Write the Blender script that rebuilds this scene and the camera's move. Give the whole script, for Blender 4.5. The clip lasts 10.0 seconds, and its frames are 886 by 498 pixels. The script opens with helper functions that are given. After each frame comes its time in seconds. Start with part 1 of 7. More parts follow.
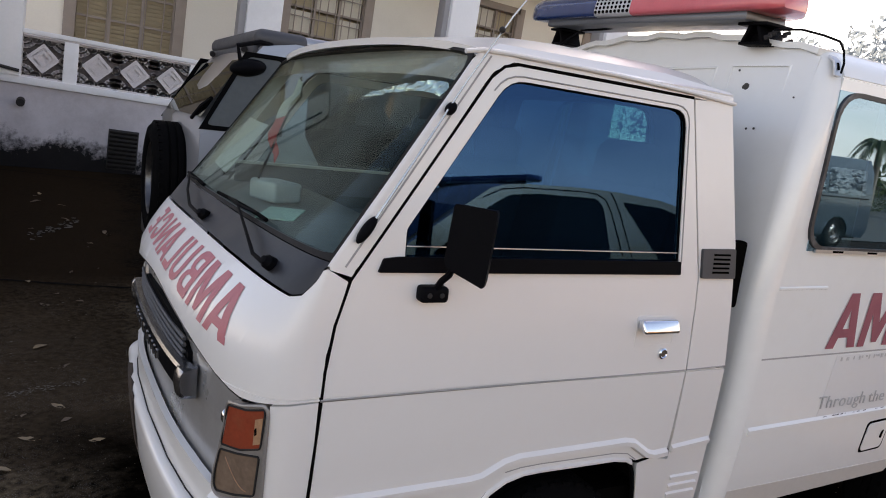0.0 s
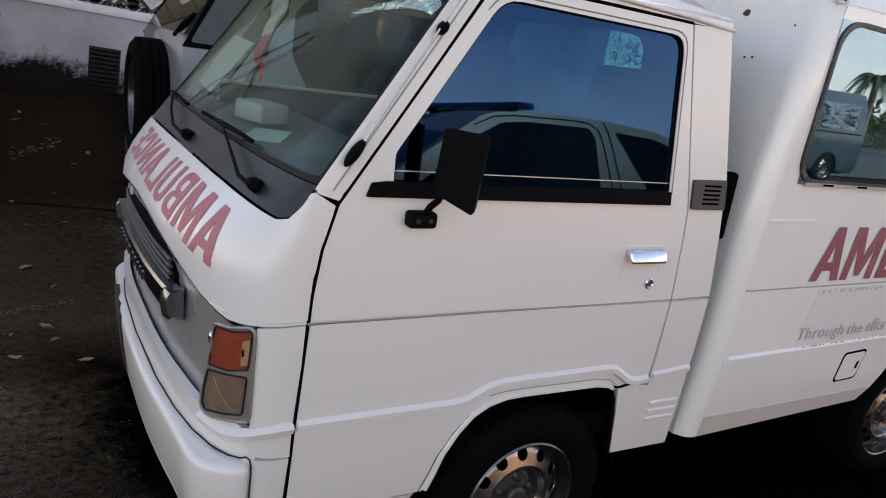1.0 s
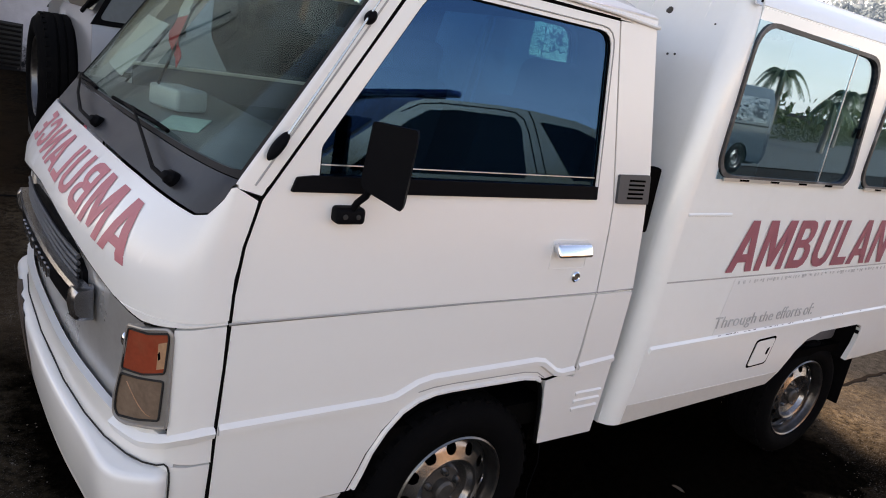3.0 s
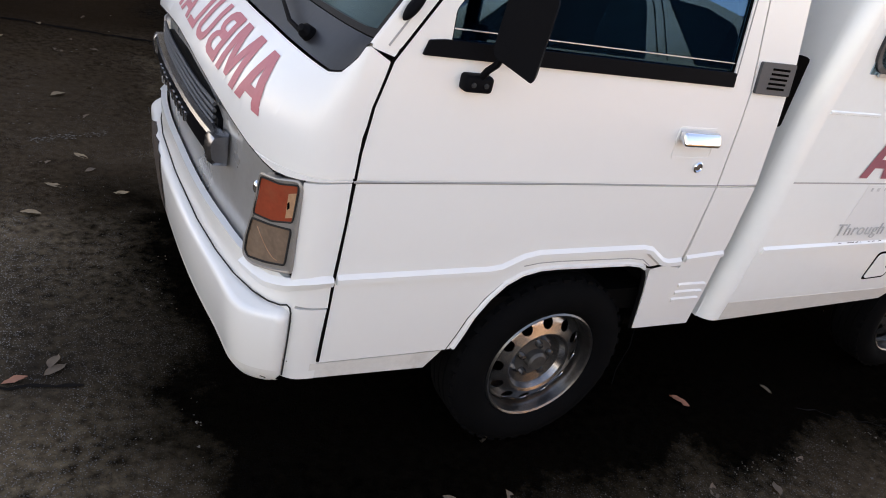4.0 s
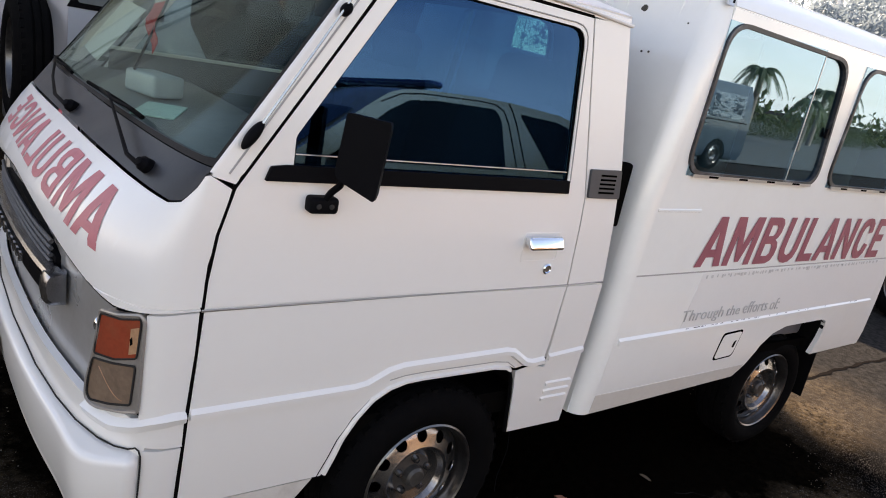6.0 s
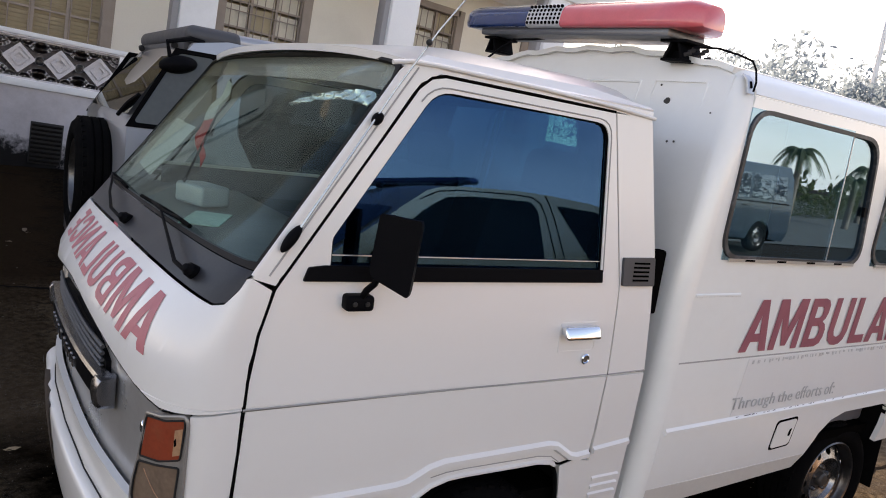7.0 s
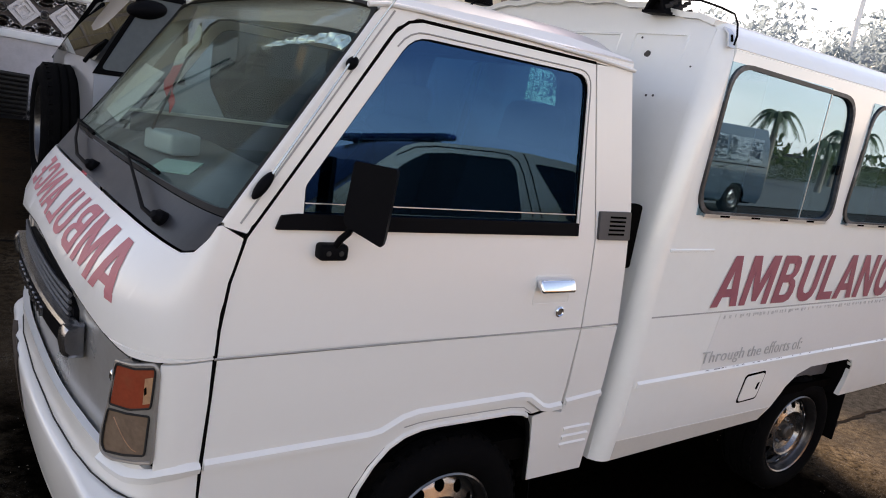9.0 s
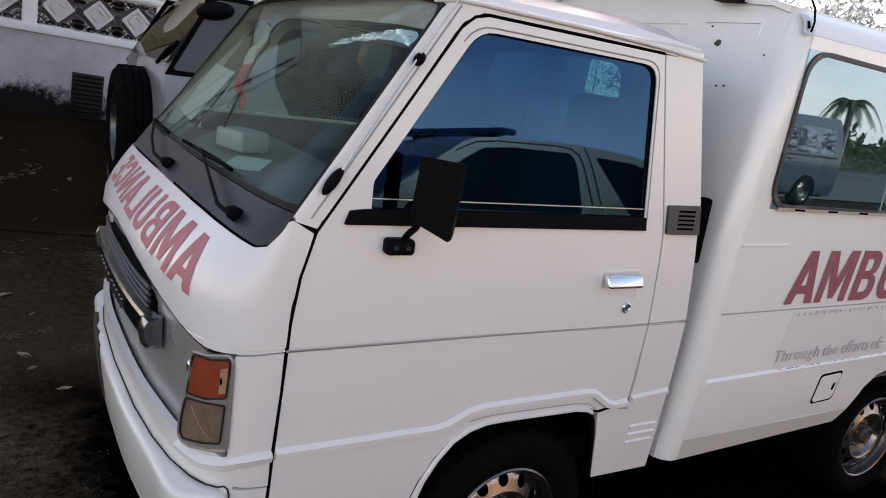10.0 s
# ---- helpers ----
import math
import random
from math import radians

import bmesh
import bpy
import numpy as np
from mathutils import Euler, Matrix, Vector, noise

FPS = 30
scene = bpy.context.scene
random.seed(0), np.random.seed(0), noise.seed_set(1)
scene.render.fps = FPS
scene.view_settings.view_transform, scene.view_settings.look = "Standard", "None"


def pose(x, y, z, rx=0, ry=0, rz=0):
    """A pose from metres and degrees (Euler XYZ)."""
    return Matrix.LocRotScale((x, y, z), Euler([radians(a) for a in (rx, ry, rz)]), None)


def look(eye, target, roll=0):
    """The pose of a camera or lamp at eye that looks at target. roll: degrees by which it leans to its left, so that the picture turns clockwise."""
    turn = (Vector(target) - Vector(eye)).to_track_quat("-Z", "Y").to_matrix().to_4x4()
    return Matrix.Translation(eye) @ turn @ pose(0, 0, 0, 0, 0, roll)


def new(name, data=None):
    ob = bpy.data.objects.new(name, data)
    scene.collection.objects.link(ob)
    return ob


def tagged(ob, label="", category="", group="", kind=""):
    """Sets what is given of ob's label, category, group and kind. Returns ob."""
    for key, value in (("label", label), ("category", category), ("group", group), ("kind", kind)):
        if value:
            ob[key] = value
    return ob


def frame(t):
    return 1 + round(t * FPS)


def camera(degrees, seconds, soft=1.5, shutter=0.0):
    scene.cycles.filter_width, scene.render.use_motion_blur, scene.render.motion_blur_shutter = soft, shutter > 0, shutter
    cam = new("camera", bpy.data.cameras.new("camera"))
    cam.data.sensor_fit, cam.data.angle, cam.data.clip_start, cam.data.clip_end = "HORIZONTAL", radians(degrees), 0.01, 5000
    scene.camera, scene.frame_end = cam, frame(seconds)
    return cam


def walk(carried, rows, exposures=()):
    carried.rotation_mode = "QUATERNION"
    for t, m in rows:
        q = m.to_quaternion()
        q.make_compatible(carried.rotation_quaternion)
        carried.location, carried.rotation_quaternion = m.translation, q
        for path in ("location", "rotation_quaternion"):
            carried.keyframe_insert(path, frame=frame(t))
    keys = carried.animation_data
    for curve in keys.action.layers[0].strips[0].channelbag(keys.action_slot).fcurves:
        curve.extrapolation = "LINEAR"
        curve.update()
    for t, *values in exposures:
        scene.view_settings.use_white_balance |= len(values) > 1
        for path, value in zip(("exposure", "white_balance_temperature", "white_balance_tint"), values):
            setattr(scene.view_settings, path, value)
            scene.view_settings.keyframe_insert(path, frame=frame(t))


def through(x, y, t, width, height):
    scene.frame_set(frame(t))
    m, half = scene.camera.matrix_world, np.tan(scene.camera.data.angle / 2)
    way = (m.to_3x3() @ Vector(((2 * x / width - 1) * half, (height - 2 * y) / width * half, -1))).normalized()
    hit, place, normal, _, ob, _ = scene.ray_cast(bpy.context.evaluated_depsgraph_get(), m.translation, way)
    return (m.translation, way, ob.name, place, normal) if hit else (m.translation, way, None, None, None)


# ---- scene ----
cam = camera(64.7, 10.0, soft=1.0)
PATH = [
    (0, (-1.275, -1.453, 1.644), (-0.344, 0.284, 1.302), 6.9),
    (0.5, (-1.276, -1.45, 1.642), (-0.371, 0.275, 1.191), 7.4),
    (1, (-1.267, -1.441, 1.634), (-0.306, 0.23, 1.099), 8.3),
    (1.5, (-1.272, -1.418, 1.621), (-0.267, 0.231, 1.099), 10.0),
    (2, (-1.253, -1.387, 1.632), (-0.116, 0.188, 1.158), 10.3),
    (2.2, (-1.249, -1.38, 1.65), (-0.003, 0.114, 1.183), 11.0),
    (3.3, (-1.263, -1.408, 1.647), (-0.237, 0.195, 1.031), 10.2),
    (3.5, (-1.29, -1.394, 1.643), (-0.344, 0.19, 0.871), 11.9),
    (4, (-1.316, -1.386, 1.636), (-0.409, 0.144, 0.721), 13.4),
    (4.5, (-1.307, -1.385, 1.606), (-0.392, 0.03, 0.528), 14.2),
    (5, (-1.321, -1.365, 1.563), (-0.303, 0.095, 0.651), 13.7),
    (5.5, (-1.293, -1.406, 1.641), (-0.264, 0.173, 0.972), 12.7),
    (5.7, (-1.275, -1.416, 1.658), (-0.163, 0.129, 1.043), 12.8),
    (6.8, (-1.236, -1.488, 1.666), (-0.016, 0.055, 1.305), 8.5),
    (7, (-1.255, -1.48, 1.676), (-0.176, 0.173, 1.353), 8.2),
    (7.5, (-1.286, -1.468, 1.661), (-0.455, 0.324, 1.349), 8.4),
    (8, (-1.269, -1.465, 1.655), (-0.347, 0.266, 1.26), 9.2),
    (8.5, (-1.255, -1.463, 1.654), (-0.207, 0.19, 1.244), 9.9),
    (9, (-1.239, -1.473, 1.651), (-0.105, 0.118, 1.225), 9.2),
    (9.5, (-1.232, -1.475, 1.651), (-0.073, 0.099, 1.226), 7.8),
    (10, (-1.26, -1.463, 1.648), (-0.263, 0.207, 1.184), 8.2),
]
walk(cam, [(t, look(eye, target, roll)) for t, eye, target, roll in PATH],
     exposures=[(0.0, 1.34, 8800, 22), (1.5, 1.38, 8800, 22), (2.0, 1.50, 8800, 22), (2.2, 1.55, 8800, 22), (3.5, 1.64, 8800, 21), (4.0, 1.95, 8800, 20), (4.5, 2.12, 8800, 20), (5.0, 2.45, 8800, 18), (5.5, 1.84, 8800, 19), (6.8, 1.52, 8800, 22), (7.0, 1.42, 8800, 22), (7.5, 1.35, 8800, 23), (8.0, 1.35, 8800, 23), (8.5, 1.39, 8800, 22), (9.0, 1.45, 8800, 22), (9.5, 1.45, 8800, 22), (10.0, 1.36, 8800, 23)])

# ---------------------------------------------------------------- light
SUN_AZ, SUN_EL = 31.0, 32.0      # degrees from +y towards +x, and above the ground
world = bpy.data.worlds.new("sky")
scene.world = world
world.use_nodes = True
wn, wl = world.node_tree.nodes, world.node_tree.links
sky = wn.new("ShaderNodeTexSky")
sky.sky_type = "NISHITA"
sky.sun_disc = False
sky.sun_elevation, sky.sun_rotation = radians(SUN_EL), radians(SUN_AZ)
sky.air_density, sky.dust_density, sky.ozone_density = 1.0, 0.8, 2.0
# thin clouds drift over the whole sky
coord = wn.new("ShaderNodeTexCoord")
stretch = wn.new("ShaderNodeMapping")
stretch.inputs["Scale"].default_value = (1.0, 1.0, 3.2)
cloud = wn.new("ShaderNodeTexNoise")
cloud.inputs["Scale"].default_value, cloud.inputs["Detail"].default_value = 2.1, 7.0
ramp = wn.new("ShaderNodeValToRGB")
ramp.color_ramp.elements[0].position, ramp.color_ramp.elements[1].position = 0.50, 0.80
ramp.color_ramp.elements[0].color, ramp.color_ramp.elements[1].color = (0, 0, 0, 1), (0.75, 0.75, 0.75, 1)
mixc = wn.new("ShaderNodeMix")
mixc.data_type = "RGBA"
mixc.inputs["B"].default_value = (9.5, 9.1, 9.2, 1)
wl.new(coord.outputs["Generated"], stretch.inputs["Vector"])
wl.new(stretch.outputs["Vector"], cloud.inputs["Vector"])
split = wn.new("ShaderNodeSeparateXYZ")
low_ = wn.new("ShaderNodeMapRange")            # cloud banks thicken towards the horizon
low_.inputs["From Min"].default_value, low_.inputs["From Max"].default_value = 0.0, 0.30
low_.inputs["To Min"].default_value, low_.inputs["To Max"].default_value = 0.21, -0.09
bank = wn.new("ShaderNodeMath")
wl.new(coord.outputs["Generated"], split.inputs[0])
wl.new(split.outputs["Z"], low_.inputs["Value"])
wl.new(cloud.outputs["Fac"], bank.inputs[0])
wl.new(low_.outputs["Result"], bank.inputs[1])
wl.new(bank.outputs[0], ramp.inputs["Fac"])
wl.new(ramp.outputs["Color"], mixc.inputs["Factor"])
wl.new(sky.outputs["Color"], mixc.inputs["A"])
wl.new(mixc.outputs["Result"], wn["Background"].inputs["Color"])
wn["Background"].inputs["Strength"].default_value = 0.14
sun = new("sun", bpy.data.lights.new("sun", "SUN"))
sun.data.energy, sun.data.angle, sun.data.color = 3.6, radians(0.53), (1.0, 0.94, 0.84)
se, sa = radians(SUN_EL), radians(SUN_AZ)
sun.matrix_world = look((0, 0, 30), (-math.cos(se) * math.sin(sa), -math.cos(se) * math.cos(sa), 30 - math.sin(se)))


# ---------------------------------------------------------------- materials
def mat(name, color, rough=0.5, metal=0.0, vary=0.12, scale=6.0, fine=60.0, bump=0.0, dirt=None, dirt_amount=0.0, coat=0.0, spec=0.5, gloss=0.08):
    """A painted, cast or worn surface: two scales of colour change, fine relief and, if wanted, blotches of dirt."""
    m = bpy.data.materials.new(name)
    m.use_nodes = True
    n, k = m.node_tree.nodes, m.node_tree.links
    b = n["Principled BSDF"]
    tc = n.new("ShaderNodeTexCoord")
    big, small = n.new("ShaderNodeTexNoise"), n.new("ShaderNodeTexNoise")
    big.inputs["Scale"].default_value, big.inputs["Detail"].default_value = scale, 5
    small.inputs["Scale"].default_value, small.inputs["Detail"].default_value = fine, 4
    k.new(tc.outputs["Object"], big.inputs["Vector"])
    k.new(tc.outputs["Object"], small.inputs["Vector"])
    add = n.new("ShaderNodeMath")
    add.operation = "MULTIPLY_ADD"
    add.inputs[1].default_value, add.inputs[2].default_value = 0.6, 0.0
    k.new(big.outputs["Fac"], add.inputs[0])
    add2 = n.new("ShaderNodeMath")
    add2.operation = "MULTIPLY_ADD"
    add2.inputs[1].default_value = 0.4
    k.new(small.outputs["Fac"], add2.inputs[0])
    k.new(add.outputs[0], add2.inputs[2])
    mix = n.new("ShaderNodeMix")
    mix.data_type = "RGBA"
    k.new(add2.outputs[0], mix.inputs["Factor"])
    lo = [max(0.0, c * (1 - 2 * vary)) for c in color]
    hi = [min(1.0, c * (1 + 2 * vary)) for c in color]
    mix.inputs["A"].default_value, mix.inputs["B"].default_value = (*lo, 1), (*hi, 1)
    out = mix.outputs["Result"]
    if dirt:
        dn, dr, dm = n.new("ShaderNodeTexNoise"), n.new("ShaderNodeValToRGB"), n.new("ShaderNodeMix")
        dn.inputs["Scale"].default_value, dn.inputs["Detail"].default_value, dn.inputs["Roughness"].default_value = scale * 0.55, 9, 0.68
        k.new(tc.outputs["Object"], dn.inputs["Vector"])
        dr.color_ramp.elements[0].position, dr.color_ramp.elements[1].position = 0.5, 0.75
        dr.color_ramp.elements[1].color = (dirt_amount,) * 3 + (1,)
        dr.color_ramp.elements[0].color = (0, 0, 0, 1)
        k.new(dn.outputs["Fac"], dr.inputs["Fac"])
        dm.data_type = "RGBA"
        dm.inputs["B"].default_value = (*dirt, 1)
        k.new(dr.outputs["Color"], dm.inputs["Factor"])
        k.new(out, dm.inputs["A"])
        out = dm.outputs["Result"]
    k.new(out, b.inputs["Base Color"])
    b.inputs["Metallic"].default_value = metal
    b.inputs["Specular IOR Level"].default_value = spec
    b.inputs["Coat Weight"].default_value, b.inputs["Coat Roughness"].default_value = coat, gloss
    rr = n.new("ShaderNodeMapRange")
    rr.inputs["To Min"].default_value, rr.inputs["To Max"].default_value = max(0.02, rough * 0.8), min(1.0, rough * 1.2)
    k.new(big.outputs["Fac"], rr.inputs["Value"])
    k.new(rr.outputs["Result"], b.inputs["Roughness"])
    if bump:
        bp = n.new("ShaderNodeBump")
        bp.inputs["Strength"].default_value, bp.inputs["Distance"].default_value = bump, 0.01
        k.new(small.outputs["Fac"], bp.inputs["Height"])
        k.new(bp.outputs["Normal"], b.inputs["Normal"])
    return m


def glass(name, tint, gloss=(1.0, 1.0, 1.0), ior=1.5):
    """Thin sheet glass: a tinted clear pane with a mirror layer that grows towards grazing."""
    m = bpy.data.materials.new(name)
    m.use_nodes = True
    n, k = m.node_tree.nodes, m.node_tree.links
    n.remove(n["Principled BSDF"])
    clear, mirror, mix = n.new("ShaderNodeBsdfTransparent"), n.new("ShaderNodeBsdfGlossy"), n.new("ShaderNodeMixShader")
    lw, pw, ma = n.new("ShaderNodeLayerWeight"), n.new("ShaderNodeMath"), n.new("ShaderNodeMath")
    clear.inputs["Color"].default_value = (*tint, 1)
    mirror.inputs["Roughness"].default_value = 0.01
    mirror.inputs["Color"].default_value = (*gloss, 1)
    f0 = ((ior - 1) / (ior + 1)) ** 2
    lw.inputs["Blend"].default_value = 0.5
    pw.operation, ma.operation = "POWER", "MULTIPLY_ADD"
    pw.inputs[1].default_value, ma.inputs[1].default_value, ma.inputs[2].default_value = 5.0, 1 - f0, f0
    k.new(lw.outputs["Facing"], pw.inputs[0])
    k.new(pw.outputs[0], ma.inputs[0])
    k.new(ma.outputs[0], mix.inputs["Fac"])
    k.new(clear.outputs[0], mix.inputs[1])
    k.new(mirror.outputs[0], mix.inputs[2])
    k.new(mix.outputs[0], n["Material Output"].inputs["Surface"])
    return m


WHITE = mat("van_white_paint", (0.81, 0.785, 0.75), 0.30, 0, 0.012, 1.3, 26, 0.006, coat=0.7, gloss=0.24)
BOXWHITE = mat("box_white_paint", (0.89, 0.89, 0.855), 0.30, 0, 0.02, 1.6, 25, 0.008, (0.60, 0.55, 0.47), 0.22, coat=0.9)
GHOST = mat("sticker_ghost", (0.80, 0.79, 0.765), 0.32, 0, 0.02, 5, 60, coat=0.35)
# grey for lines drawn as the shade in body folds and grooves
CREASE = mat("crease_shade", (0.34, 0.33, 0.315), 0.5, 0, 0.1, 10, 80)
SEALDULL = mat("dull_rubber_seal", (0.022, 0.020, 0.019), 0.7, 0, 0.2, 14, 90, 0.05, spec=0.2)
RIMDARK = mat("dirty_rim", (0.17, 0.165, 0.165), 0.30, 0.95, 0.25, 18, 90, 0.06, (0.05, 0.04, 0.032), 0.8)
ROCKER = mat("grimy_white_paint", (0.68, 0.645, 0.60), 0.5, 0, 0.08, 7, 70, 0.04, (0.24, 0.17, 0.12), 0.5)
REDLET = mat("faded_red_lettering", (0.50, 0.15, 0.17), 0.5, 0, 0.10, 14, 120)
REDSIDE = mat("maroon_lettering", (0.36, 0.105, 0.135), 0.35, 0, 0.10, 14, 120, coat=0.7)
GREYLET = mat("grey_lettering", (0.50, 0.50, 0.49), 0.5, 0, 0.2, 30, 160)
BLACKPL = mat("black_plastic", (0.005, 0.005, 0.006), 0.5, 0, 0.2, 12, 200, 0.05, spec=0.03)
COWLBLK = mat("weathered_black_paint", (0.016, 0.016, 0.019), 0.42, 0, 0.25, 5, 80, 0.02, (0.06, 0.055, 0.052), 0.3)
RUBBER = mat("rubber", (0.0035, 0.0035, 0.0038), 0.8, 0, 0.2, 20, 160, 0.12, (0.012, 0.010, 0.009), 0.25, spec=0.03)
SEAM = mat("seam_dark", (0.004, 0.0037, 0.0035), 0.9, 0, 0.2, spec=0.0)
GREYPL = mat("grey_plastic", (0.055, 0.055, 0.06), 0.5, 0, 0.15, 20, 200, 0.05)
WINFRAME = mat("weathered_window_rubber", (0.020, 0.020, 0.023), 0.5, 0, 0.2, 9, 120, 0.05, (0.30, 0.31, 0.33), 0.75)
RESIDUE = mat("glue_residue", (0.60, 0.59, 0.575), 0.6, 0, 0.2, 30, 160)
CHROMEDULL = mat("dulled_chrome", (0.30, 0.31, 0.34), 0.24, 1.0, 0.15, 14, 90, 0.02, (0.08, 0.075, 0.07), 0.4)
VISORPLASTIC = mat("crinkled_clear_wrap", (0.70, 0.72, 0.72), 0.12, 0.75, 0.15, 14, 60, 0.15)
CHROME = mat("chrome", (0.78, 0.80, 0.84), 0.10, 1.0, 0.04, 12, 90)
STEEL = mat("silver_wheel_paint", (0.29, 0.285, 0.285), 0.24, 0.95, 0.22, 22, 90, 0.04, (0.055, 0.042, 0.034), 0.95)
HUBDARK = mat("greasy_hub", (0.075, 0.068, 0.062), 0.5, 0.5, 0.3, 30, 140, 0.1)
SILVERPL = mat("silver_grey_trim", (0.52, 0.51, 0.50), 0.28, 0.6, 0.08, 6, 70, 0.0, (0.2, 0.17, 0.15), 0.3)
AMBER = mat("amber_lens", (0.28, 0.048, 0.022), 0.18, 0, 0.2, 18, 120, 0.02, (0.25, 0.10, 0.05), 0.4, coat=0.6)
BEZEL = mat("dull_lamp_bezel", (0.33, 0.30, 0.275), 0.35, 0.4, 0.12, 20, 120)
CLEARLENS = mat("smoky_lens", (0.20, 0.135, 0.095), 0.2, 0, 0.25, 20, 90, 0.02, (0.10, 0.07, 0.055), 0.6, coat=0.6)
BLUELENS = mat("blue_lens", (0.012, 0.035, 0.12), 0.16, 0, 0.1, 20, 120, coat=0.7)
REDLENS = mat("red_lens", (0.74, 0.13, 0.15), 0.25, 0, 0.08, 20, 120, coat=0.6)
DARKALU = mat("dull_dark_aluminium", (0.16, 0.165, 0.175), 0.4, 0.7, 0.1, 14, 120)
CLOUDY = mat("cloudy_plastic", (0.42, 0.46, 0.45), 0.3, 0, 0.2, 12, 60, 0.05)
ALU = mat("aluminium", (0.55, 0.55, 0.56), 0.35, 0.9, 0.08, 14, 120)
# tinted glass; its mirror colour also carries the deep blue of reflected sky
GLASS_DOOR = glass("blue_tinted_sky_glass", (0.09, 0.24, 0.32), (0.095, 0.30, 0.66), 2.15)
SUNFILM = mat("brown_sun_film", (0.62, 0.50, 0.44), 0.25, 0, 0.22, 9, 45, 0.05, coat=0.6)
SUNFILM.node_tree.nodes["Principled BSDF"].inputs["Alpha"].default_value = 0.45
GLASS_FAR = glass("pale_green_glass", (0.84, 0.93, 0.92), (1.0, 1.0, 1.0), 1.5)
GLASS_WS = glass("windscreen_glass", (0.86, 0.94, 0.92), (0.42, 0.48, 0.45), 1.33)
# mirror colour blued likewise, to tint the sky it reflects
GLASS_BOX = glass("teal_glass", (0.36, 0.50, 0.55), (0.52, 0.78, 1.0), 3.3)
GLASS_DARK = glass("dark_car_glass", (0.05, 0.055, 0.06), (0.8, 0.85, 0.85), 1.42)
SEATCLOTH = mat("grey_seat_cloth", (0.13, 0.13, 0.14), 0.9, 0, 0.2, 20, 220, 0.1)
DASH = mat("grey_dashboard", (0.14, 0.138, 0.135), 0.6, 0, 0.25, 5, 40)
LINER = mat("cab_liner", (0.09, 0.088, 0.085), 0.9, 0, 0.1)
PAPER = mat("paper", (0.62, 0.63, 0.56), 0.8, 0, 0.06, 10, 80)
GREENPAPER = mat("green_printed_paper", (0.42, 0.62, 0.50), 0.8, 0, 0.25, 30, 120)
REDCLOTH = mat("red_cloth", (0.55, 0.03, 0.025), 0.8, 0, 0.15)
WALLWHITE = mat("white_wall_paint", (0.89, 0.89, 0.89), 0.8, 0, 0.04, 1.2, 40, 0.05, (0.30, 0.28, 0.28), 0.22)
CREAM = mat("cream_wall_paint", (0.87, 0.82, 0.72), 0.85, 0, 0.05, 1.0, 40, 0.05, (0.5, 0.43, 0.34), 0.2)
PLINTH = mat("stained_plinth_paint", (0.60, 0.57, 0.59), 0.9, 0, 0.07, 1.3, 40, 0.05, (0.13, 0.11, 0.11), 0.5, spec=0.02)
GREYSTONE = mat("grey_concrete_block", (0.70, 0.66, 0.66), 0.9, 0, 0.14, 9, 70, 0.15, (0.18, 0.16, 0.16), 0.4)
SHADOWGREY = mat("column_shade_grey", (0.36, 0.35, 0.35), 0.85, 0, 0.06, 2, 40)
BLIND = mat("tan_window_blind", (0.44, 0.36, 0.24), 0.75, 0, 0.12, 6, 60)
FRAME = mat("brown_grey_window_frame", (0.34, 0.28, 0.24), 0.7, 0, 0.12, 8, 60)
PANE = mat("frosted_pane", (0.62, 0.57, 0.47), 0.3, 0, 0.12, 3, 50)
BLOCKSHADE = mat("block_gap_shade", (0.15, 0.13, 0.13), 0.95, 0, 0.3, 8, 60, 0.1)
CRACKED = mat("open_joint", (0.014, 0.012, 0.011), 0.95, 0, 0.3, spec=0.0)
IRON = mat("dark_iron", (0.03, 0.028, 0.028), 0.7, 0.3, 0.2)
SUVGREY = mat("suv_silver_paint", (0.36, 0.365, 0.38), 0.3, 0.5, 0.03, 4, 60, coat=0.7)
CARBLACK = mat("car_dark_paint", (0.012, 0.014, 0.020), 0.2, 0.1, 0.05, 4, 60, coat=1.0)
# warmer than khaki, so its reflection in the blued glass reads khaki
CARBEIGE = mat("car_khaki_paint", (0.43, 0.258, 0.135), 0.35, 0.2, 0.03, 4, 60, coat=0.8)
def leafy(name, color, through):
    """Leaf: painted front and light shining through from behind."""
    m = mat(name, color, 0.55, 0, 0.25, 0.5, 4)
    n, k = m.node_tree.nodes, m.node_tree.links
    tr, mx = n.new("ShaderNodeBsdfTranslucent"), n.new("ShaderNodeMixShader")
    tr.inputs["Color"].default_value = (*through, 1)
    mx.inputs["Fac"].default_value = 0.45
    k.new(n["Principled BSDF"].outputs[0], mx.inputs[1])
    k.new(tr.outputs[0], mx.inputs[2])
    k.new(mx.outputs[0], n["Material Output"].inputs["Surface"])
    return m


BARK = mat("palm_bark", (0.20, 0.17, 0.14), 0.9, 0, 0.2, 10, 60, 0.3)
# leaf colour is paled and blued to carry the haze of distance
LEAF = leafy("hazy_tree_leaf", (0.25, 0.30, 0.34), (0.32, 0.40, 0.45))
CONCRETE = mat("pale_concrete", (0.060, 0.066, 0.058), 0.9, 0, 0.12, 0.5, 8, 0.1, (0.11, 0.115, 0.10), 0.4)
AERIAL = mat("aerial_metal", (0.55, 0.52, 0.47), 0.25, 1.0, 0.08, 20, 90)
PALMLEAF = leafy("palm_leaf", (0.08, 0.12, 0.07), (0.16, 0.22, 0.10))
HEDGE = leafy("hedge_leaf", (0.06, 0.085, 0.04), (0.10, 0.13, 0.05))
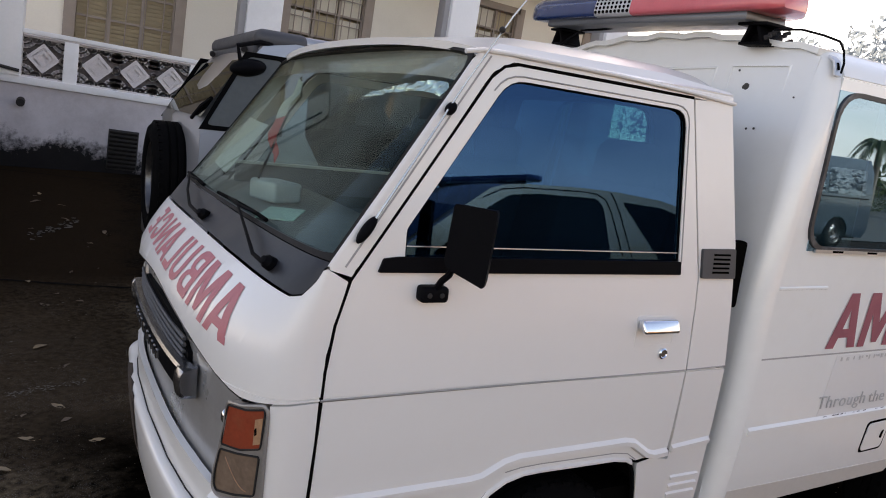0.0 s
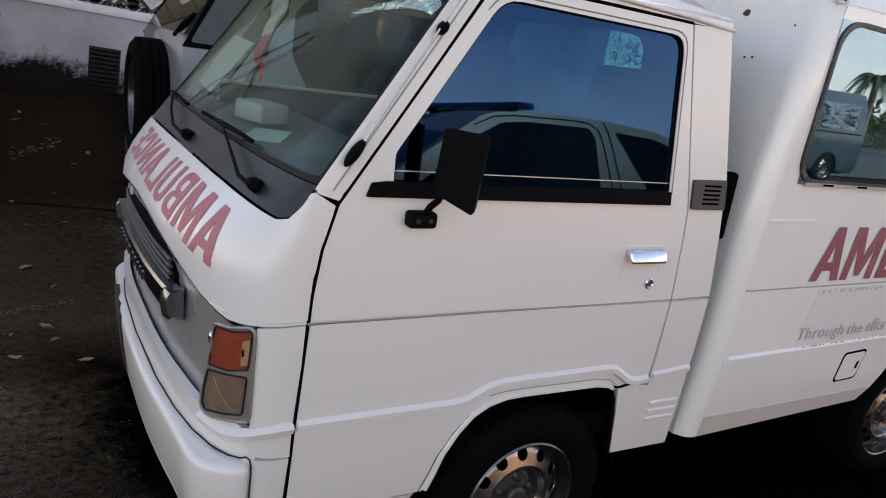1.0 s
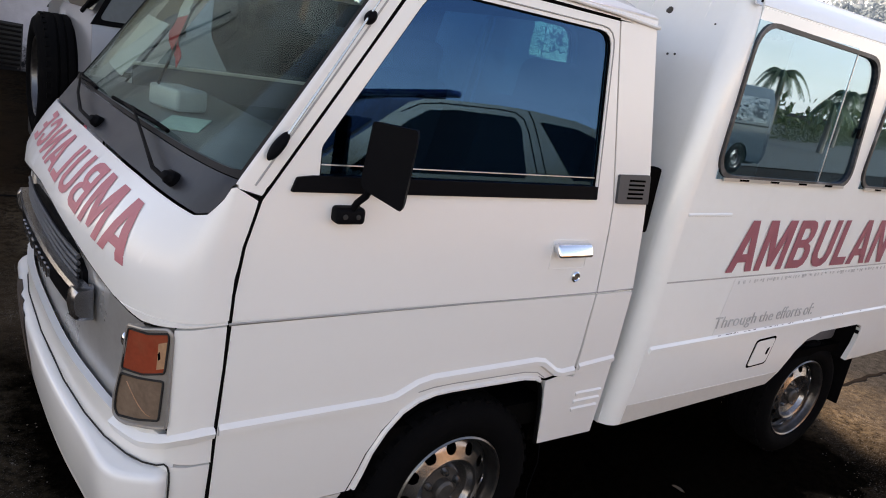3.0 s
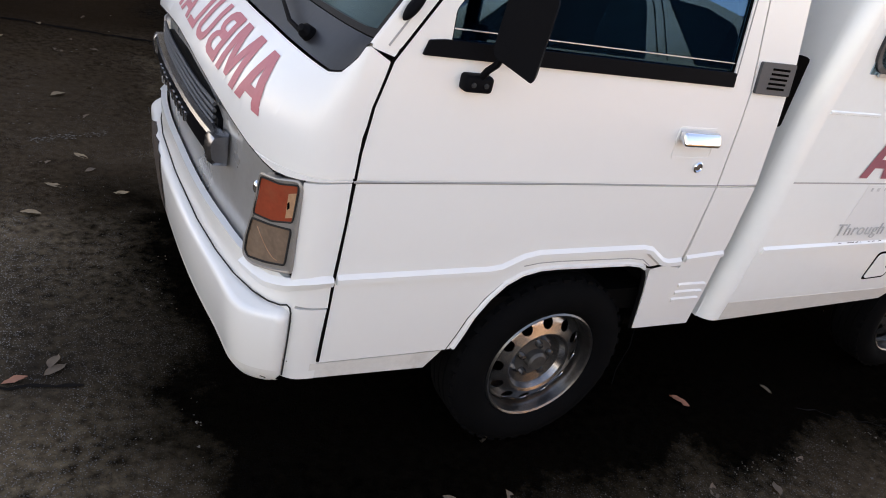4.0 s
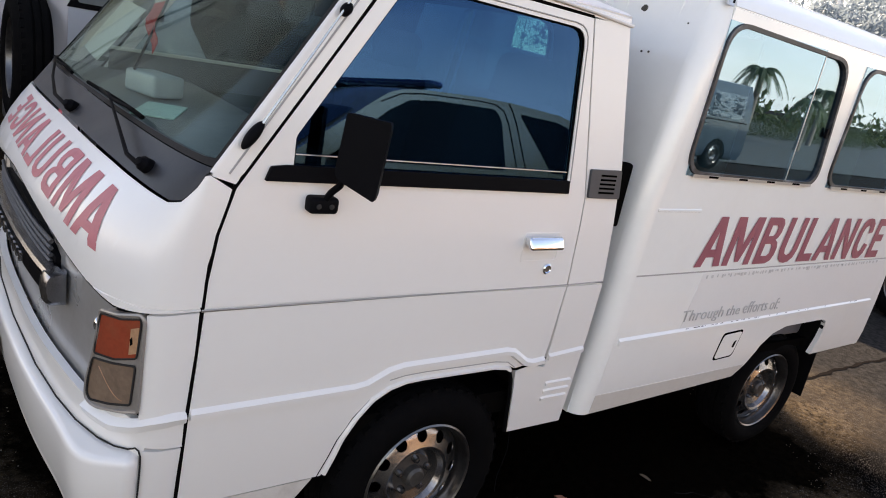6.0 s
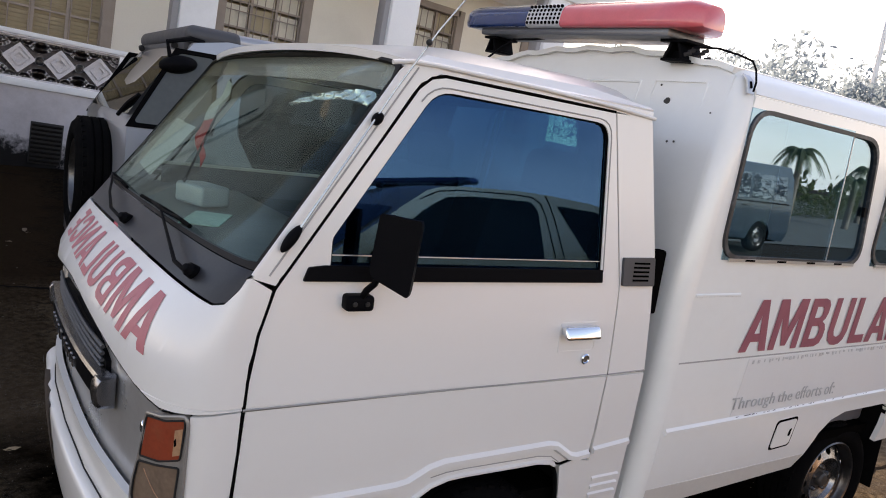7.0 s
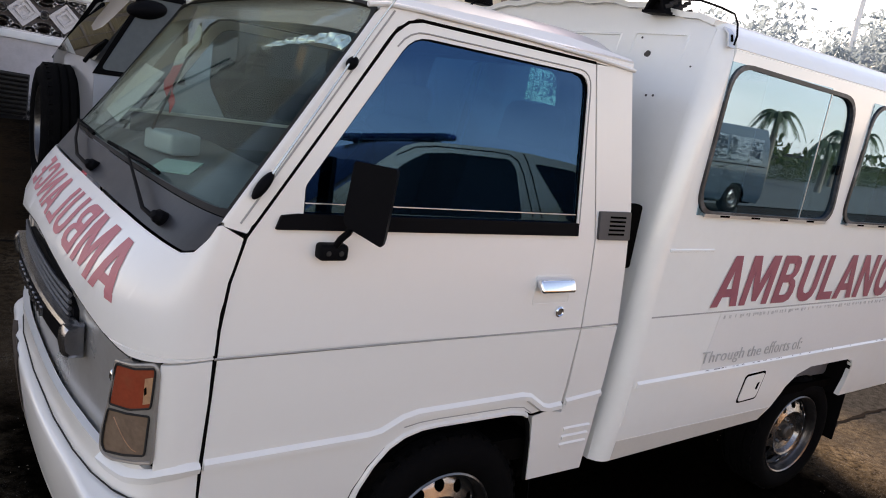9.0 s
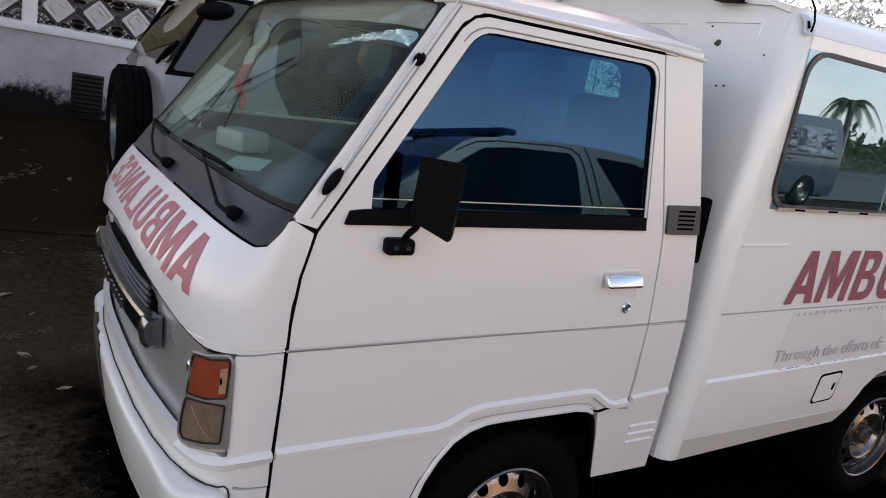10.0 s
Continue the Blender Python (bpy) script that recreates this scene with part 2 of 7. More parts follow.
POLEPAINT = mat("white_pole_paint", (0.75, 0.75, 0.75), 0.5, 0.2, 0.05)
DRYLEAF = [mat("dry_leaf_tan", (0.27, 0.19, 0.11), 0.8, 0, 0.2, 20, 80), mat("dry_leaf_red", (0.30, 0.12, 0.07), 0.8, 0, 0.2, 20, 80),
           mat("dry_leaf_yellow", (0.28, 0.22, 0.09), 0.8, 0, 0.2, 20, 80), mat("dry_leaf_brown", (0.13, 0.09, 0.06), 0.9, 0, 0.2, 20, 80)]


def asphalt():
    """Old tarmac: dark binder with pale grit, oil patches, brown silt, worn areas and painted-in shade."""
    m = bpy.data.materials.new("old_tarmac")
    m.use_nodes = True
    n, k = m.node_tree.nodes, m.node_tree.links
    b = n["Principled BSDF"]
    tc = n.new("ShaderNodeTexCoord")

    def noise_at(scale, detail=4, rough=0.6):
        t = n.new("ShaderNodeTexNoise")
        t.inputs["Scale"].default_value, t.inputs["Detail"].default_value, t.inputs["Roughness"].default_value = scale, detail, rough
        k.new(tc.outputs["Object"], t.inputs["Vector"])
        return t.outputs["Fac"]

    def steps(src, a, z, c0=(0, 0, 0), c1=(1, 1, 1)):
        r = n.new("ShaderNodeValToRGB")
        r.color_ramp.elements[0].position, r.color_ramp.elements[1].position = a, z
        r.color_ramp.elements[0].color, r.color_ramp.elements[1].color = (*c0, 1), (*c1, 1)
        k.new(src, r.inputs["Fac"])
        return r.outputs["Color"]

    def blend(fac, a, z):
        x = n.new("ShaderNodeMix")
        x.data_type = "RGBA"
        k.new(fac, x.inputs["Factor"])
        for src, slot in ((a, "A"), (z, "B")):
            if isinstance(src, tuple):
                x.inputs[slot].default_value = (*src, 1)
            else:
                k.new(src, x.inputs[slot])
        return x.outputs["Result"]

    base = steps(noise_at(26, 6), 0.34, 0.70, (0.013, 0.0094, 0.0064), (0.225, 0.168, 0.108))
    silt = blend(steps(noise_at(1.1, 9, 0.68), 0.44, 0.66, (0, 0, 0), (0.75, 0.75, 0.75)), base, (0.150, 0.107, 0.068))
    oil = blend(steps(noise_at(0.55, 6, 0.55), 0.56, 0.68), silt, (0.010, 0.009, 0.0085))
    vor = n.new("ShaderNodeTexVoronoi")
    vor.inputs["Scale"].default_value = 135
    k.new(tc.outputs["Object"], vor.inputs["Vector"])
    grit = steps(vor.outputs["Distance"], 0.20, 0.36, (1, 1, 1), (0, 0, 0))
    gritmask = n.new("ShaderNodeMix")
    gritmask.data_type, gritmask.blend_type = "RGBA", "MULTIPLY"
    gritmask.inputs["Factor"].default_value = 1.0
    k.new(grit, gritmask.inputs["A"])
    k.new(steps(noise_at(2.6, 9, 0.7), 0.36, 0.56), gritmask.inputs["B"])
    worn = blend(gritmask.outputs["Result"], oil, (0.30, 0.28, 0.265))
    # the van's shade and oil stain, painted black over the bay with a ragged edge
    sep = n.new("ShaderNodeSeparateXYZ")
    k.new(tc.outputs["Object"], sep.inputs[0])

    def math_(op, a, z):
        x = n.new("ShaderNodeMath")
        x.operation = op
        for i, v in enumerate((a, z)):
            if isinstance(v, (int, float)):
                x.inputs[i].default_value = v
            else:
                k.new(v, x.inputs[i])
        return x.outputs[0]

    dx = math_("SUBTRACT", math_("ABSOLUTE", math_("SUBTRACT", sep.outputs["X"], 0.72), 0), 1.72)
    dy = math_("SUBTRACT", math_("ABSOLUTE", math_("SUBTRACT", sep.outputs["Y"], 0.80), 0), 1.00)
    yard = math_("SUBTRACT", 4.6, sep.outputs["Y"])      # yard painted black towards the house, as the camera crushes its dim tone
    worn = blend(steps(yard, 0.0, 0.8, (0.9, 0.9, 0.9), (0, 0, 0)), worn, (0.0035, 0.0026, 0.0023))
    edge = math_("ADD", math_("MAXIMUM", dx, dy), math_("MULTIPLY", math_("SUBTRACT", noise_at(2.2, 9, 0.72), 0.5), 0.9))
    # tarmac made darker beyond the near yard, to cut light bounced at the van
    reach = math_("ADD", math_("MAXIMUM", math_("SUBTRACT", math_("ABSOLUTE", sep.outputs["X"], 0), 3.2), math_("SUBTRACT", -1.7, sep.outputs["Y"])), math_("MULTIPLY", math_("SUBTRACT", noise_at(0.55, 7, 0.6), 0.33), 2.4))
    outer_tone = steps(noise_at(20, 6), 0.30, 0.75, (0.022, 0.021, 0.020), (0.062, 0.059, 0.056))
    worn = blend(steps(reach, 0.3, 1.0), worn, outer_tone)
    # this corner left of the nose is dimmed in colour, following crushed dark tones
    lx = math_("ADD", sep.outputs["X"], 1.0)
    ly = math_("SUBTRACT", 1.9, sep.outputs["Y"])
    dim_corner = math_("ADD", math_("MAXIMUM", lx, ly), math_("MULTIPLY", math_("SUBTRACT", noise_at(3.0, 7, 0.65), 0.5), 1.2))
    worn = blend(steps(dim_corner, 0.0, 0.40, (0.70, 0.70, 0.70), (0, 0, 0)), worn, (0.032, 0.0200, 0.0120))
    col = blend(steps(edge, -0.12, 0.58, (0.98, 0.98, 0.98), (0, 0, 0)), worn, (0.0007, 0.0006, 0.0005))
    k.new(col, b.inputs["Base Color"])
    rough = n.new("ShaderNodeMapRange")
    rough.inputs["To Min"].default_value, rough.inputs["To Max"].default_value = 0.62, 0.95
    k.new(noise_at(1.2, 5), rough.inputs["Value"])
    k.new(rough.outputs["Result"], b.inputs["Roughness"])
    b.inputs["Specular IOR Level"].default_value = 0.0
    bp = n.new("ShaderNodeBump")
    bp.inputs["Strength"].default_value, bp.inputs["Distance"].default_value = 0.8, 0.012
    hh = n.new("ShaderNodeMath")
    hh.operation = "ADD"
    k.new(noise_at(45, 6, 0.7), hh.inputs[0])
    k.new(grit, hh.inputs[1])
    k.new(hh.outputs[0], bp.inputs["Height"])
    k.new(bp.outputs["Normal"], b.inputs["Normal"])
    return m


TARMAC = asphalt()


# ---------------------------------------------------------------- building blocks
def mesh_of(bm, material, name, smooth=35):
    bmesh.ops.recalc_face_normals(bm, faces=bm.faces)
    me = bpy.data.meshes.new(name)
    bm.to_mesh(me)
    bm.free()
    me.materials.append(material)
    if smooth:
        for p in me.polygons:
            p.use_smooth = True
        me.set_sharp_from_angle(angle=radians(smooth))
    return me


def part(name, bm, material, parent, label="", smooth=35):
    ob = new(name, mesh_of(bm, material, name, smooth))
    ob.parent = parent
    if label:
        ob["label"] = label
    return ob


def thing(name, at, label, category, group="", kind=""):
    ob = new(name)
    ob.empty_display_size = 0.1
    ob.location = at
    return tagged(ob, label, category, group, kind)


def wpart(name, bm, material, parent, label="", smooth=35):
    """A part whose mesh is given in world places."""
    ob = new(name, mesh_of(bm, material, name, smooth))
    ob.parent = parent
    if parent.type == "EMPTY":
        ob.matrix_parent_inverse = parent.matrix_basis.inverted()
    if label:
        ob["label"] = label
    return ob


def add_box(bm, x0, x1, y0, y1, z0, z1, bevel=0.0, m=None, seg=2):
    r = bmesh.ops.create_cube(bm, size=1.0)
    vs = r["verts"]
    for v in vs:
        v.co = Vector(((x0 + x1) / 2 + v.co.x * (x1 - x0), (y0 + y1) / 2 + v.co.y * (y1 - y0), (z0 + z1) / 2 + v.co.z * (z1 - z0)))
    if bevel:
        es = list({e for v in vs for e in v.link_edges})
        r = bmesh.ops.bevel(bm, geom=es, offset=bevel, segments=seg, profile=0.5, affect="EDGES")
        vs = list({v for f in r["faces"] for v in f.verts} | {v for v in vs if v.is_valid})
    if m is not None:
        bmesh.ops.transform(bm, matrix=m, verts=vs)
    return vs


def box_bm(*a, **k):
    bm = bmesh.new()
    add_box(bm, *a, **k)
    return bm


def add_lathe(bm, profile, seg=32, m=None, closed=False, caps=True):
    """Turn (radius, along) pairs round the local y axis."""
    rings = []
    for r, a in profile:
        rings.append([bm.verts.new((r * math.cos(2 * math.pi * i / seg), a, r * math.sin(2 * math.pi * i / seg))) for i in range(seg)])
    pairs = list(zip(rings, rings[1:])) + ([(rings[-1], rings[0])] if closed else [])
    for p, q in pairs:
        for i in range(seg):
            j = (i + 1) % seg
            bm.faces.new((p[i], p[j], q[j], q[i]))
    if not closed and caps:
        for ring, (r, a) in ((rings[0], profile[0]), (rings[-1], profile[-1])):
            if r > 1e-4:
                bm.faces.new(ring)
    if m is not None:
        bmesh.ops.transform(bm, matrix=m, verts=[v for ring in rings for v in ring])
    return bm


def add_tube(bm, pts, r, seg=8, taper=1.0):
    """A round bar along a line of points."""
    pts = [Vector(p) for p in pts]
    rings = []
    side = None
    for i, p in enumerate(pts):
        d = (pts[min(i + 1, len(pts) - 1)] - pts[max(i - 1, 0)]).normalized()
        if side is None:
            side = d.orthogonal().normalized()
        side = (side - d * side.dot(d)).normalized()
        up = d.cross(side)
        rr = r * (1 + (taper - 1) * i / max(1, len(pts) - 1))
        rings.append([bm.verts.new(p + rr * (math.cos(2 * math.pi * j / seg) * side + math.sin(2 * math.pi * j / seg) * up)) for j in range(seg)])
    for a, b in zip(rings, rings[1:]):
        for j in range(seg):
            bm.faces.new((a[j], a[(j + 1) % seg], b[(j + 1) % seg], b[j]))
    bm.faces.new(rings[0])
    bm.faces.new(rings[-1])
    return bm


def tube_bm(pts, r, seg=8, taper=1.0):
    return add_tube(bmesh.new(), pts, r, seg, taper)


def rounded(poly, radius, n=4):
    """Round the corners of a polygon (pairs); radius may be one number or one for each corner."""
    out = []
    k = len(poly)
    rs = radius if isinstance(radius, (list, tuple)) else [radius] * k
    for i in range(k):
        p, a, b = Vector(poly[i]), Vector(poly[i - 1]), Vector(poly[(i + 1) % k])
        da, db = (a - p), (b - p)
        r = min(rs[i], da.length * 0.45, db.length * 0.45)
        if r <= 1e-5:
            out.append(tuple(p))
            continue
        pa, pb = p + da.normalized() * r, p + db.normalized() * r
        for j in range(n + 1):
            t = j / n
            out.append(tuple((1 - t) ** 2 * pa + 2 * t * (1 - t) * p + t * t * pb))
    return out


def sheet(poly, holes, fn, cuts_u=(), cuts_v=(), thick=0.0, inward=None):
    """A panel: a polygon with holes in the plane (u, v), cut into strips and laid onto a surface fn(u, v); thick gives it depth."""
    bm = bmesh.new()
    edges = []
    for loop in (poly, *holes):
        vs = [bm.verts.new((u, 0, v)) for u, v in loop]
        edges += [bm.edges.new((vs[i], vs[(i + 1) % len(vs)])) for i in range(len(vs))]
    bmesh.ops.triangle_fill(bm, edges=edges, use_beauty=True, normal=(0, -1, 0))
    for axis, cuts in ((0, cuts_u), (2, cuts_v)):
        for c in cuts:
            co, no = [0, 0, 0], [0, 0, 0]
            co[axis], no[axis] = c, 1
            bmesh.ops.bisect_plane(bm, geom=bm.verts[:] + bm.edges[:] + bm.faces[:], plane_co=co, plane_no=no)
    for v in bm.verts:
        v.co = Vector(fn(v.co.x, v.co.z))
    bmesh.ops.recalc_face_normals(bm, faces=bm.faces)
    if thick:
        if inward is not None:
            f0 = max(bm.faces, key=lambda f: f.calc_area())
            if f0.normal.dot(Vector(inward) - f0.calc_center_median()) > 0:
                bmesh.ops.reverse_faces(bm, faces=bm.faces)
        bmesh.ops.solidify(bm, geom=bm.faces[:], thickness=thick)
    return bm


def ribbon(path, width, height, fn, out):
    """A raised moulding of trapezoid section along a path in (u, v) on a surface fn; out is the way it stands proud."""
    bm = bmesh.new()
    out = Vector(out)
    rings = []
    for i, (u, v) in enumerate(path):
        a, b = path[max(0, i - 1)], path[min(len(path) - 1, i + 1)]
        d = Vector((b[0] - a[0], b[1] - a[1])).normalized()
        nrm = Vector((-d.y, d.x))
        ring = []
        for w, h in ((-0.5, -0.003), (-0.32, height), (0.1, height), (0.5, -0.003)):
            ring.append(bm.verts.new(Vector(fn(u + nrm.x * w * width, v + nrm.y * w * width)) + out * h))
        rings.append(ring)
    for a, b in zip(rings, rings[1:]):
        for j in range(3):
            bm.faces.new((a[j], a[j + 1], b[j + 1], b[j]))
    bm.faces.new(rings[0])
    bm.faces.new(rings[-1])
    return bm


def grid_bm(rows):
    """A skin through rows of points."""
    bm = bmesh.new()
    vs = [[bm.verts.new(p) for p in row] for row in rows]
    for a, b in zip(vs, vs[1:]):
        for j in range(len(a) - 1):
            bm.faces.new((a[j], a[j + 1], b[j + 1], b[j]))
    return bm


# a heavy signwriter's alphabet: outlines and counters on a cap height of 1
GLYPHS = {}
GLYPHS["A"] = [[(0, 0), (.28, 1), (.50, 1), (.78, 0), (.57, 0), (.515, .19), (.265, .19), (.21, 0)], [(.312, .35), (.468, .35), (.39, .70)]]
GLYPHS["M"] = [[(0, 0), (0, 1), (.26, 1), (.45, .44), (.64, 1), (.90, 1), (.90, 0), (.71, 0), (.71, .62), (.52, .07), (.38, .07), (.19, .62), (.19, 0)]]
GLYPHS["B"] = [[(0, 0), (0, 1), (.42, 1), (.55, .96), (.63, .86), (.63, .68), (.58, .57), (.51, .52), (.62, .46), (.68, .35), (.68, .20), (.61, .06), (.46, 0)],
               [(.20, .60), (.37, .60), (.43, .65), (.43, .78), (.37, .83), (.20, .83)], [(.20, .17), (.40, .17), (.47, .23), (.47, .37), (.40, .43), (.20, .43)]]
GLYPHS["U"] = [[(0, 1), (.20, 1), (.20, .30), (.25, .20), (.35, .165), (.45, .20), (.50, .30), (.50, 1), (.70, 1), (.70, .28), (.63, .10), (.50, .01), (.35, -.01), (.20, .01), (.07, .10), (0, .28)]]
GLYPHS["L"] = [[(0, 0), (0, 1), (.20, 1), (.20, .18), (.56, .18), (.56, 0)]]
GLYPHS["N"] = [[(0, 0), (0, 1), (.20, 1), (.52, .38), (.52, 1), (.72, 1), (.72, 0), (.52, 0), (.20, .62), (.20, 0)]]
GLYPHS["C"] = [[(.68, .66), (.48, .62), (.44, .78), (.35, .83), (.25, .78), (.20, .64), (.20, .36), (.25, .22), (.35, .17), (.44, .22), (.48, .38), (.68, .34), (.62, .12), (.50, .01), (.35, -.01), (.20, .01), (.07, .12), (0, .34), (0, .66), (.07, .88), (.20, .99), (.35, 1.01), (.50, .99), (.62, .88)]]
GLYPHS["E"] = [[(0, 0), (0, 1), (.56, 1), (.56, .82), (.20, .82), (.20, .60), (.50, .60), (.50, .42), (.20, .42), (.20, .18), (.58, .18), (.58, 0)]]


def heavy_letters(text, shear=0.0, gap=0.14):
    """Heavy capitals as a bmesh in x and z on a cap height of 1, with their width and height."""
    bm, pen = bmesh.new(), 0.0
    for ch in text:
        edges = []
        for loop in GLYPHS[ch]:
            vs = [bm.verts.new((pen + x + shear * z, 0, z)) for x, z in loop]
            edges += [bm.edges.new((vs[i], vs[(i + 1) % len(vs)])) for i in range(len(vs))]
        bmesh.ops.triangle_fill(bm, edges=edges, use_beauty=True, normal=(0, -1, 0))
        pen += max(x for x, z in GLYPHS[ch][0]) + (gap if ch not in "LA" else gap * 0.5)
    return bm, max(v.co.x for v in bm.verts), 1.0


def letters(text, size, bold=0.0, shear=0.0, squeeze=1.0, depth=0.0, fat=0.0):
    """Flat letters as a bmesh in x and z, from x = 0 and the base line z = 0, with their width and height."""
    cu = bpy.data.curves.new("letters", "FONT")
    cu.space_character = 1.09
    cu.body, cu.size, cu.offset, cu.shear, cu.resolution_u, cu.extrude = text, size, bold, shear, 4, depth
    ob = bpy.data.objects.new("letters", cu)
    me = bpy.data.meshes.new_from_object(ob)
    bm = bmesh.new()
    bm.from_mesh(me)
    bpy.data.objects.remove(ob)
    bpy.data.curves.remove(cu)
    bpy.data.meshes.remove(me)
    xs_, ys_ = [v.co.x for v in bm.verts], [v.co.y for v in bm.verts]
    x0, x1, y0, y1 = min(xs_), max(xs_), min(ys_), max(ys_)
    if fat:                      # widen the strokes evenly
        bmesh.ops.remove_doubles(bm, verts=bm.verts, dist=1e-5)
        bm.normal_update()
        moves = []
        for v in bm.verts:
            ns = []
            for f in v.link_faces:
                if abs(f.normal.z) < 0.3 and not any((f.normal - q).length < 0.02 for q in ns):
                    ns.append(f.normal.copy())
            if ns:
                m_ = sum(ns, Vector()) / len(ns)
                moves.append((v, m_ / max(0.30, m_.length_squared) * fat))
        for v, d in moves:
            v.co.x, v.co.y = v.co.x + d.x, v.co.y + d.y
    for v in bm.verts:
        v.co = Vector(((v.co.x - x0) * squeeze, v.co.z, v.co.y))
    return bm, (x1 - x0) * squeeze, y1


# ---------------------------------------------------------------- ground
def ground_height(x, y):
    """Flat where the van stands, rising gently towards the building."""
    t = min(1.0, max(0.0, (y - 1.8) / 7.2))
    return 0.5 * t * t * (3 - 2 * t) * min(1.0, max(0.0, (9.0 - x) / 6.0))


def make_ground():
    xs_ = sorted(set([-400, -120, -40, -15, -8] + [round(-6 + 0.5 * i, 2) for i in range(37)] + [15, 20, 30, 60, 120, 400]))
    ys_ = sorted(set([-400, -120, -40, -20, -12] + [round(-8 + 0.5 * i, 2) for i in range(41)] + [14, 20, 40, 120, 400]))
    bm = grid_bm([[(x, y, ground_height(x, y)) for x in xs_] for y in ys_])
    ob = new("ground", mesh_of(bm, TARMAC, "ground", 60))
    return tagged(ob, "dark tarmac yard with oil stains, grit and painted shade", "ground", kind="structure")


ground = make_ground()

# ---------------------------------------------------------------- the van: its surface
YC, EX, SH = 0.845, 0.80, 0.05


def lerp(v, xs_, ys_):
    return float(np.interp(v, xs_, ys_))


def side_y(z):
    y = lerp(z, [0.35, 0.45, 0.6, 0.8, 1.0, 1.2, 1.84, 1.95], [0.055, 0.036, 0.02, 0.005, 0.0, 0.008, 0.06, 0.075])
    return y + (0.006 if abs(z - 0.998) < 0.0025 else 0.0)


def corner_x(z):
    return lerp(z, [0.35, 1.1, 1.3, 1.523, 1.782, 1.95], [-0.80, -0.80, -0.765, -0.62, -0.454, -0.345])


def nose_a(z):
    return lerp(z, [0.35, 0.45, 0.7, 1.05, 1.1, 1.15, 1.2, 1.26, 1.3, 1.84, 1.95], [0.185, 0.195, 0.215, 0.22, 0.214, 0.198, 0.17, 0.125, 0.09, 0.05, 0.05])


def skin_at(s, z, d=0.0):
    """The cab's skin: s below 0 runs back along the near side in metres, 0 to pi round the nose, above pi along the far side. d: proud."""
    th = min(max(s, 0.0), math.pi)
    c, n = math.cos(th), max(0.0, math.sin(th))
    y0 = side_y(z)
    y = YC - (YC - y0) * math.copysign(abs(c) ** EX, c)
    x = corner_x(z) - nose_a(z) * n ** EX - min(s, 0.0) + max(s - math.pi, 0.0) - SH * (y - y0)
    # outward in plan
    nx, ny = -(n ** (2 - EX)) / max(0.05, nose_a(z)), -math.copysign(abs(c) ** (2 - EX), c) / YC
    if s <= 0:
        nx, ny = 0.0, -1.0
    elif s >= math.pi:
        nx, ny = 0.0, 1.0
    k = d / math.hypot(nx, ny) if d else 0.0
    return (x + nx * k, y + ny * k, z)


def near(x, z, d=0.0):
    return (x, side_y(z) - d, z)


def far(x, z, d=0.0):
    return (x, 2 * YC - side_y(z) + d, z)


ZC = [0.5, 0.6, 0.7, 0.8, 0.9, 0.9945, 0.996, 0.998, 1.0, 1.0015, 1.05, 1.1, 1.15, 1.2, 1.26, 1.3, 1.4, 1.5, 1.6, 1.7, 1.8]
SC = [0.04 * i for i in range(1, 26)] + [1.0 + 0.08 * i for i in range(1, 15)] + [math.pi - 0.04 * i for i in range(0, 26)]
MID = (0.0, YC, 1.1)

van = thing("ambulance_van", (0, YC, 0), "white ambulance van with boxy rear body and faded red lettering", "ambulance")


def both(name, poly, holes, material, cuts_u=(), cuts_v=(), thick=0.018, d=0.0, label=""):
    """The same side panel on the near and on the far side."""
    out = []
    for fn in (near, far):
        out.append(wpart(name, sheet(poly, holes, lambda u, v: fn(u, v, d), cuts_u, cuts_v, thick, MID), material, van, label))
    return out


# doors
DOOR = [(-0.768, 0.44), (-0.372, 0.44), (-0.356, 0.50), (-0.339, 0.565), (-0.305, 0.634), (-0.264, 0.687), (-0.216, 0.717), (-0.16, 0.732), (-0.10, 0.735), (0.17, 0.735), (0.235, 0.725),
        (0.262, 0.712), (0.315, 0.72), (0.387, 0.74), (0.394, 1.0), (0.39, 1.288), (0.289, 1.806), (-0.315, 1.812), (-0.352, 1.803), (-0.386, 1.776),
        (-0.552, 1.52), (-0.712, 1.275), (-0.742, 1.17), (-0.757, 1.06), (-0.768, 0.72)]
PANEH = rounded([(-0.585, 1.318), (0.306, 1.322), (0.270, 1.772), (-0.338, 1.778), (-0.585, 1.398)], [0.006, 0.02, 0.05, 0.05, 0.01])
doors = both("door", DOOR, [PANEH], WHITE, [], ZC, 0.02)


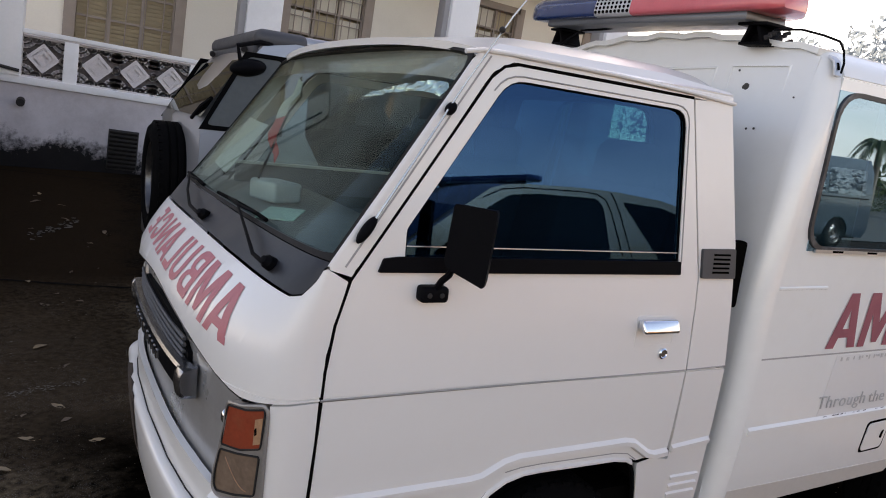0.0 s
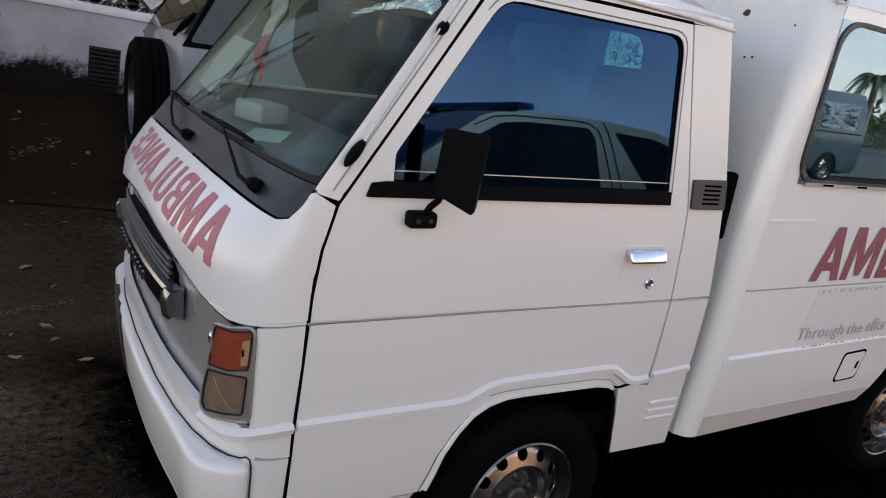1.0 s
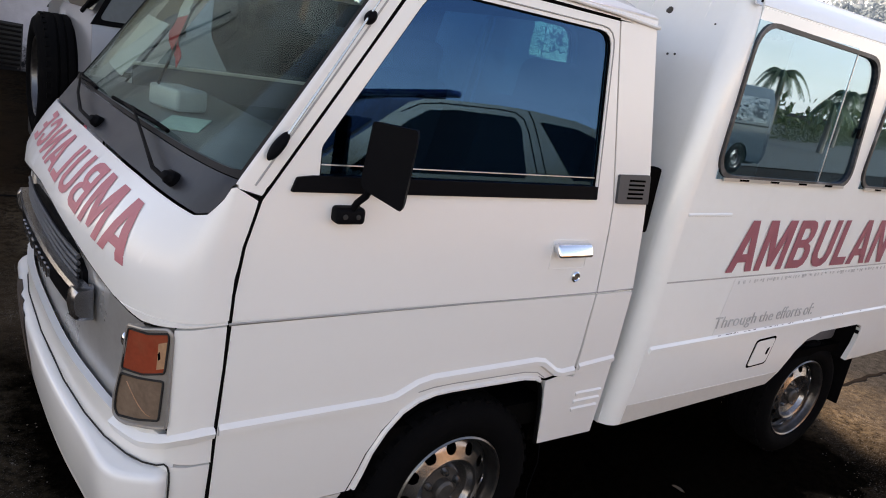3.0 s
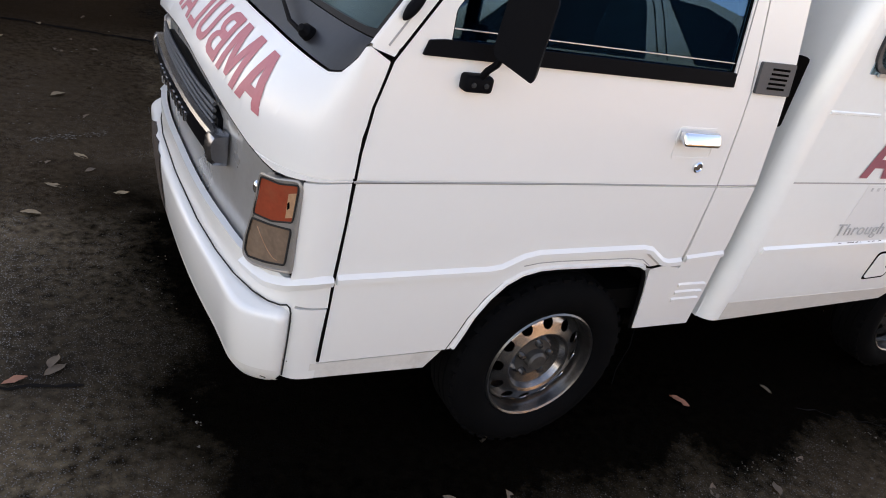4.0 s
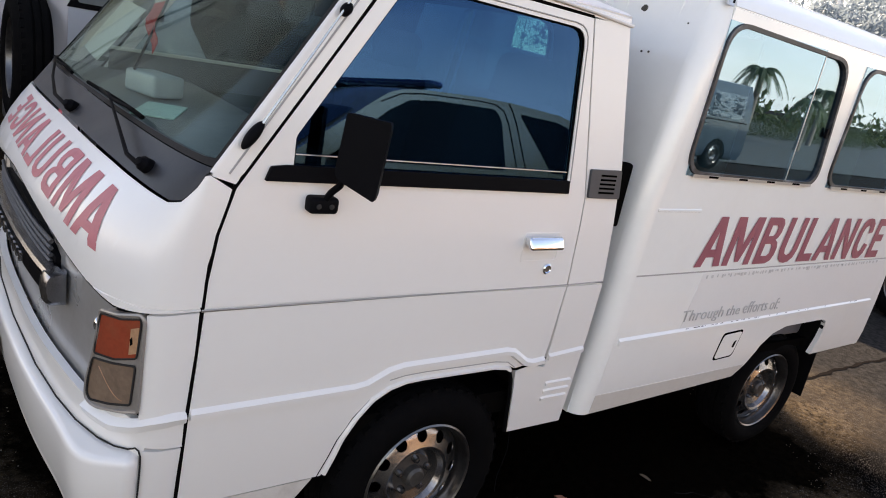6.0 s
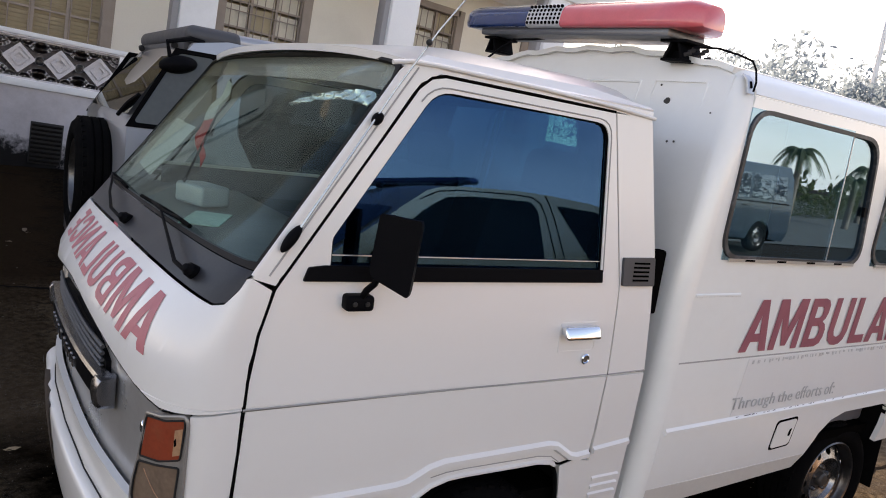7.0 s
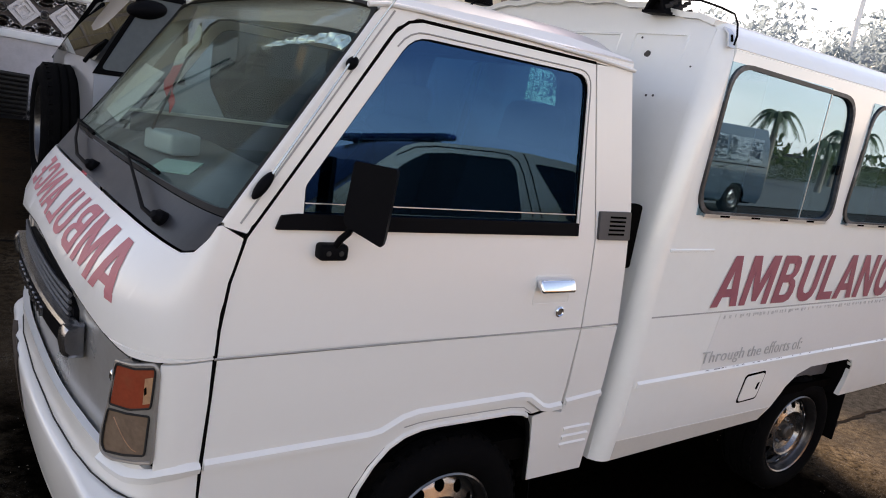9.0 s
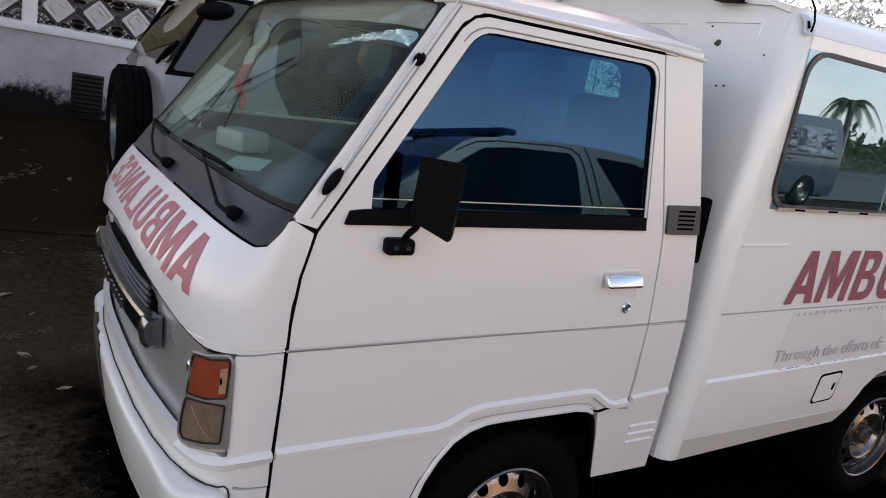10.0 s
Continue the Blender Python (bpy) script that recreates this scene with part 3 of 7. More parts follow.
def door_fit(door, fn, out, handed):
    def add(name, bm, material, label=""):
        return wpart(name, bm, material, door, label)
    ob = add("window_pane", sheet(PANEH, [], lambda u, v: fn(u, v, -0.012), [], [1.4, 1.5, 1.6, 1.7], 0.004, MID), GLASS_DOOR if out[1] < 0 else GLASS_FAR, "blue-tinted door glass, mirror blued for the sky" if out[1] < 0 else "pale door glass")
    ob.visible_shadow = False
    cx, cz = -0.05, 1.55
    inner = [(cx + (u - cx) * 0.992, cz + (v - cz) * 0.986) for u, v in PANEH]
    add("window_seal", sheet(PANEH, [inner], lambda u, v: fn(u, v, -0.004), [], [1.4, 1.5, 1.6, 1.7], 0.008, MID), RUBBER, "black rubber window seal")
    outer = [(cx + (u - cx) * 1.035 - 0.003, cz + (v - cz) * 1.050) for u, v in PANEH if v > 1.45 or u > 0.2][4:]
    add("frame_groove", tube_bm([fn(u, v, 0.0005) for u, v in outer], 0.0022, 5), CREASE)
    add("belt_strip", sheet(rounded([(-0.652, 1.296), (0.309, 1.299), (0.305, 1.338), (-0.60, 1.334), (-0.64, 1.329)], 0.004), [], lambda u, v: fn(u, v, 0.009), [], [], 0.016, MID), BLACKPL)
    # thin bright strip added as the highlight low on the glass
    add("bright_strip", sheet([(-0.58, 1.3555), (0.30, 1.3595), (0.30, 1.3620), (-0.58, 1.3580)], [], lambda u, v: fn(u, v, -0.006), [], [], 0.004, MID), ALU)
    add("inner_trim", sheet([(-0.76, 0.46), (-0.33, 0.60), (-0.2, 0.74), (0.37, 0.76), (0.37, 1.28), (-0.68, 1.28)], [], lambda u, v: fn(u, v, -0.06), [], [0.8, 1.0, 1.2], 0.02, MID), LINER)
    # handle in its shallow cup, and the lock
    bm = bmesh.new()
    add_box(bm, 0.169, 0.310, -0.028, -0.006, 1.130, 1.170, 0.010, seg=4)
    add_box(bm, 0.175, 0.200, -0.010, 0.01, 1.140, 1.164, 0.003)
    add_box(bm, 0.282, 0.304, -0.010, 0.01, 1.140, 1.164, 0.003)
    for v in bm.verts:           # its face leans back to the sky
        v.co.y += (v.co.z - 1.150) * 0.38
    lip = sheet(rounded([(0.168, 1.082), (0.320, 1.082), (0.320, 1.177), (0.168, 1.177)], 0.012), [rounded([(0.174, 1.088), (0.314, 1.088), (0.314, 1.171), (0.174, 1.171)], 0.01)], lambda u, v: fn(u, v, 0.0015), [], [1.1, 1.13], 0.003, MID)
    lockm = bmesh.new()
    add_lathe(lockm, [(0.017, 0.006), (0.017, -0.004), (0.013, -0.007), (0.010, -0.004), (0.006, -0.004), (0.0, -0.004)], 18)
    bmesh.ops.transform(lockm, matrix=Matrix.Translation((0.284, 0.0, 1.060)), verts=lockm.verts)
    for b in (bm, lockm):
        if handed < 0:
            for v in b.verts:
                v.co.y = 2 * YC - v.co.y
    h = add("door_handle", bm, CHROME, "chrome pull handle")
    add("handle_cup", lip, WHITE)
    add("door_lock", lockm, CHROME)


for fn, dr in ((near, doors[0]), (far, doors[1])):
    edge = [(-0.772, 0.445), (-0.772, 0.72), (-0.761, 1.06), (-0.746, 1.17), (-0.716, 1.275), (-0.556, 1.52), (-0.390, 1.776), (-0.355, 1.806), (-0.316, 1.816), (0.0, 1.814), (0.289, 1.810)]
    wpart("door_gap", tube_bm([fn(x, z, -0.002) for x, z in edge], 0.0048, 6), SEAM, dr)
door_fit(doors[0], near, (0, -1, 0), 1)
door_fit(doors[1], far, (0, 1, 0), -1)

# rear pillar of the cab
QUARTER = [(0.400, 0.742), (0.40, 0.70), (0.325, 0.712), (0.272, 0.700), (0.290, 0.62), (0.325, 0.449), (0.575, 0.449), (0.566, 0.75), (0.567, 1.0), (0.537, 1.39), (0.448, 1.812),
           (0.295, 1.807), (0.396, 1.288), (0.400, 1.0)]
both("rear_pillar", QUARTER, [], WHITE, [], ZC, 0.02)
for fn, out in ((near, (0, -1, 0)), (far, (0, 1, 0))):
    v = wpart("air_vent", sheet(rounded([(0.398, 1.289), (0.541, 1.289), (0.531, 1.381), (0.391, 1.378)], 0.006), [], lambda u, w: fn(u, w, 0.010), [], [], 0.02, MID), GREYPL, van, "grey louvred air vent")
    for i in range(5):
        z = 1.305 + i * 0.0135
        wpart("slat", sheet([(0.438, z), (0.508, z), (0.507, z + 0.006), (0.437, z + 0.006)], [], lambda u, w: fn(u, w, 0.0125), [], [], 0.004, MID), SEAM, v)
    for i in range(3):
        z = 0.566 + i * 0.031
        wpart("stamped_rib", ribbon([(0.432, z), (0.44, z + 0.002), (0.545, z + 0.002), (0.553, z)], 0.020, 0.006, fn, out), WHITE, van)
    # side moulding with its hump over the wheel
    wpart("side_moulding", ribbon([(-0.766, 0.722), (-0.33, 0.727), (-0.29, 0.733), (-0.225, 0.767), (-0.18, 0.777), (0.20, 0.783), (0.235, 0.776), (0.30, 0.733), (0.33, 0.725), (0.385, 0.729)], 0.034, 0.011, fn, out), WHITE, van)
    wpart("side_moulding", ribbon([(0.403, 0.738), (0.563, 0.752)], 0.030, 0.009, fn, out), WHITE, van)
    wpart("body_crease", ribbon([(-0.766, 0.992), (0.393, 1.0)], 0.007, -0.0015, lambda u, w: fn(u, w, 0.003), out), CREASE, van)
    wpart("body_crease", ribbon([(0.401, 1.0), (0.566, 1.004)], 0.007, -0.0015, lambda u, w: fn(u, w, 0.003), out), CREASE, van)
    wpart("arch_lip", ribbon([(-0.366, 0.445), (-0.349, 0.50), (-0.333, 0.562), (-0.300, 0.629), (-0.259, 0.681), (-0.212, 0.711), (-0.158, 0.726), (-0.10, 0.729), (0.17, 0.729), (0.225, 0.720), (0.246, 0.708)], 0.017, 0.008, fn, out), WHITE, van)
    wpart("arch_rubber", tube_bm([fn(u, w, -0.006) for u, w in ((-0.385, 0.44), (-0.364, 0.50), (-0.346, 0.560), (-0.312, 0.627), (-0.269, 0.678), (-0.219, 0.708), (-0.162, 0.722), (-0.10, 0.725), (0.16, 0.725), (0.222, 0.716), (0.250, 0.700), (0.266, 0.67), (0.283, 0.61), (0.318, 0.45))], 0.007, 6), RUBBER, van, "black rubber arch edge")
    wpart("panel_joint", tube_bm([fn(u, w, 0.0) for u, w in ((0.250, 0.712), (0.275, 0.708), (0.320, 0.716), (0.392, 0.735))], 0.004, 5), SEAM, van)
    wpart("body_crease", ribbon([(-0.215, 0.7365), (-0.166, 0.745), (-0.10, 0.748), (0.17, 0.748), (0.225, 0.740), (0.262, 0.716)], 0.005, -0.001, lambda u, w: fn(u, w, 0.002), out), CREASE, van)
    wpart("rocker", sheet([(-0.79, 0.375), (-0.435, 0.365), (-0.395, 0.432), (-0.79, 0.432)], [], lambda u, w: fn(u, w, -0.004), [], [], 0.02, MID), ROCKER, van, "grimy white rocker strip")

# nose, from the body crease to the black cowl
NOSE_TOP = [(-0.048, 1.272), (0.03, 1.300), (0.10, 1.297), (0.14, 1.272), (0.24, 1.236), (0.36, 1.228), (0.5, 1.233), (0.7, 1.240), (1.0, 1.249), (1.3, 1.254), (math.pi / 2, 1.256)]
NOSE_LOW = [(-0.032, 0.992), (0.27, 0.984), (0.42, 0.979), (0.52, 0.978), (0.62, 0.987), (0.75, 1.003), (0.89, 1.026), (1.04, 1.050), (1.22, 1.071), (1.43, 1.090), (math.pi / 2, 1.098)]


def mirror(line):
    return line + [(math.pi - s, z) for s, z in reversed(line[:-1])]


def skin_panel(name, low, top, material, d=0.0, thick=0.02, label="", parent=None, holes=()):
    poly = low + list(reversed(top))
    return wpart(name, sheet(poly, list(holes), lambda u, v: skin_at(u, v, d), SC, ZC, thick, MID), material, parent or van, label)


nose = skin_panel("nose_panel", mirror(NOSE_LOW), mirror(NOSE_TOP), WHITE, 0.0, 0.02, "white nose panel with mirrored red lettering")
COWL_TOP = [(0.085, 1.315), (0.3, 1.318), (0.7, 1.322), (1.1, 1.326), (math.pi / 2, 1.328)]
COWL_LOW = [(0.085, 1.303), (0.107, 1.302), (0.146, 1.276), (0.245, 1.240), (0.36, 1.232), (0.5, 1.237), (0.7, 1.244), (1.0, 1.253), (1.3, 1.258), (math.pi / 2, 1.260)]
skin_panel("cowl_panel", mirror(COWL_LOW), mirror(COWL_TOP), COWLBLK, -0.004, 0.02, "weathered black cowl panel under the windscreen")
WS_LOW = [(0.15, 1.336), (0.3, 1.334), (0.7, 1.336), (1.1, 1.338), (math.pi / 2, 1.340)]
WS_TOP = [(0.20, 1.79), (0.26, 1.815), (0.36, 1.828), (0.7, 1.842), (1.1, 1.850), (math.pi / 2, 1.853)]
ws = skin_panel("windscreen", mirror(WS_LOW), mirror(WS_TOP), GLASS_WS, -0.010, 0.005, "clear windscreen with papers behind it")
ws.visible_shadow = False
STRIP_LOW = [(0.19, 1.755), (0.26, 1.757), (0.36, 1.760), (0.7, 1.768), (1.1, 1.775), (math.pi / 2, 1.778)]
skin_panel("sun_strip", mirror(STRIP_LOW), mirror([(s_, z_ - 0.003) for s_, z_ in WS_TOP]), SUNFILM, -0.019, 0.001, "brownish wrinkled sun film along the windscreen top", ws)
WSO_LOW = [(0.09, 1.318), (0.3, 1.321), (0.7, 1.325), (1.1, 1.329), (math.pi / 2, 1.331)]
WSO_TOP = [(0.140, 1.798), (0.192, 1.826), (0.3, 1.834), (0.7, 1.848), (1.1, 1.856), (math.pi / 2, 1.859)]
skin_panel("windscreen_seal", mirror(WSO_LOW), mirror(WSO_TOP), SEALDULL, -0.002, 0.012, "dull black rubber windscreen seal", holes=[mirror(WS_LOW) + list(reversed(mirror(WS_TOP)))])

# windscreen pillars
PIL = [1.283, 1.32, 1.4, 1.523, 1.65, 1.76, 1.79]


def pillar_edge(z):
    """Where the door's gap runs, in s."""
    return -(lerp(z, [1.0, 1.275, 1.523, 1.782, 1.81], [-0.763, -0.718, -0.557, -0.393, -0.365]) - corner_x(z))


for flip in (False, True):
    a = [(pillar_edge(z), z) for z in PIL] + [(-0.09, 1.812), (-0.12, 1.838)]
    b = [(0.02, 1.838), (0.125, 1.81), (0.11, 1.76), (0.10, 1.6), (0.09, 1.4), (0.085, 1.32), (0.08, 1.307), (0.03, 1.306)]
    poly = a + b
    if flip:
        poly = [(math.pi - s, z) for s, z in poly]
    wpart("windscreen_pillar", sheet(poly, [], lambda u, v: skin_at(u, v), [0.0, 0.05, math.pi, math.pi - 0.05], ZC + [1.83], 0.02, MID), WHITE, van)
    groove = [(-0.030, z) for z in (1.306, 1.33, 1.40, 1.48, 1.56, 1.64, 1.72, 1.79, 1.825)]
    if flip:
        groove = [(math.pi - s, z) for s, z in groove]
    wpart("drip_channel", tube_bm([skin_at(s, z, 0.0005) for s, z in groove], 0.0024, 6), CREASE, van)

# roof of the cab
rows = []
for i in range(15):
    v = i / 14                      # across
    yy = 0.062 + v * (2 * YC - 0.124)
    row = []
    c = abs(2 * v - 1)
    xf = -0.432 - 0.050 * (1 - c ** 2.6) - SH * (yy - 0.06) + (0.03 if c > 0.99 else 0)
    for j in range(17):
        u = j / 16
        x = xf + u * (0.452 - xf)
        z = 1.838 + 0.082 * (1 - c ** 4) ** 0.7 * min(1.0, 0.25 + 1.9 * u) * (1 - 0.55 * max(0, u - 0.92) / 0.08) + 0.024 * (1 - c ** 2)
        row.append((x, yy, z))
    rows.append(row)
bm = grid_bm(rows)
bmesh.ops.recalc_face_normals(bm, faces=bm.faces)
if sum(f.normal.z for f in bm.faces) < 0:
    bmesh.ops.reverse_faces(bm, faces=bm.faces)
bmesh.ops.solidify(bm, geom=bm.faces[:], thickness=0.02)
wpart("cab_roof", bm, WHITE, van, "white curved cab roof", 50)
for fn, out in ((near, -1), (far, 1)):
    pts = [(-0.47, 1.826), (-0.42, 1.836), (-0.34, 1.838), (0.0, 1.834), (0.28, 1.824), (0.455, 1.812)]
    wpart("drip_rail", tube_bm([(x, fn(x, z)[1] + out * 0.004, z) for x, z in pts], 0.006, 8), WHITE, van)
    wpart("roof_side", sheet([(-0.44, 1.822), (-0.34, 1.820), (0.29, 1.812), (0.452, 1.805), (0.452, 1.845), (0.2, 1.868), (-0.36, 1.862)], [], lambda u, w: fn(u, min(w, 1.83), -0.002 - max(0, w - 1.83) * 0.9)[:2] + (w,), [], [1.83, 1.85], 0.012, MID), WHITE, van)

# grille, lamps and bumper
LENSPALE = mat("lens_window", (0.42, 0.23, 0.13), 0.25, 0, 0.25, 30, 120, coat=0.6)
TRIM_LOW = [(0.69, 0.690), (0.8, 0.690), (1.0, 0.700), (1.3, 0.706), (math.pi / 2, 0.708)]
TRIM_TOP = [(0.60, 0.972), (0.62, 0.980), (0.75, 0.996), (0.89, 1.019), (1.04, 1.043), (1.22, 1.064), (1.43, 1.083), (math.pi / 2, 1.091)]
skin_panel("grille_surround", mirror(TRIM_LOW), mirror(TRIM_TOP), SILVERPL, -0.035, 0.02, "silver-grey grille surround")
wpart("nose_gap", tube_bm([skin_at(q, z - 0.003, -0.004) for q, z in mirror(NOSE_LOW)[3:-3]], 0.0035, 6), SEALDULL, van)
GR_LOW = [(1.13, 0.868), (1.3, 0.868), (math.pi / 2, 0.868)]
GR_TOP = [(1.13, 0.972), (1.18, 0.990), (1.3, 1.016), (math.pi / 2, 1.036)]
grille = skin_panel("grille", mirror(GR_LOW), mirror(GR_TOP), BLACKPL, -0.022, 0.02, "black slatted grille")
for i in range(8):
    z = 0.882 + i * 0.018
    if z > 0.95:
        wpart("slat", tube_bm([skin_at(1.15 + (math.pi - 2.30) * j / 12, z, -0.016) for j in range(13)], 0.006, 6), GREYPL, grille)


def bar_along(s0, s1, n, sec, z_of, d0=0.0, inset=0.0):
    """A solid bar along the nose with a section of (proud, up) pairs."""
    bm = bmesh.new()
    rings = []
    for i in range(n + 1):
        s = s0 + (s1 - s0) * i / n
        e = min(i, n - i)
        k = 1.0 if e >= 2 else (0.94 if e == 1 else 0.80)
        rings.append([bm.verts.new(skin_at(s, z_of(s) + up * k, d0 + pr * (k if inset else 1))) for pr, up in sec])
    for a, b in zip(rings, rings[1:]):
        for j in range(len(sec)):
            bm.faces.new((a[j], a[(j + 1) % len(sec)], b[(j + 1) % len(sec)], b[j]))
    bm.faces.new(rings[0])
    bm.faces.new(rings[-1])
    return bm


wpart("chrome_lip", bar_along(1.035, math.pi - 1.035, 34, [(-0.02, -0.004), (0.008, -0.002), (0.013, 0.006), (0.008, 0.015), (-0.02, 0.019)], lambda s: 0.938), CHROMEDULL, grille, "chrome lip over the badge bar")
wpart("bar_face", bar_along(1.10, math.pi - 1.10, 30, [(-0.02, -0.062), (0.002, -0.060), (0.008, -0.050), (0.009, -0.004), (-0.02, -0.002)], lambda s: 0.936), BLACKPL, grille, "black badge bar")
for s0 in (1.022, math.pi - 1.095):
    wpart("bar_cap", bar_along(s0, s0 + 0.073, 6, [(-0.03, -0.074), (0.008, -0.071), (0.020, -0.058), (0.025, -0.030), (0.023, 0.000), (0.014, 0.014), (-0.03, 0.018)], lambda s: 0.938, 0.0, 1), CHROMEDULL, grille, "chrome end cap")
for i in range(10):      # raised badge, letters too worn to read
    s = 1.36 + 0.042 * i
    wpart("badge_bar", bar_along(s, s + 0.024, 4, [(0.0, -0.015), (0.008, -0.015), (0.008, 0.015), (0.0, 0.015)], lambda q: 0.906, 0.009), CHROMEDULL, grille)

for flip in (False, True):
    fl = (lambda s: math.pi - s) if flip else (lambda s: s)

    def lamp_panel(name, pts, material, d, parent, thick=0.012, label="", holes=(), r=0.0):
        p = [(fl(s), z) for s, z in pts]
        hs = [[(fl(s), z) for s, z in h] for h in holes]
        return wpart(name, sheet(p, hs, lambda u, v: skin_at(u, v, d), SC, [], thick, MID), material, parent, label)

    bez = [(0.268, 0.735), (0.40, 0.725), (0.60, 0.705), (0.66, 0.704), (0.70, 0.712), (0.70, 0.755), (0.655, 0.83), (0.625, 0.90), (0.61, 0.955), (0.48, 0.962), (0.30, 0.978), (0.266, 0.965)]
    bez = rounded(bez, 0.016, 3)
    ora = [(0.308, 0.872), (0.48, 0.852), (0.643, 0.842), (0.622, 0.90), (0.604, 0.948), (0.45, 0.955), (0.296, 0.969), (0.290, 0.955)]
    cle = [(0.330, 0.750), (0.50, 0.732), (0.66, 0.714), (0.688, 0.728), (0.678, 0.775), (0.650, 0.828), (0.50, 0.840), (0.312, 0.852)]
    ora, cle = rounded(ora, 0.013, 3), rounded(cle, 0.013, 3)
    lamp = lamp_panel("corner_lamp", bez, BEZEL, 0.002, van, 0.02, "corner lamp with amber and smoky lenses", [ora, cle])
    lamp_panel("amber_lens", ora, AMBER, 0.003, lamp, 0.012, "cracked amber lens")
    lamp_panel("clear_lens", cle, CLEARLENS, 0.002, lamp, 0.012, "smoky clear lens")
    lamp_panel("lens_bulb", [(0.312, 0.884), (0.372, 0.876), (0.366, 0.940), (0.304, 0.948)], LENSPALE, 0.0045, lamp, 0.003, "paler part of the amber lens")
    lamp_panel("bulb_tip", [(0.345, 0.905), (0.360, 0.900), (0.366, 0.915), (0.352, 0.922)], SEAM, 0.006, lamp, 0.002)
    for outline, r_ in ((ora, 0.0024), (cle, 0.0026)):
        wpart("lens_edge", tube_bm([skin_at(fl(s_), z_, 0.0045) for s_, z_ in outline + outline[:1]], r_, 6), SEALDULL, lamp)
    wpart("bezel_bead", tube_bm([skin_at(fl(s_), z_, 0.003) for s_, z_ in bez + bez[:1]], 0.0045, 8), BEZEL, lamp)
    # pale arc drawn on the lens as its curved highlight
    wpart("lens_streak", tube_bm([skin_at(fl(0.60 - 0.20 * i / 6), 0.815 - 0.062 * math.sin(math.pi / 2 * i / 6), 0.0035) for i in range(7)], 0.0013, 5), LENSPALE, lamp)
    lamp_panel("lens_divider", [(0.33, 0.853), (0.5, 0.838), (0.645, 0.828), (0.64, 0.842), (0.5, 0.852), (0.333, 0.870)], SEAM, 0.0, lamp, 0.008)
    # headlamp in its recess
    c = Vector(skin_at(fl(0.84), 0.86, -0.085))
    bm = bmesh.new()
    add_lathe(bm, [(0.0, -0.02), (0.06, -0.016), (0.085, -0.004), (0.092, 0.006), (0.085, 0.03)], 28, Matrix.Translation(c) @ Matrix.Rotation(radians(-52 if not flip else -128), 4, "Z"))
    wpart("headlamp", bm, mat("headlamp_glass", (0.55, 0.56, 0.56), 0.12, 0.6, 0.1, 30, 120, coat=0.8), van, "round headlamp in a grey recess")
    # chrome bead added for the bright reflected spot in the lamp recess
    bead_bm = bmesh.new()
    bmesh.ops.create_icosphere(bead_bm, subdivisions=2, radius=1.0)
    bmesh.ops.transform(bead_bm, matrix=Matrix.Translation(skin_at(fl(0.735), 0.888, -0.030)) @ Matrix.Diagonal((0.012, 0.012, 0.020, 1.0)), verts=bead_bm.verts)
    wpart("park_bulb", bead_bm, CHROME, lamp, "chrome bead added for a bright spot beside the lens")
    # side of the front below the crease, between lamp, bumper and door
    side = [(-0.030, 0.632), (0.20, 0.638), (0.26, 0.66), (0.262, 0.70), (0.262, 0.978), (-0.030, 0.988)]
    lamp_panel("front_corner", side, WHITE, 0.0, van, 0.02)
    low = [(-0.028, 0.375), (0.32, 0.385), (0.32, 0.626), (-0.028, 0.626)]
    lamp_panel("front_corner_lower", low, WHITE, -0.002, van, 0.02)
    wpart("corner_moulding", bar_along(fl(-0.026), fl(0.72), 20, [(-0.004, -0.022), (0.006, -0.016), (0.012, 0.004), (-0.004, 0.020)], (lambda s: lerp(fl(s), [-0.03, 0.15, 0.28, 0.48, 0.72], [0.716, 0.708, 0.694, 0.677, 0.682]))), WHITE, van)

APR_LOW = [(0.2, 0.60), (0.7, 0.60), (math.pi / 2, 0.62)]
APR_TOP = [(0.2, 0.665), (0.262, 0.700), (0.40, 0.718), (0.60, 0.698), (0.69, 0.704), (1.0, 0.722), (math.pi / 2, 0.730)]
skin_panel("front_apron", mirror(APR_LOW), mirror(APR_TOP), WHITE, -0.004, 0.02)


def bumper_mid(s):
    e = math.sin(min(max(s, 0.0), math.pi))
    return lerp(e, [0.0, 0.10, 0.48, 0.75, 1.0], [0.515, 0.512, 0.492, 0.492, 0.505])


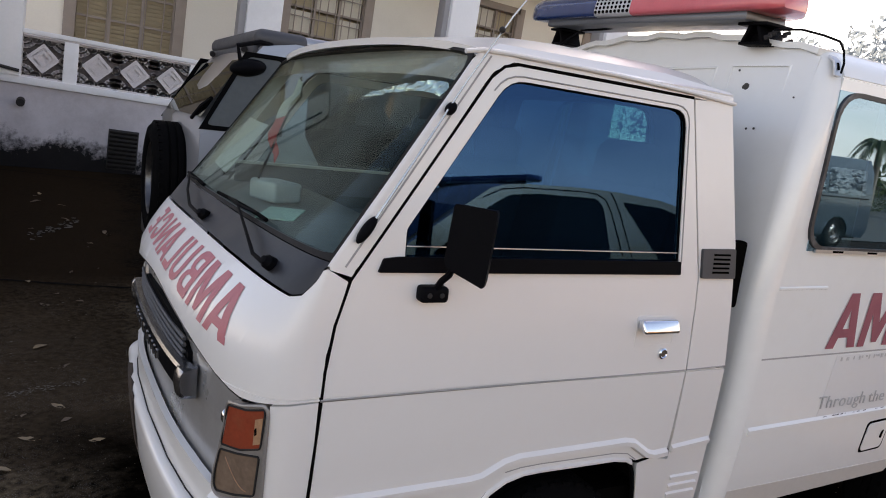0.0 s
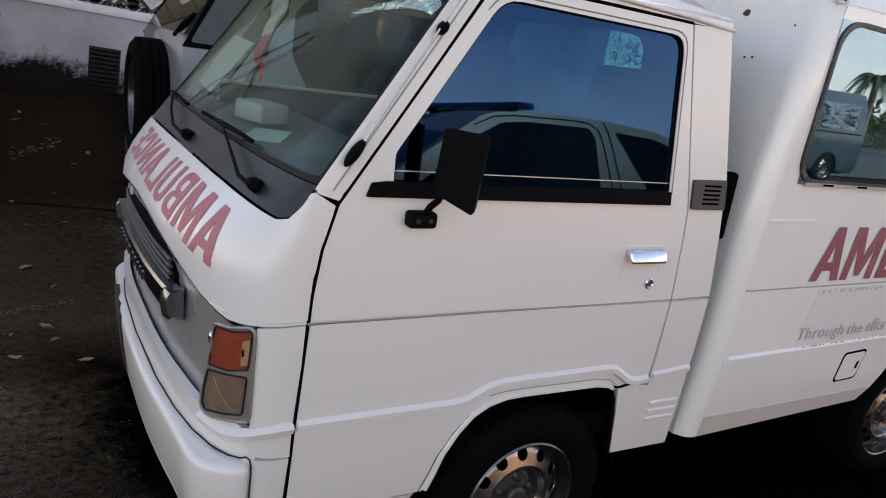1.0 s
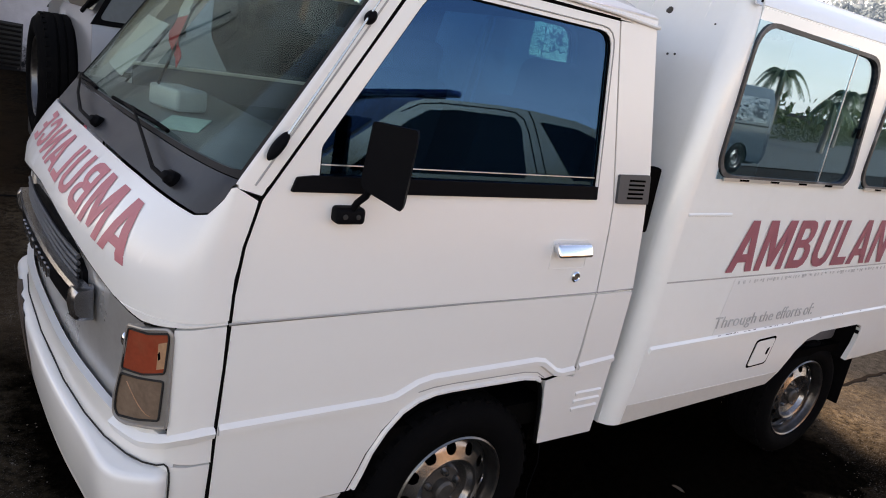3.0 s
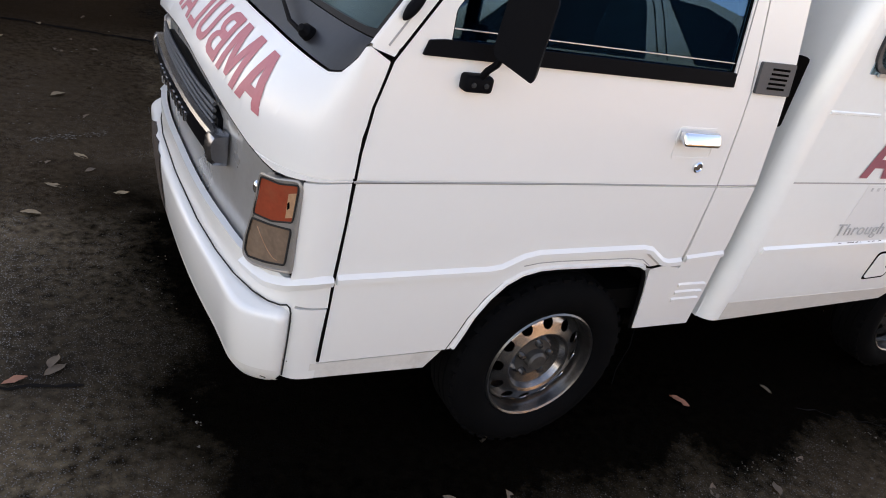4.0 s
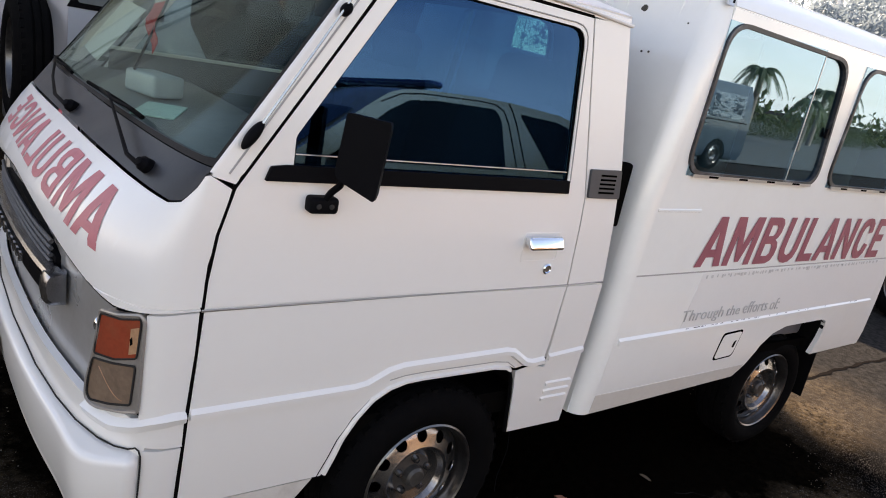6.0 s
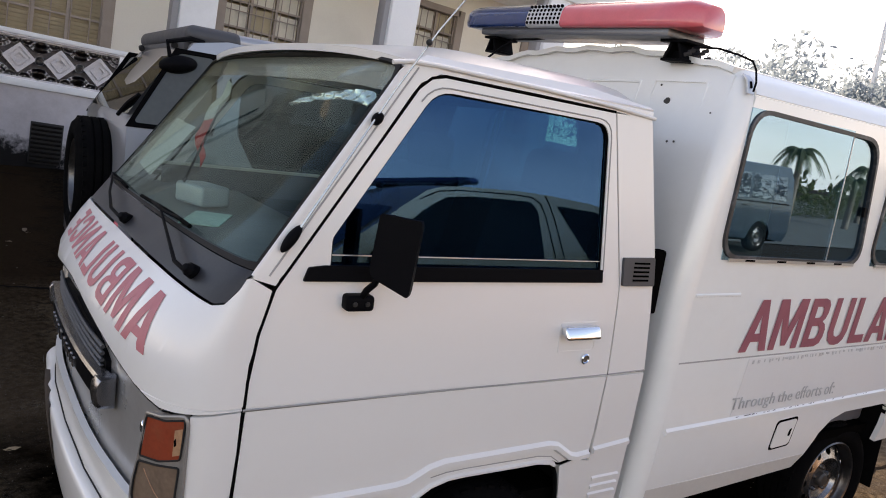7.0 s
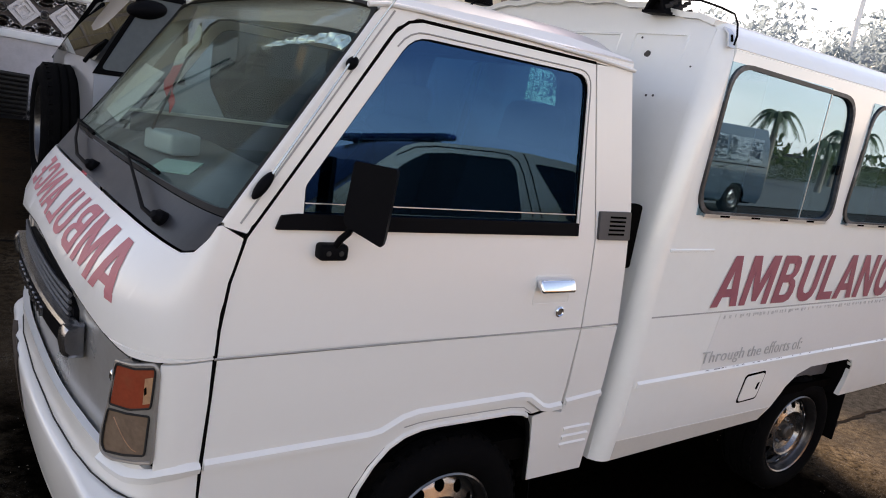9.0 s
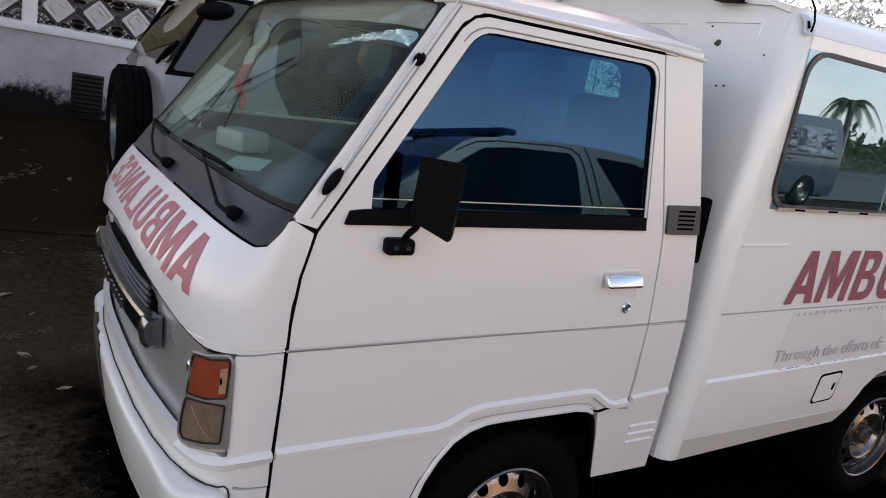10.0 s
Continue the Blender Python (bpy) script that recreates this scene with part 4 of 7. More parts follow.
def bumper_bm():
    """A deep, boxy bar round the nose, squarer at the corners than the skin, with softly rounded edges."""
    sec = [(-0.03, -0.128), (0.004, -0.127), (0.014, -0.121), (0.021, -0.108), (0.024, -0.09), (0.030, 0.02), (0.031, 0.096), (0.029, 0.107), (0.023, 0.115), (0.012, 0.119), (-0.03, 0.121)]
    bm = bmesh.new()
    rings = []
    n = 84
    for i in range(n + 1):
        s = 0.235 + (math.pi - 0.470) * i / n
        e = min(i, n - i)
        k = (0.84, 0.94, 0.985)[e] if e < 3 else 1.0
        q = min(s, math.pi - s)
        boxy = 0.030 * math.exp(-((q - 0.57) / 0.24) ** 2)
        ring = []
        for pr, up in sec:
            grow = 1.0 if up > 0 else 1.0 + 0.05 * math.exp(-((q - 0.35) / 0.3) ** 2)
            ring.append(bm.verts.new(skin_at(s, max(0.352, bumper_mid(s) + up * k * grow), pr * (0.55 if e == 0 else 1) + boxy)))
        rings.append(ring)
    for a, b in zip(rings, rings[1:]):
        for j in range(len(sec)):
            bm.faces.new((a[j], a[(j + 1) % len(sec)], b[(j + 1) % len(sec)], b[j]))
    bm.faces.new(rings[0])
    bm.faces.new(rings[-1])
    return bm


def chin_bm():
    """The grimy under-edge of the bumper, a thin skin just proud of it."""
    rows = []
    for i in range(61):
        s = 0.245 + (math.pi - 0.49) * i / 60
        q = min(s, math.pi - s)
        boxy = 0.030 * math.exp(-((q - 0.57) / 0.24) ** 2)
        rows.append([skin_at(s, max(0.353, bumper_mid(s) + up), pr + 0.0012 + boxy) for pr, up in ((0.0248, -0.078), (0.0242, -0.090), (0.0213, -0.108), (0.0143, -0.121), (0.004, -0.1275))])
    return grid_bm(rows)


bumper = wpart("front_bumper", bumper_bm(), WHITE, van, "white moulded front bumper with scuffed corners", 50)
top_gap = [(0.226, 0.39), (0.221, 0.50), (0.219, 0.585), (0.224, 0.612), (0.240, 0.628), (0.27, 0.634)] + [(s, bumper_mid(s) + 0.126) for s in (0.33, 0.45, 0.6, 0.8, 1.0, 1.25, 1.57)]
wpart("bumper_gap", tube_bm([skin_at(s, z, 0.001) for s, z in mirror(top_gap)], 0.0022, 6), SEALDULL, bumper)
for s, z, w, h in ((0.17, 0.475, 0.010, 0.004), (0.20, 0.478, 0.005, 0.003), (0.30, 0.40, 0.05, 0.004), (2.30, 0.60, 0.05, 0.02), (2.15, 0.50, 0.04, 0.05), (2.05, 0.57, 0.03, 0.03)):
    wpart("scuff", sheet([(s, z), (s + w, z + h * 0.2), (s + w * 0.8, z + h), (s + w * 0.2, z + h * 0.8)], [], lambda u, v: skin_at(u, v, 0.031 + 0.034 * math.exp(-((min(u, math.pi - u) - 0.60) / 0.30) ** 2)), [], [], 0.001, MID), HUBDARK, bumper)

RUST = mat("rusty_break", (0.040, 0.024, 0.016), 0.85, 0, 0.3, 24, 120, 0.2, (0.012, 0.009, 0.008), 0.6)
torn = [(1.67, 0.43), (1.655, 0.50), (1.66, 0.55), (1.67, 0.59), (1.665, 0.606), (1.69, 0.619), (1.75, 0.617), (1.82, 0.622), (1.90, 0.618), (1.98, 0.622), (2.10, 0.617), (2.20, 0.60), (2.25, 0.50), (2.15, 0.43), (1.95, 0.405), (1.80, 0.415)]


def bumper_face(u, v):
    up = v - bumper_mid(u)
    proud = lerp(up, [-0.128, -0.121, -0.108, -0.09, 0.02, 0.096, 0.107, 0.115, 0.119], [0.004, 0.014, 0.021, 0.024, 0.030, 0.031, 0.029, 0.023, 0.012])
    return skin_at(u, v, proud + 0.0045 + 0.030 * math.exp(-((min(u, math.pi - u) - 0.57) / 0.24) ** 2))


wpart("torn_edge", sheet(torn, [], bumper_face, [1.70, 1.75, 1.80, 1.85, 1.90, 1.95, 2.0, 2.05, 2.1, 2.15, 2.2], [0.45, 0.5, 0.525, 0.55, 0.58, 0.601, 0.607, 0.612, 0.616, 0.620], 0.0015, MID), RUST, bumper, "rusty torn patch on the bumper")
wpart("bumper_chin", chin_bm(), ROCKER, bumper, "grimy lower edge of the bumper", 50)

# lettering on the nose, read in a driving mirror
bm, w, h = heavy_letters("AMBULANCE")
for c in [w * i / 60 for i in range(1, 60)]:
    bmesh.ops.bisect_plane(bm, geom=bm.verts[:] + bm.edges[:] + bm.faces[:], plane_co=(c, 0, 0), plane_no=(1, 0, 0))
for c in (0.25, 0.5, 0.75):
    bmesh.ops.bisect_plane(bm, geom=bm.verts[:] + bm.edges[:] + bm.faces[:], plane_co=(0, 0, c), plane_no=(0, 0, 1))
for v in bm.verts:
    y = 0.158 + 1.125 * v.co.x / w          # even widths across the nose
    foot = lerp(y, [0.158, 0.25, 0.40, 0.60, 0.75, 1.10, 1.30], [1.080, 1.090, 1.109, 1.124, 1.130, 1.146, 1.150])
    cap = lerp(y, [0.19, 0.30, 0.50, 0.80, 1.30], [1.211, 1.222, 1.231, 1.232, 1.237])
    z = foot + (cap - foot) * v.co.z / h
    c = (YC - y) / (YC - side_y(z))
    v.co = Vector(skin_at(math.acos(math.copysign(min(1.0, abs(c)) ** (1 / EX), c)), z, 0.002))
wpart("nose_lettering", bm, REDLET, nose, "faded red mirrored word on the nose")

# wipers, pillar aerial and mirror
for (ps, pz), (es, ez), b0, b1, bz in (((0.713, 1.276), (1.36, 1.366), 1.02, 1.58, 1.352), ((1.56, 1.284), (2.12, 1.360), 1.78, 2.36, 1.348)):
    arm = wpart("wiper_arm", tube_bm([skin_at(ps, pz, 0.020), skin_at(ps * 0.85 + es * 0.15, pz * 0.85 + ez * 0.15, 0.040), skin_at(ps * 0.5 + es * 0.5, pz * 0.5 + ez * 0.5, 0.038), skin_at(es, ez, 0.030)], 0.0060, 8, 0.6), BLACKPL, van, "black wiper arm")
    wpart("wiper_blade", tube_bm([skin_at(b0 + (b1 - b0) * i / 8, bz + 0.004 * math.sin(math.pi * i / 8), 0.012) for i in range(9)], 0.006, 6), RUBBER, arm)
    wpart("wiper_bracket", tube_bm([skin_at(b0 + 0.1 + (b1 - b0 - 0.2) * i / 6, bz + 0.006, 0.016 + 0.012 * math.sin(math.pi * i / 6)) for i in range(7)], 0.0045, 6), BLACKPL, arm)
    bm = bmesh.new()
    add_lathe(bm, [(0.0, -0.026), (0.009, -0.025), (0.013, -0.016), (0.017, -0.012), (0.019, 0.012)], 16, Matrix.Translation(skin_at(ps, pz, 0.006)) @ Matrix.Rotation(radians(-62), 4, "Z") @ Matrix.Rotation(radians(-30), 4, "X"))
    wpart("wiper_pivot", bm, BLACKPL, arm)

aer = wpart("aerial", tube_bm([skin_at(-0.012, 1.40, 0.020), skin_at(-0.006, 1.60, 0.022), skin_at(-0.002, 1.76, 0.020), (-0.388, -0.006, 1.915), (-0.285, -0.012, 2.06)], 0.0034, 6, 0.5), AERIAL, van, "thin metal pillar aerial")
for z, ln in ((1.395, 0.038), (1.688, 0.018)):
    bm = bmesh.new()
    bmesh.ops.create_icosphere(bm, subdivisions=3, radius=1.0)
    for v in bm.verts:
        v.co = Vector((v.co.x * 0.013, v.co.y * 0.015, v.co.z * ln))
    bmesh.ops.transform(bm, matrix=Matrix.Translation(skin_at(-0.012, z, 0.014)) @ Matrix.Rotation(radians(33), 4, "Y"), verts=bm.verts)
    wpart("aerial_mount", bm, BLACKPL, aer)
bm = bmesh.new()
bmesh.ops.create_icosphere(bm, subdivisions=2, radius=0.008)
bmesh.ops.translate(bm, vec=(-0.412, -0.004, 1.880), verts=bm.verts)
wpart("aerial_tip", bm, IRON, aer)

mir = wpart("door_mirror", sheet(rounded([(-1, -1), (1, -1), (1, 1), (-1, 1)], [0.30, 0.22, 0.18, 0.12], 5), [], lambda u, v: (-0.481 + 0.030 * u + 0.006 * v, -0.095 - 0.048 * u - 0.012 * (1 - u * u), 1.392 + v * (0.083 + 0.008 * u) - 0.008 * u), [-0.6, -0.2, 0.2, 0.6], [], 0.028, (-0.2, 0.0, 1.39)), BLACKPL, doors[0], "large black door mirror on a stalk")
mb = mir.modifiers.new("round", "BEVEL")
mb.width, mb.segments, mb.limit_method, mb.angle_limit = 0.010, 3, "ANGLE", radians(50)
wpart("mirror_stalk", tube_bm([(-0.508, -0.012, 1.262), (-0.505, -0.028, 1.285), (-0.498, -0.048, 1.305), (-0.490, -0.06, 1.34)], 0.0085, 8), BLACKPL, mir)
wpart("mirror_foot", box_bm(-0.548, -0.474, -0.022, 0.02, 1.228, 1.268, 0.010, seg=3), BLACKPL, mir)
for x in (-0.528, -0.495):
    bm = bmesh.new()
    add_lathe(bm, [(0.0, -0.026), (0.006, -0.025), (0.007, -0.018)], 10, Matrix.Translation((x, 0, 1.248)))
    wpart("foot_screw", bm, IRON, mir)

# ---------------------------------------------------------------- the van: rear body
def edge_x(z):
    return lerp(z, [0.48, 0.83, 1.25, 1.68, 2.05, 2.14], [0.625, 0.645, 0.668, 0.72, 0.80, 0.815])


FIL = 0.062
BACK = 2.79


def box_y(z):
    return lerp(z, [0.48, 0.62, 0.8, 1.9, 1.945, 1.99, 2.03, 2.05], [0.012, -0.006, -0.012, -0.012, -0.010, 0.012, 0.06, 0.10]) + (0.005 if abs(z - 1.944) < 0.003 else 0)


def bnear(x, z, d=0.0):
    return (x, box_y(z) - d, z)


def bfar(x, z, d=0.0):
    return (x, 2 * YC - box_y(z) + d, z)


ZB = [0.62, 0.8, 1.0, 1.25, 1.5, 1.68, 1.9, 1.9405, 1.9425, 1.9455, 1.9475, 1.97, 1.99, 2.01]
BMID = (1.7, YC, 1.3)
side_poly = [(edge_x(z) + FIL, z) for z in (2.03, 1.9, 1.68, 1.4, 1.25, 1.0, 0.83, 0.6, 0.466)] + [(1.62, 0.499), (1.685, 0.553), (1.745, 0.645), (1.82, 0.70), (1.92, 0.728), (2.25, 0.735), (2.30, 0.722), (2.315, 0.69), (2.29, 0.535), (BACK, 0.548), (BACK, 2.03)]
WIN1 = rounded([(0.815, 1.398), (1.712, 1.392), (1.662, 1.888), (0.838, 1.902)], [0.09, 0.09, 0.10, 0.10], 6)
WIN2 = rounded([(1.80, 1.392), (2.62, 1.388), (2.60, 1.882), (1.828, 1.888)], [0.09, 0.09, 0.10, 0.10], 6)
holes = [WIN1, WIN2]
for fn in (bnear, bfar):
    body = wpart("body_side", sheet(side_poly, holes, fn, [], ZB, 0.022, BMID), BOXWHITE, van, "white side wall of the rear body")
    for w in (WIN1, WIN2):
        cx, cz = sum(p[0] for p in w) / len(w), sum(p[1] for p in w) / len(w)
        inn = [(cx + (u - cx) * 0.982, cz + (v - cz) * 0.964) for u, v in w]
        out = [(cx + (u - cx) * 1.012, cz + (v - cz) * 1.02) for u, v in w]
        win = wpart("side_window", sheet(out, [inn], lambda u, v: fn(u, v, 0.010), [], [], 0.024, BMID), WINFRAME, van, "black-framed sliding side window")
        for k, (f0, f1) in enumerate(((0.0, 0.74), (0.26, 1.0))):
            x0, x1 = min(p[0] for p in inn), max(p[0] for p in inn)
            a, b = x0 + (x1 - x0) * f0, x0 + (x1 - x0) * f1
            z0, z1 = min(p[1] for p in inn), max(p[1] for p in inn)
            ob = wpart("pane", sheet([(a, z0 - 0.012), (b, z0 - 0.012), (b, z1 + 0.012), (a, z1 + 0.012)], [], lambda u, v: fn(u, v, 0.004 - 0.007 * k), [], [], 0.004, BMID), GLASS_BOX if fn is bnear else GLASS_FAR, win)
            ob.visible_shadow = False
        wpart("window_track", sheet([(min(p[0] for p in inn) + 0.03, min(p[1] for p in inn) - 0.016), (max(p[0] for p in inn) - 0.03, min(p[1] for p in inn) - 0.018), (max(p[0] for p in inn) - 0.03, min(p[1] for p in inn) - 0.007), (min(p[0] for p in inn) + 0.03, min(p[1] for p in inn) - 0.005)], [], lambda u, v: fn(u, v, 0.013), [], [], 0.006, BMID), ALU, win)
        for k in range(4):
            xx = min(p[0] for p in inn) + 0.12 + k * 0.19
            wpart("track_slot", sheet([(xx, min(p[1] for p in inn) - 0.014), (xx + 0.055, min(p[1] for p in inn) - 0.014), (xx + 0.055, min(p[1] for p in inn) - 0.007), (xx, min(p[1] for p in inn) - 0.007)], [], lambda u, v: fn(u, v, 0.0145), [], [], 0.003, BMID), SEAM, win)
        for f_, lift in ((0.26, -0.002), (0.74, 0.006)):
            mx = min(p[0] for p in inn) + (max(p[0] for p in inn) - min(p[0] for p in inn)) * f_
            wpart("pane_edge", sheet([(mx - 0.0018, min(p[1] for p in inn)), (mx + 0.0018, min(p[1] for p in inn)), (mx + 0.0018, max(p[1] for p in inn)), (mx - 0.0018, max(p[1] for p in inn))], [], lambda u, v: fn(u, v, lift), [], [], 0.004, BMID), ALU, win)
        wpart("window_latch", sheet(rounded([(max(p[0] for p in inn) - 0.040, 1.585), (max(p[0] for p in inn) - 0.026, 1.585), (max(p[0] for p in inn) - 0.026, 1.625), (max(p[0] for p in inn) - 0.040, 1.625)], 0.006), [], lambda u, v: fn(u, v, 0.011), [], [], 0.010, BMID), BLACKPL, win)
    o = -1 if fn is bnear else 1
    wpart("body_rib", ribbon([(0.722, 0.770), (1.3, 0.782), (2.0, 0.798), (2.70, 0.812)], 0.034, 0.008, fn, (0, o, 0)), BOXWHITE, van)
    wpart("body_crease", ribbon([(0.72, 1.022), (1.5, 1.03), (2.3, 1.042), (2.76, 1.046)], 0.008, -0.001, lambda u, v: fn(u, v, 0.002), (0, o, 0)), CREASE, van)
    wpart("body_rib", ribbon([(0.735, 1.263), (0.98, 1.266)], 0.016, 0.004, fn, (0, o, 0)), BOXWHITE, van)
    wpart("body_skirt", sheet([(0.70, 0.468), (1.615, 0.501), (1.672, 0.556), (0.70, 0.548)], [], lambda u, v: fn(u, v, 0.002), [], [], 0.006, BMID), mat("tan_skirt_paint", (0.60, 0.57, 0.52), 0.5, 0, 0.06, 6, 60), van)
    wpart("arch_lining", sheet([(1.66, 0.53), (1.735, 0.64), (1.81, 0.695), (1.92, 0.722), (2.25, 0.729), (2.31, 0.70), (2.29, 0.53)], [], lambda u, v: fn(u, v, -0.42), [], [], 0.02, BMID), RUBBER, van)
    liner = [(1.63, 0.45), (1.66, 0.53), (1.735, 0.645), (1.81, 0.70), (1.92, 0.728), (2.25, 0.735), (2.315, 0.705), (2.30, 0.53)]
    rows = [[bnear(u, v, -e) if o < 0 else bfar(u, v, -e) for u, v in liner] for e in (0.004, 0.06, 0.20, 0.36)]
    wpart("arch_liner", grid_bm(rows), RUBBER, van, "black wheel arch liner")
    # black box added so the arch is as dark as its shade
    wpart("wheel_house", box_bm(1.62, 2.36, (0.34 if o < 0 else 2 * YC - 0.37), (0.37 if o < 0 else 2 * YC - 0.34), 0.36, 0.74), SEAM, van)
    # front edge, rolled from the side to the front
    rows = []
    for k in range(9):
        a = math.pi / 2 * k / 8
        rows.append([(edge_x(z) + FIL * (1 - math.sin(a)), (box_y(z) + FIL * (1 - math.cos(a))) if fn is bnear else 2 * YC - (box_y(z) + FIL * (1 - math.cos(a))), z) for z in (0.466, 0.6, 0.83, 1.0, 1.25, 1.4, 1.68, 1.9, 1.99, 2.03)])
    wpart("body_edge", grid_bm(rows), BOXWHITE, van, "", 60)

# front and roof of the rear body
def front_of(y, z, d=0.0):
    return (edge_x(z) - d, y, z)


F0, F1 = 0.050, 2 * YC - 0.050
def roof_z(y):
    return 2.028 + 0.087 * (1 - abs(2 * (y - 0.055) / (2 * YC - 0.11) - 1) ** 2.2)


roofline = [(F1 - (F1 - F0) * i / 16, roof_z(F1 - (F1 - F0) * i / 16) - 0.012) for i in range(1, 16)]
wpart("body_front", sheet([(F0, 0.466), (F1, 0.466), (F1, 2.0)] + roofline + [(F0, 2.0)], [rounded([(0.46, 1.40), (1.33, 1.40), (1.33, 1.83), (0.46, 1.83)], 0.06)], front_of, [], [0.83, 1.25, 1.5, 1.68, 1.9, 2.0, 2.05], 0.02, BMID), BOXWHITE, van)
for y0, y1 in ((0.145, 0.382), (0.45, 1.25), (1.32, 1.56)):
    wpart("front_stamping", ribbon([(y0, 1.20), (y0, 1.974), (y1, 1.978), (y1, 1.20)], 0.016, 0.006, front_of, (-1, 0, 0)), BOXWHITE, van)
rows = []
for i in range(25):
    v = i / 24
    yy = 0.055 + v * (2 * YC - 0.11)
    c = abs(2 * v - 1)
    row = []
    for j in range(19):
        u = j / 18
        x = edge_x(2.03) - 0.012 + u * (BACK - edge_x(2.03) + 0.012)
        row.append((x, yy, roof_z(yy) + (0.006 * math.sin(i * 1.9) if 0 < i < 24 else 0) * (1 if j == 0 else 0.4)))
    rows.append(row)
bm = grid_bm(rows)
bmesh.ops.recalc_face_normals(bm, faces=bm.faces)
if sum(f.normal.z for f in bm.faces) < 0:
    bmesh.ops.reverse_faces(bm, faces=bm.faces)
bmesh.ops.solidify(bm, geom=bm.faces[:], thickness=0.02)
wpart("body_roof", bm, BOXWHITE, van, "white ribbed roof with a wavy front edge", 60)
wpart("body_back", box_bm(BACK - 0.02, BACK, 0.01, 2 * YC - 0.01, 0.54, 2.03), BOXWHITE, van)
wpart("body_floor", box_bm(0.74, BACK - 0.02, 0.06, 2 * YC - 0.06, 0.56, 0.60), SEAM, van)
for y in (0.10, 2 * YC - 0.40):
    wpart("side_bench", box_bm(0.95, BACK - 0.06, y, y + 0.30, 0.60, 0.98, 0.02), SEATCLOTH, van)

# words and marks on the near side
def flat_letters(name, text, x0, x1, z0, z1, material, fat=False, shear=0.0, d=0.0025, rise=0.0, parent=None, label=""):
    bm, w, h = heavy_letters(text, shear) if fat else letters(text, 0.2, 0.0, shear, 1.0, 0.0008)
    cap = max(v.co.z for v in bm.verts)
    for v in bm.verts:
        x = x0 + (x1 - x0) * v.co.x / w
        v.co = Vector(bnear(x, z0 + (z1 - z0) * v.co.z / cap + rise * (x - x0), d + v.co.y))
    return wpart(name, bm, material, parent or van, label, 0)


wpart("sticker_ghost", sheet([(1.075, 0.792), (2.70, 0.815), (2.74, 1.035), (1.118, 1.018)], [], lambda u, v: bnear(u, v, 0.0015), [], [], 0.001, BMID), GHOST, van, "paler patch where a sticker was removed")
flat_letters("side_lettering", "AMBULANCE", 1.035, 2.59, 1.046, 1.247, REDSIDE, True, 0.14, 0.003, 0.006, label="maroon slanted word on the side wall")
for word, f0, f1, zt in (("Through", 0.0, 0.39, 0.868), ("the", 0.425, 0.56, 0.866), ("efforts", 0.60, 0.865, 0.8745), ("of:", 0.90, 1.0, 0.8745)):
    xa, xb = 1.065 + 0.70 * f0, 1.065 + 0.70 * f1
    flat_letters("small_lettering", word, xa, xb, 0.822 + 0.012 * (xa - 1.1), zt + 0.012 * (xa - 1.1), GREYLET, False, 0.08, 0.0045, 0.012, label="small grey faded word")
rng = random.Random(5)
x = 1.14
while x < 2.62:
    w = rng.uniform(0.003, 0.013)
    hgt = rng.uniform(0.002, 0.010)
    wpart("letter_residue", sheet([(x, 1.004 + 0.018 * (x - 1.1) - hgt), (x + w, 1.004 + 0.018 * (x - 1.1) - hgt), (x + w, 1.010 + 0.018 * (x - 1.1)), (x, 1.010 + 0.018 * (x - 1.1))], [], lambda u, v: bnear(u, v, 0.004), [], [], 0.001, BMID), RESIDUE, van)
    x += w + rng.uniform(0.003, 0.030)
for k in range(34):
    x = 1.10 + rng.random() ** 1.5 * 1.5
    z = lerp(x, [0.72, 2.7], [0.770, 0.812]) + 0.012
    w = rng.uniform(0.003, 0.018)
    wpart("paint_chip", sheet([(x, z), (x + w, z + 0.001), (x + w * 0.8, z + rng.uniform(0.0015, 0.005)), (x + w * 0.1, z + 0.002)], [], lambda u, v: bnear(u, v, 0.0095), [], [], 0.001, BMID), HUBDARK, van)
flap = wpart("fuel_flap", sheet(rounded([(1.395, 0.620), (1.520, 0.627), (1.545, 0.738), (1.415, 0.730)], 0.018), [], lambda u, v: bnear(u, v, 0.004), [], [], 0.008, BMID), BOXWHITE, van, "small fuel filler flap")
wpart("flap_gap", sheet(rounded([(1.387, 0.611), (1.529, 0.618), (1.554, 0.747), (1.407, 0.739)], 0.020), [], lambda u, v: bnear(u, v, 0.0015), [], [], 0.004, BMID), SEAM, flap)
wpart("finger_hole", sheet(rounded([(1.497, 0.666), (1.510, 0.664), (1.518, 0.700), (1.503, 0.692)], 0.006), [], lambda u, v: bnear(u, v, 0.006), [], [], 0.003, BMID), SEAM, flap)
wpart("roof_clip", sheet([(0.790, 1.945), (0.822, 1.943), (0.829, 2.005), (0.797, 2.008)], [], lambda u, v: bnear(u, v, 0.006), [], [1.97, 1.99], 0.006, BMID), ALU, van, "metal roof clip")
wpart("clip_hole", sheet(rounded([(0.802, 1.962), (0.812, 1.962), (0.816, 1.985), (0.806, 1.985)], 0.004), [], lambda u, v: bnear(u, v, 0.008), [], [], 0.003, BMID), SEAM, van)
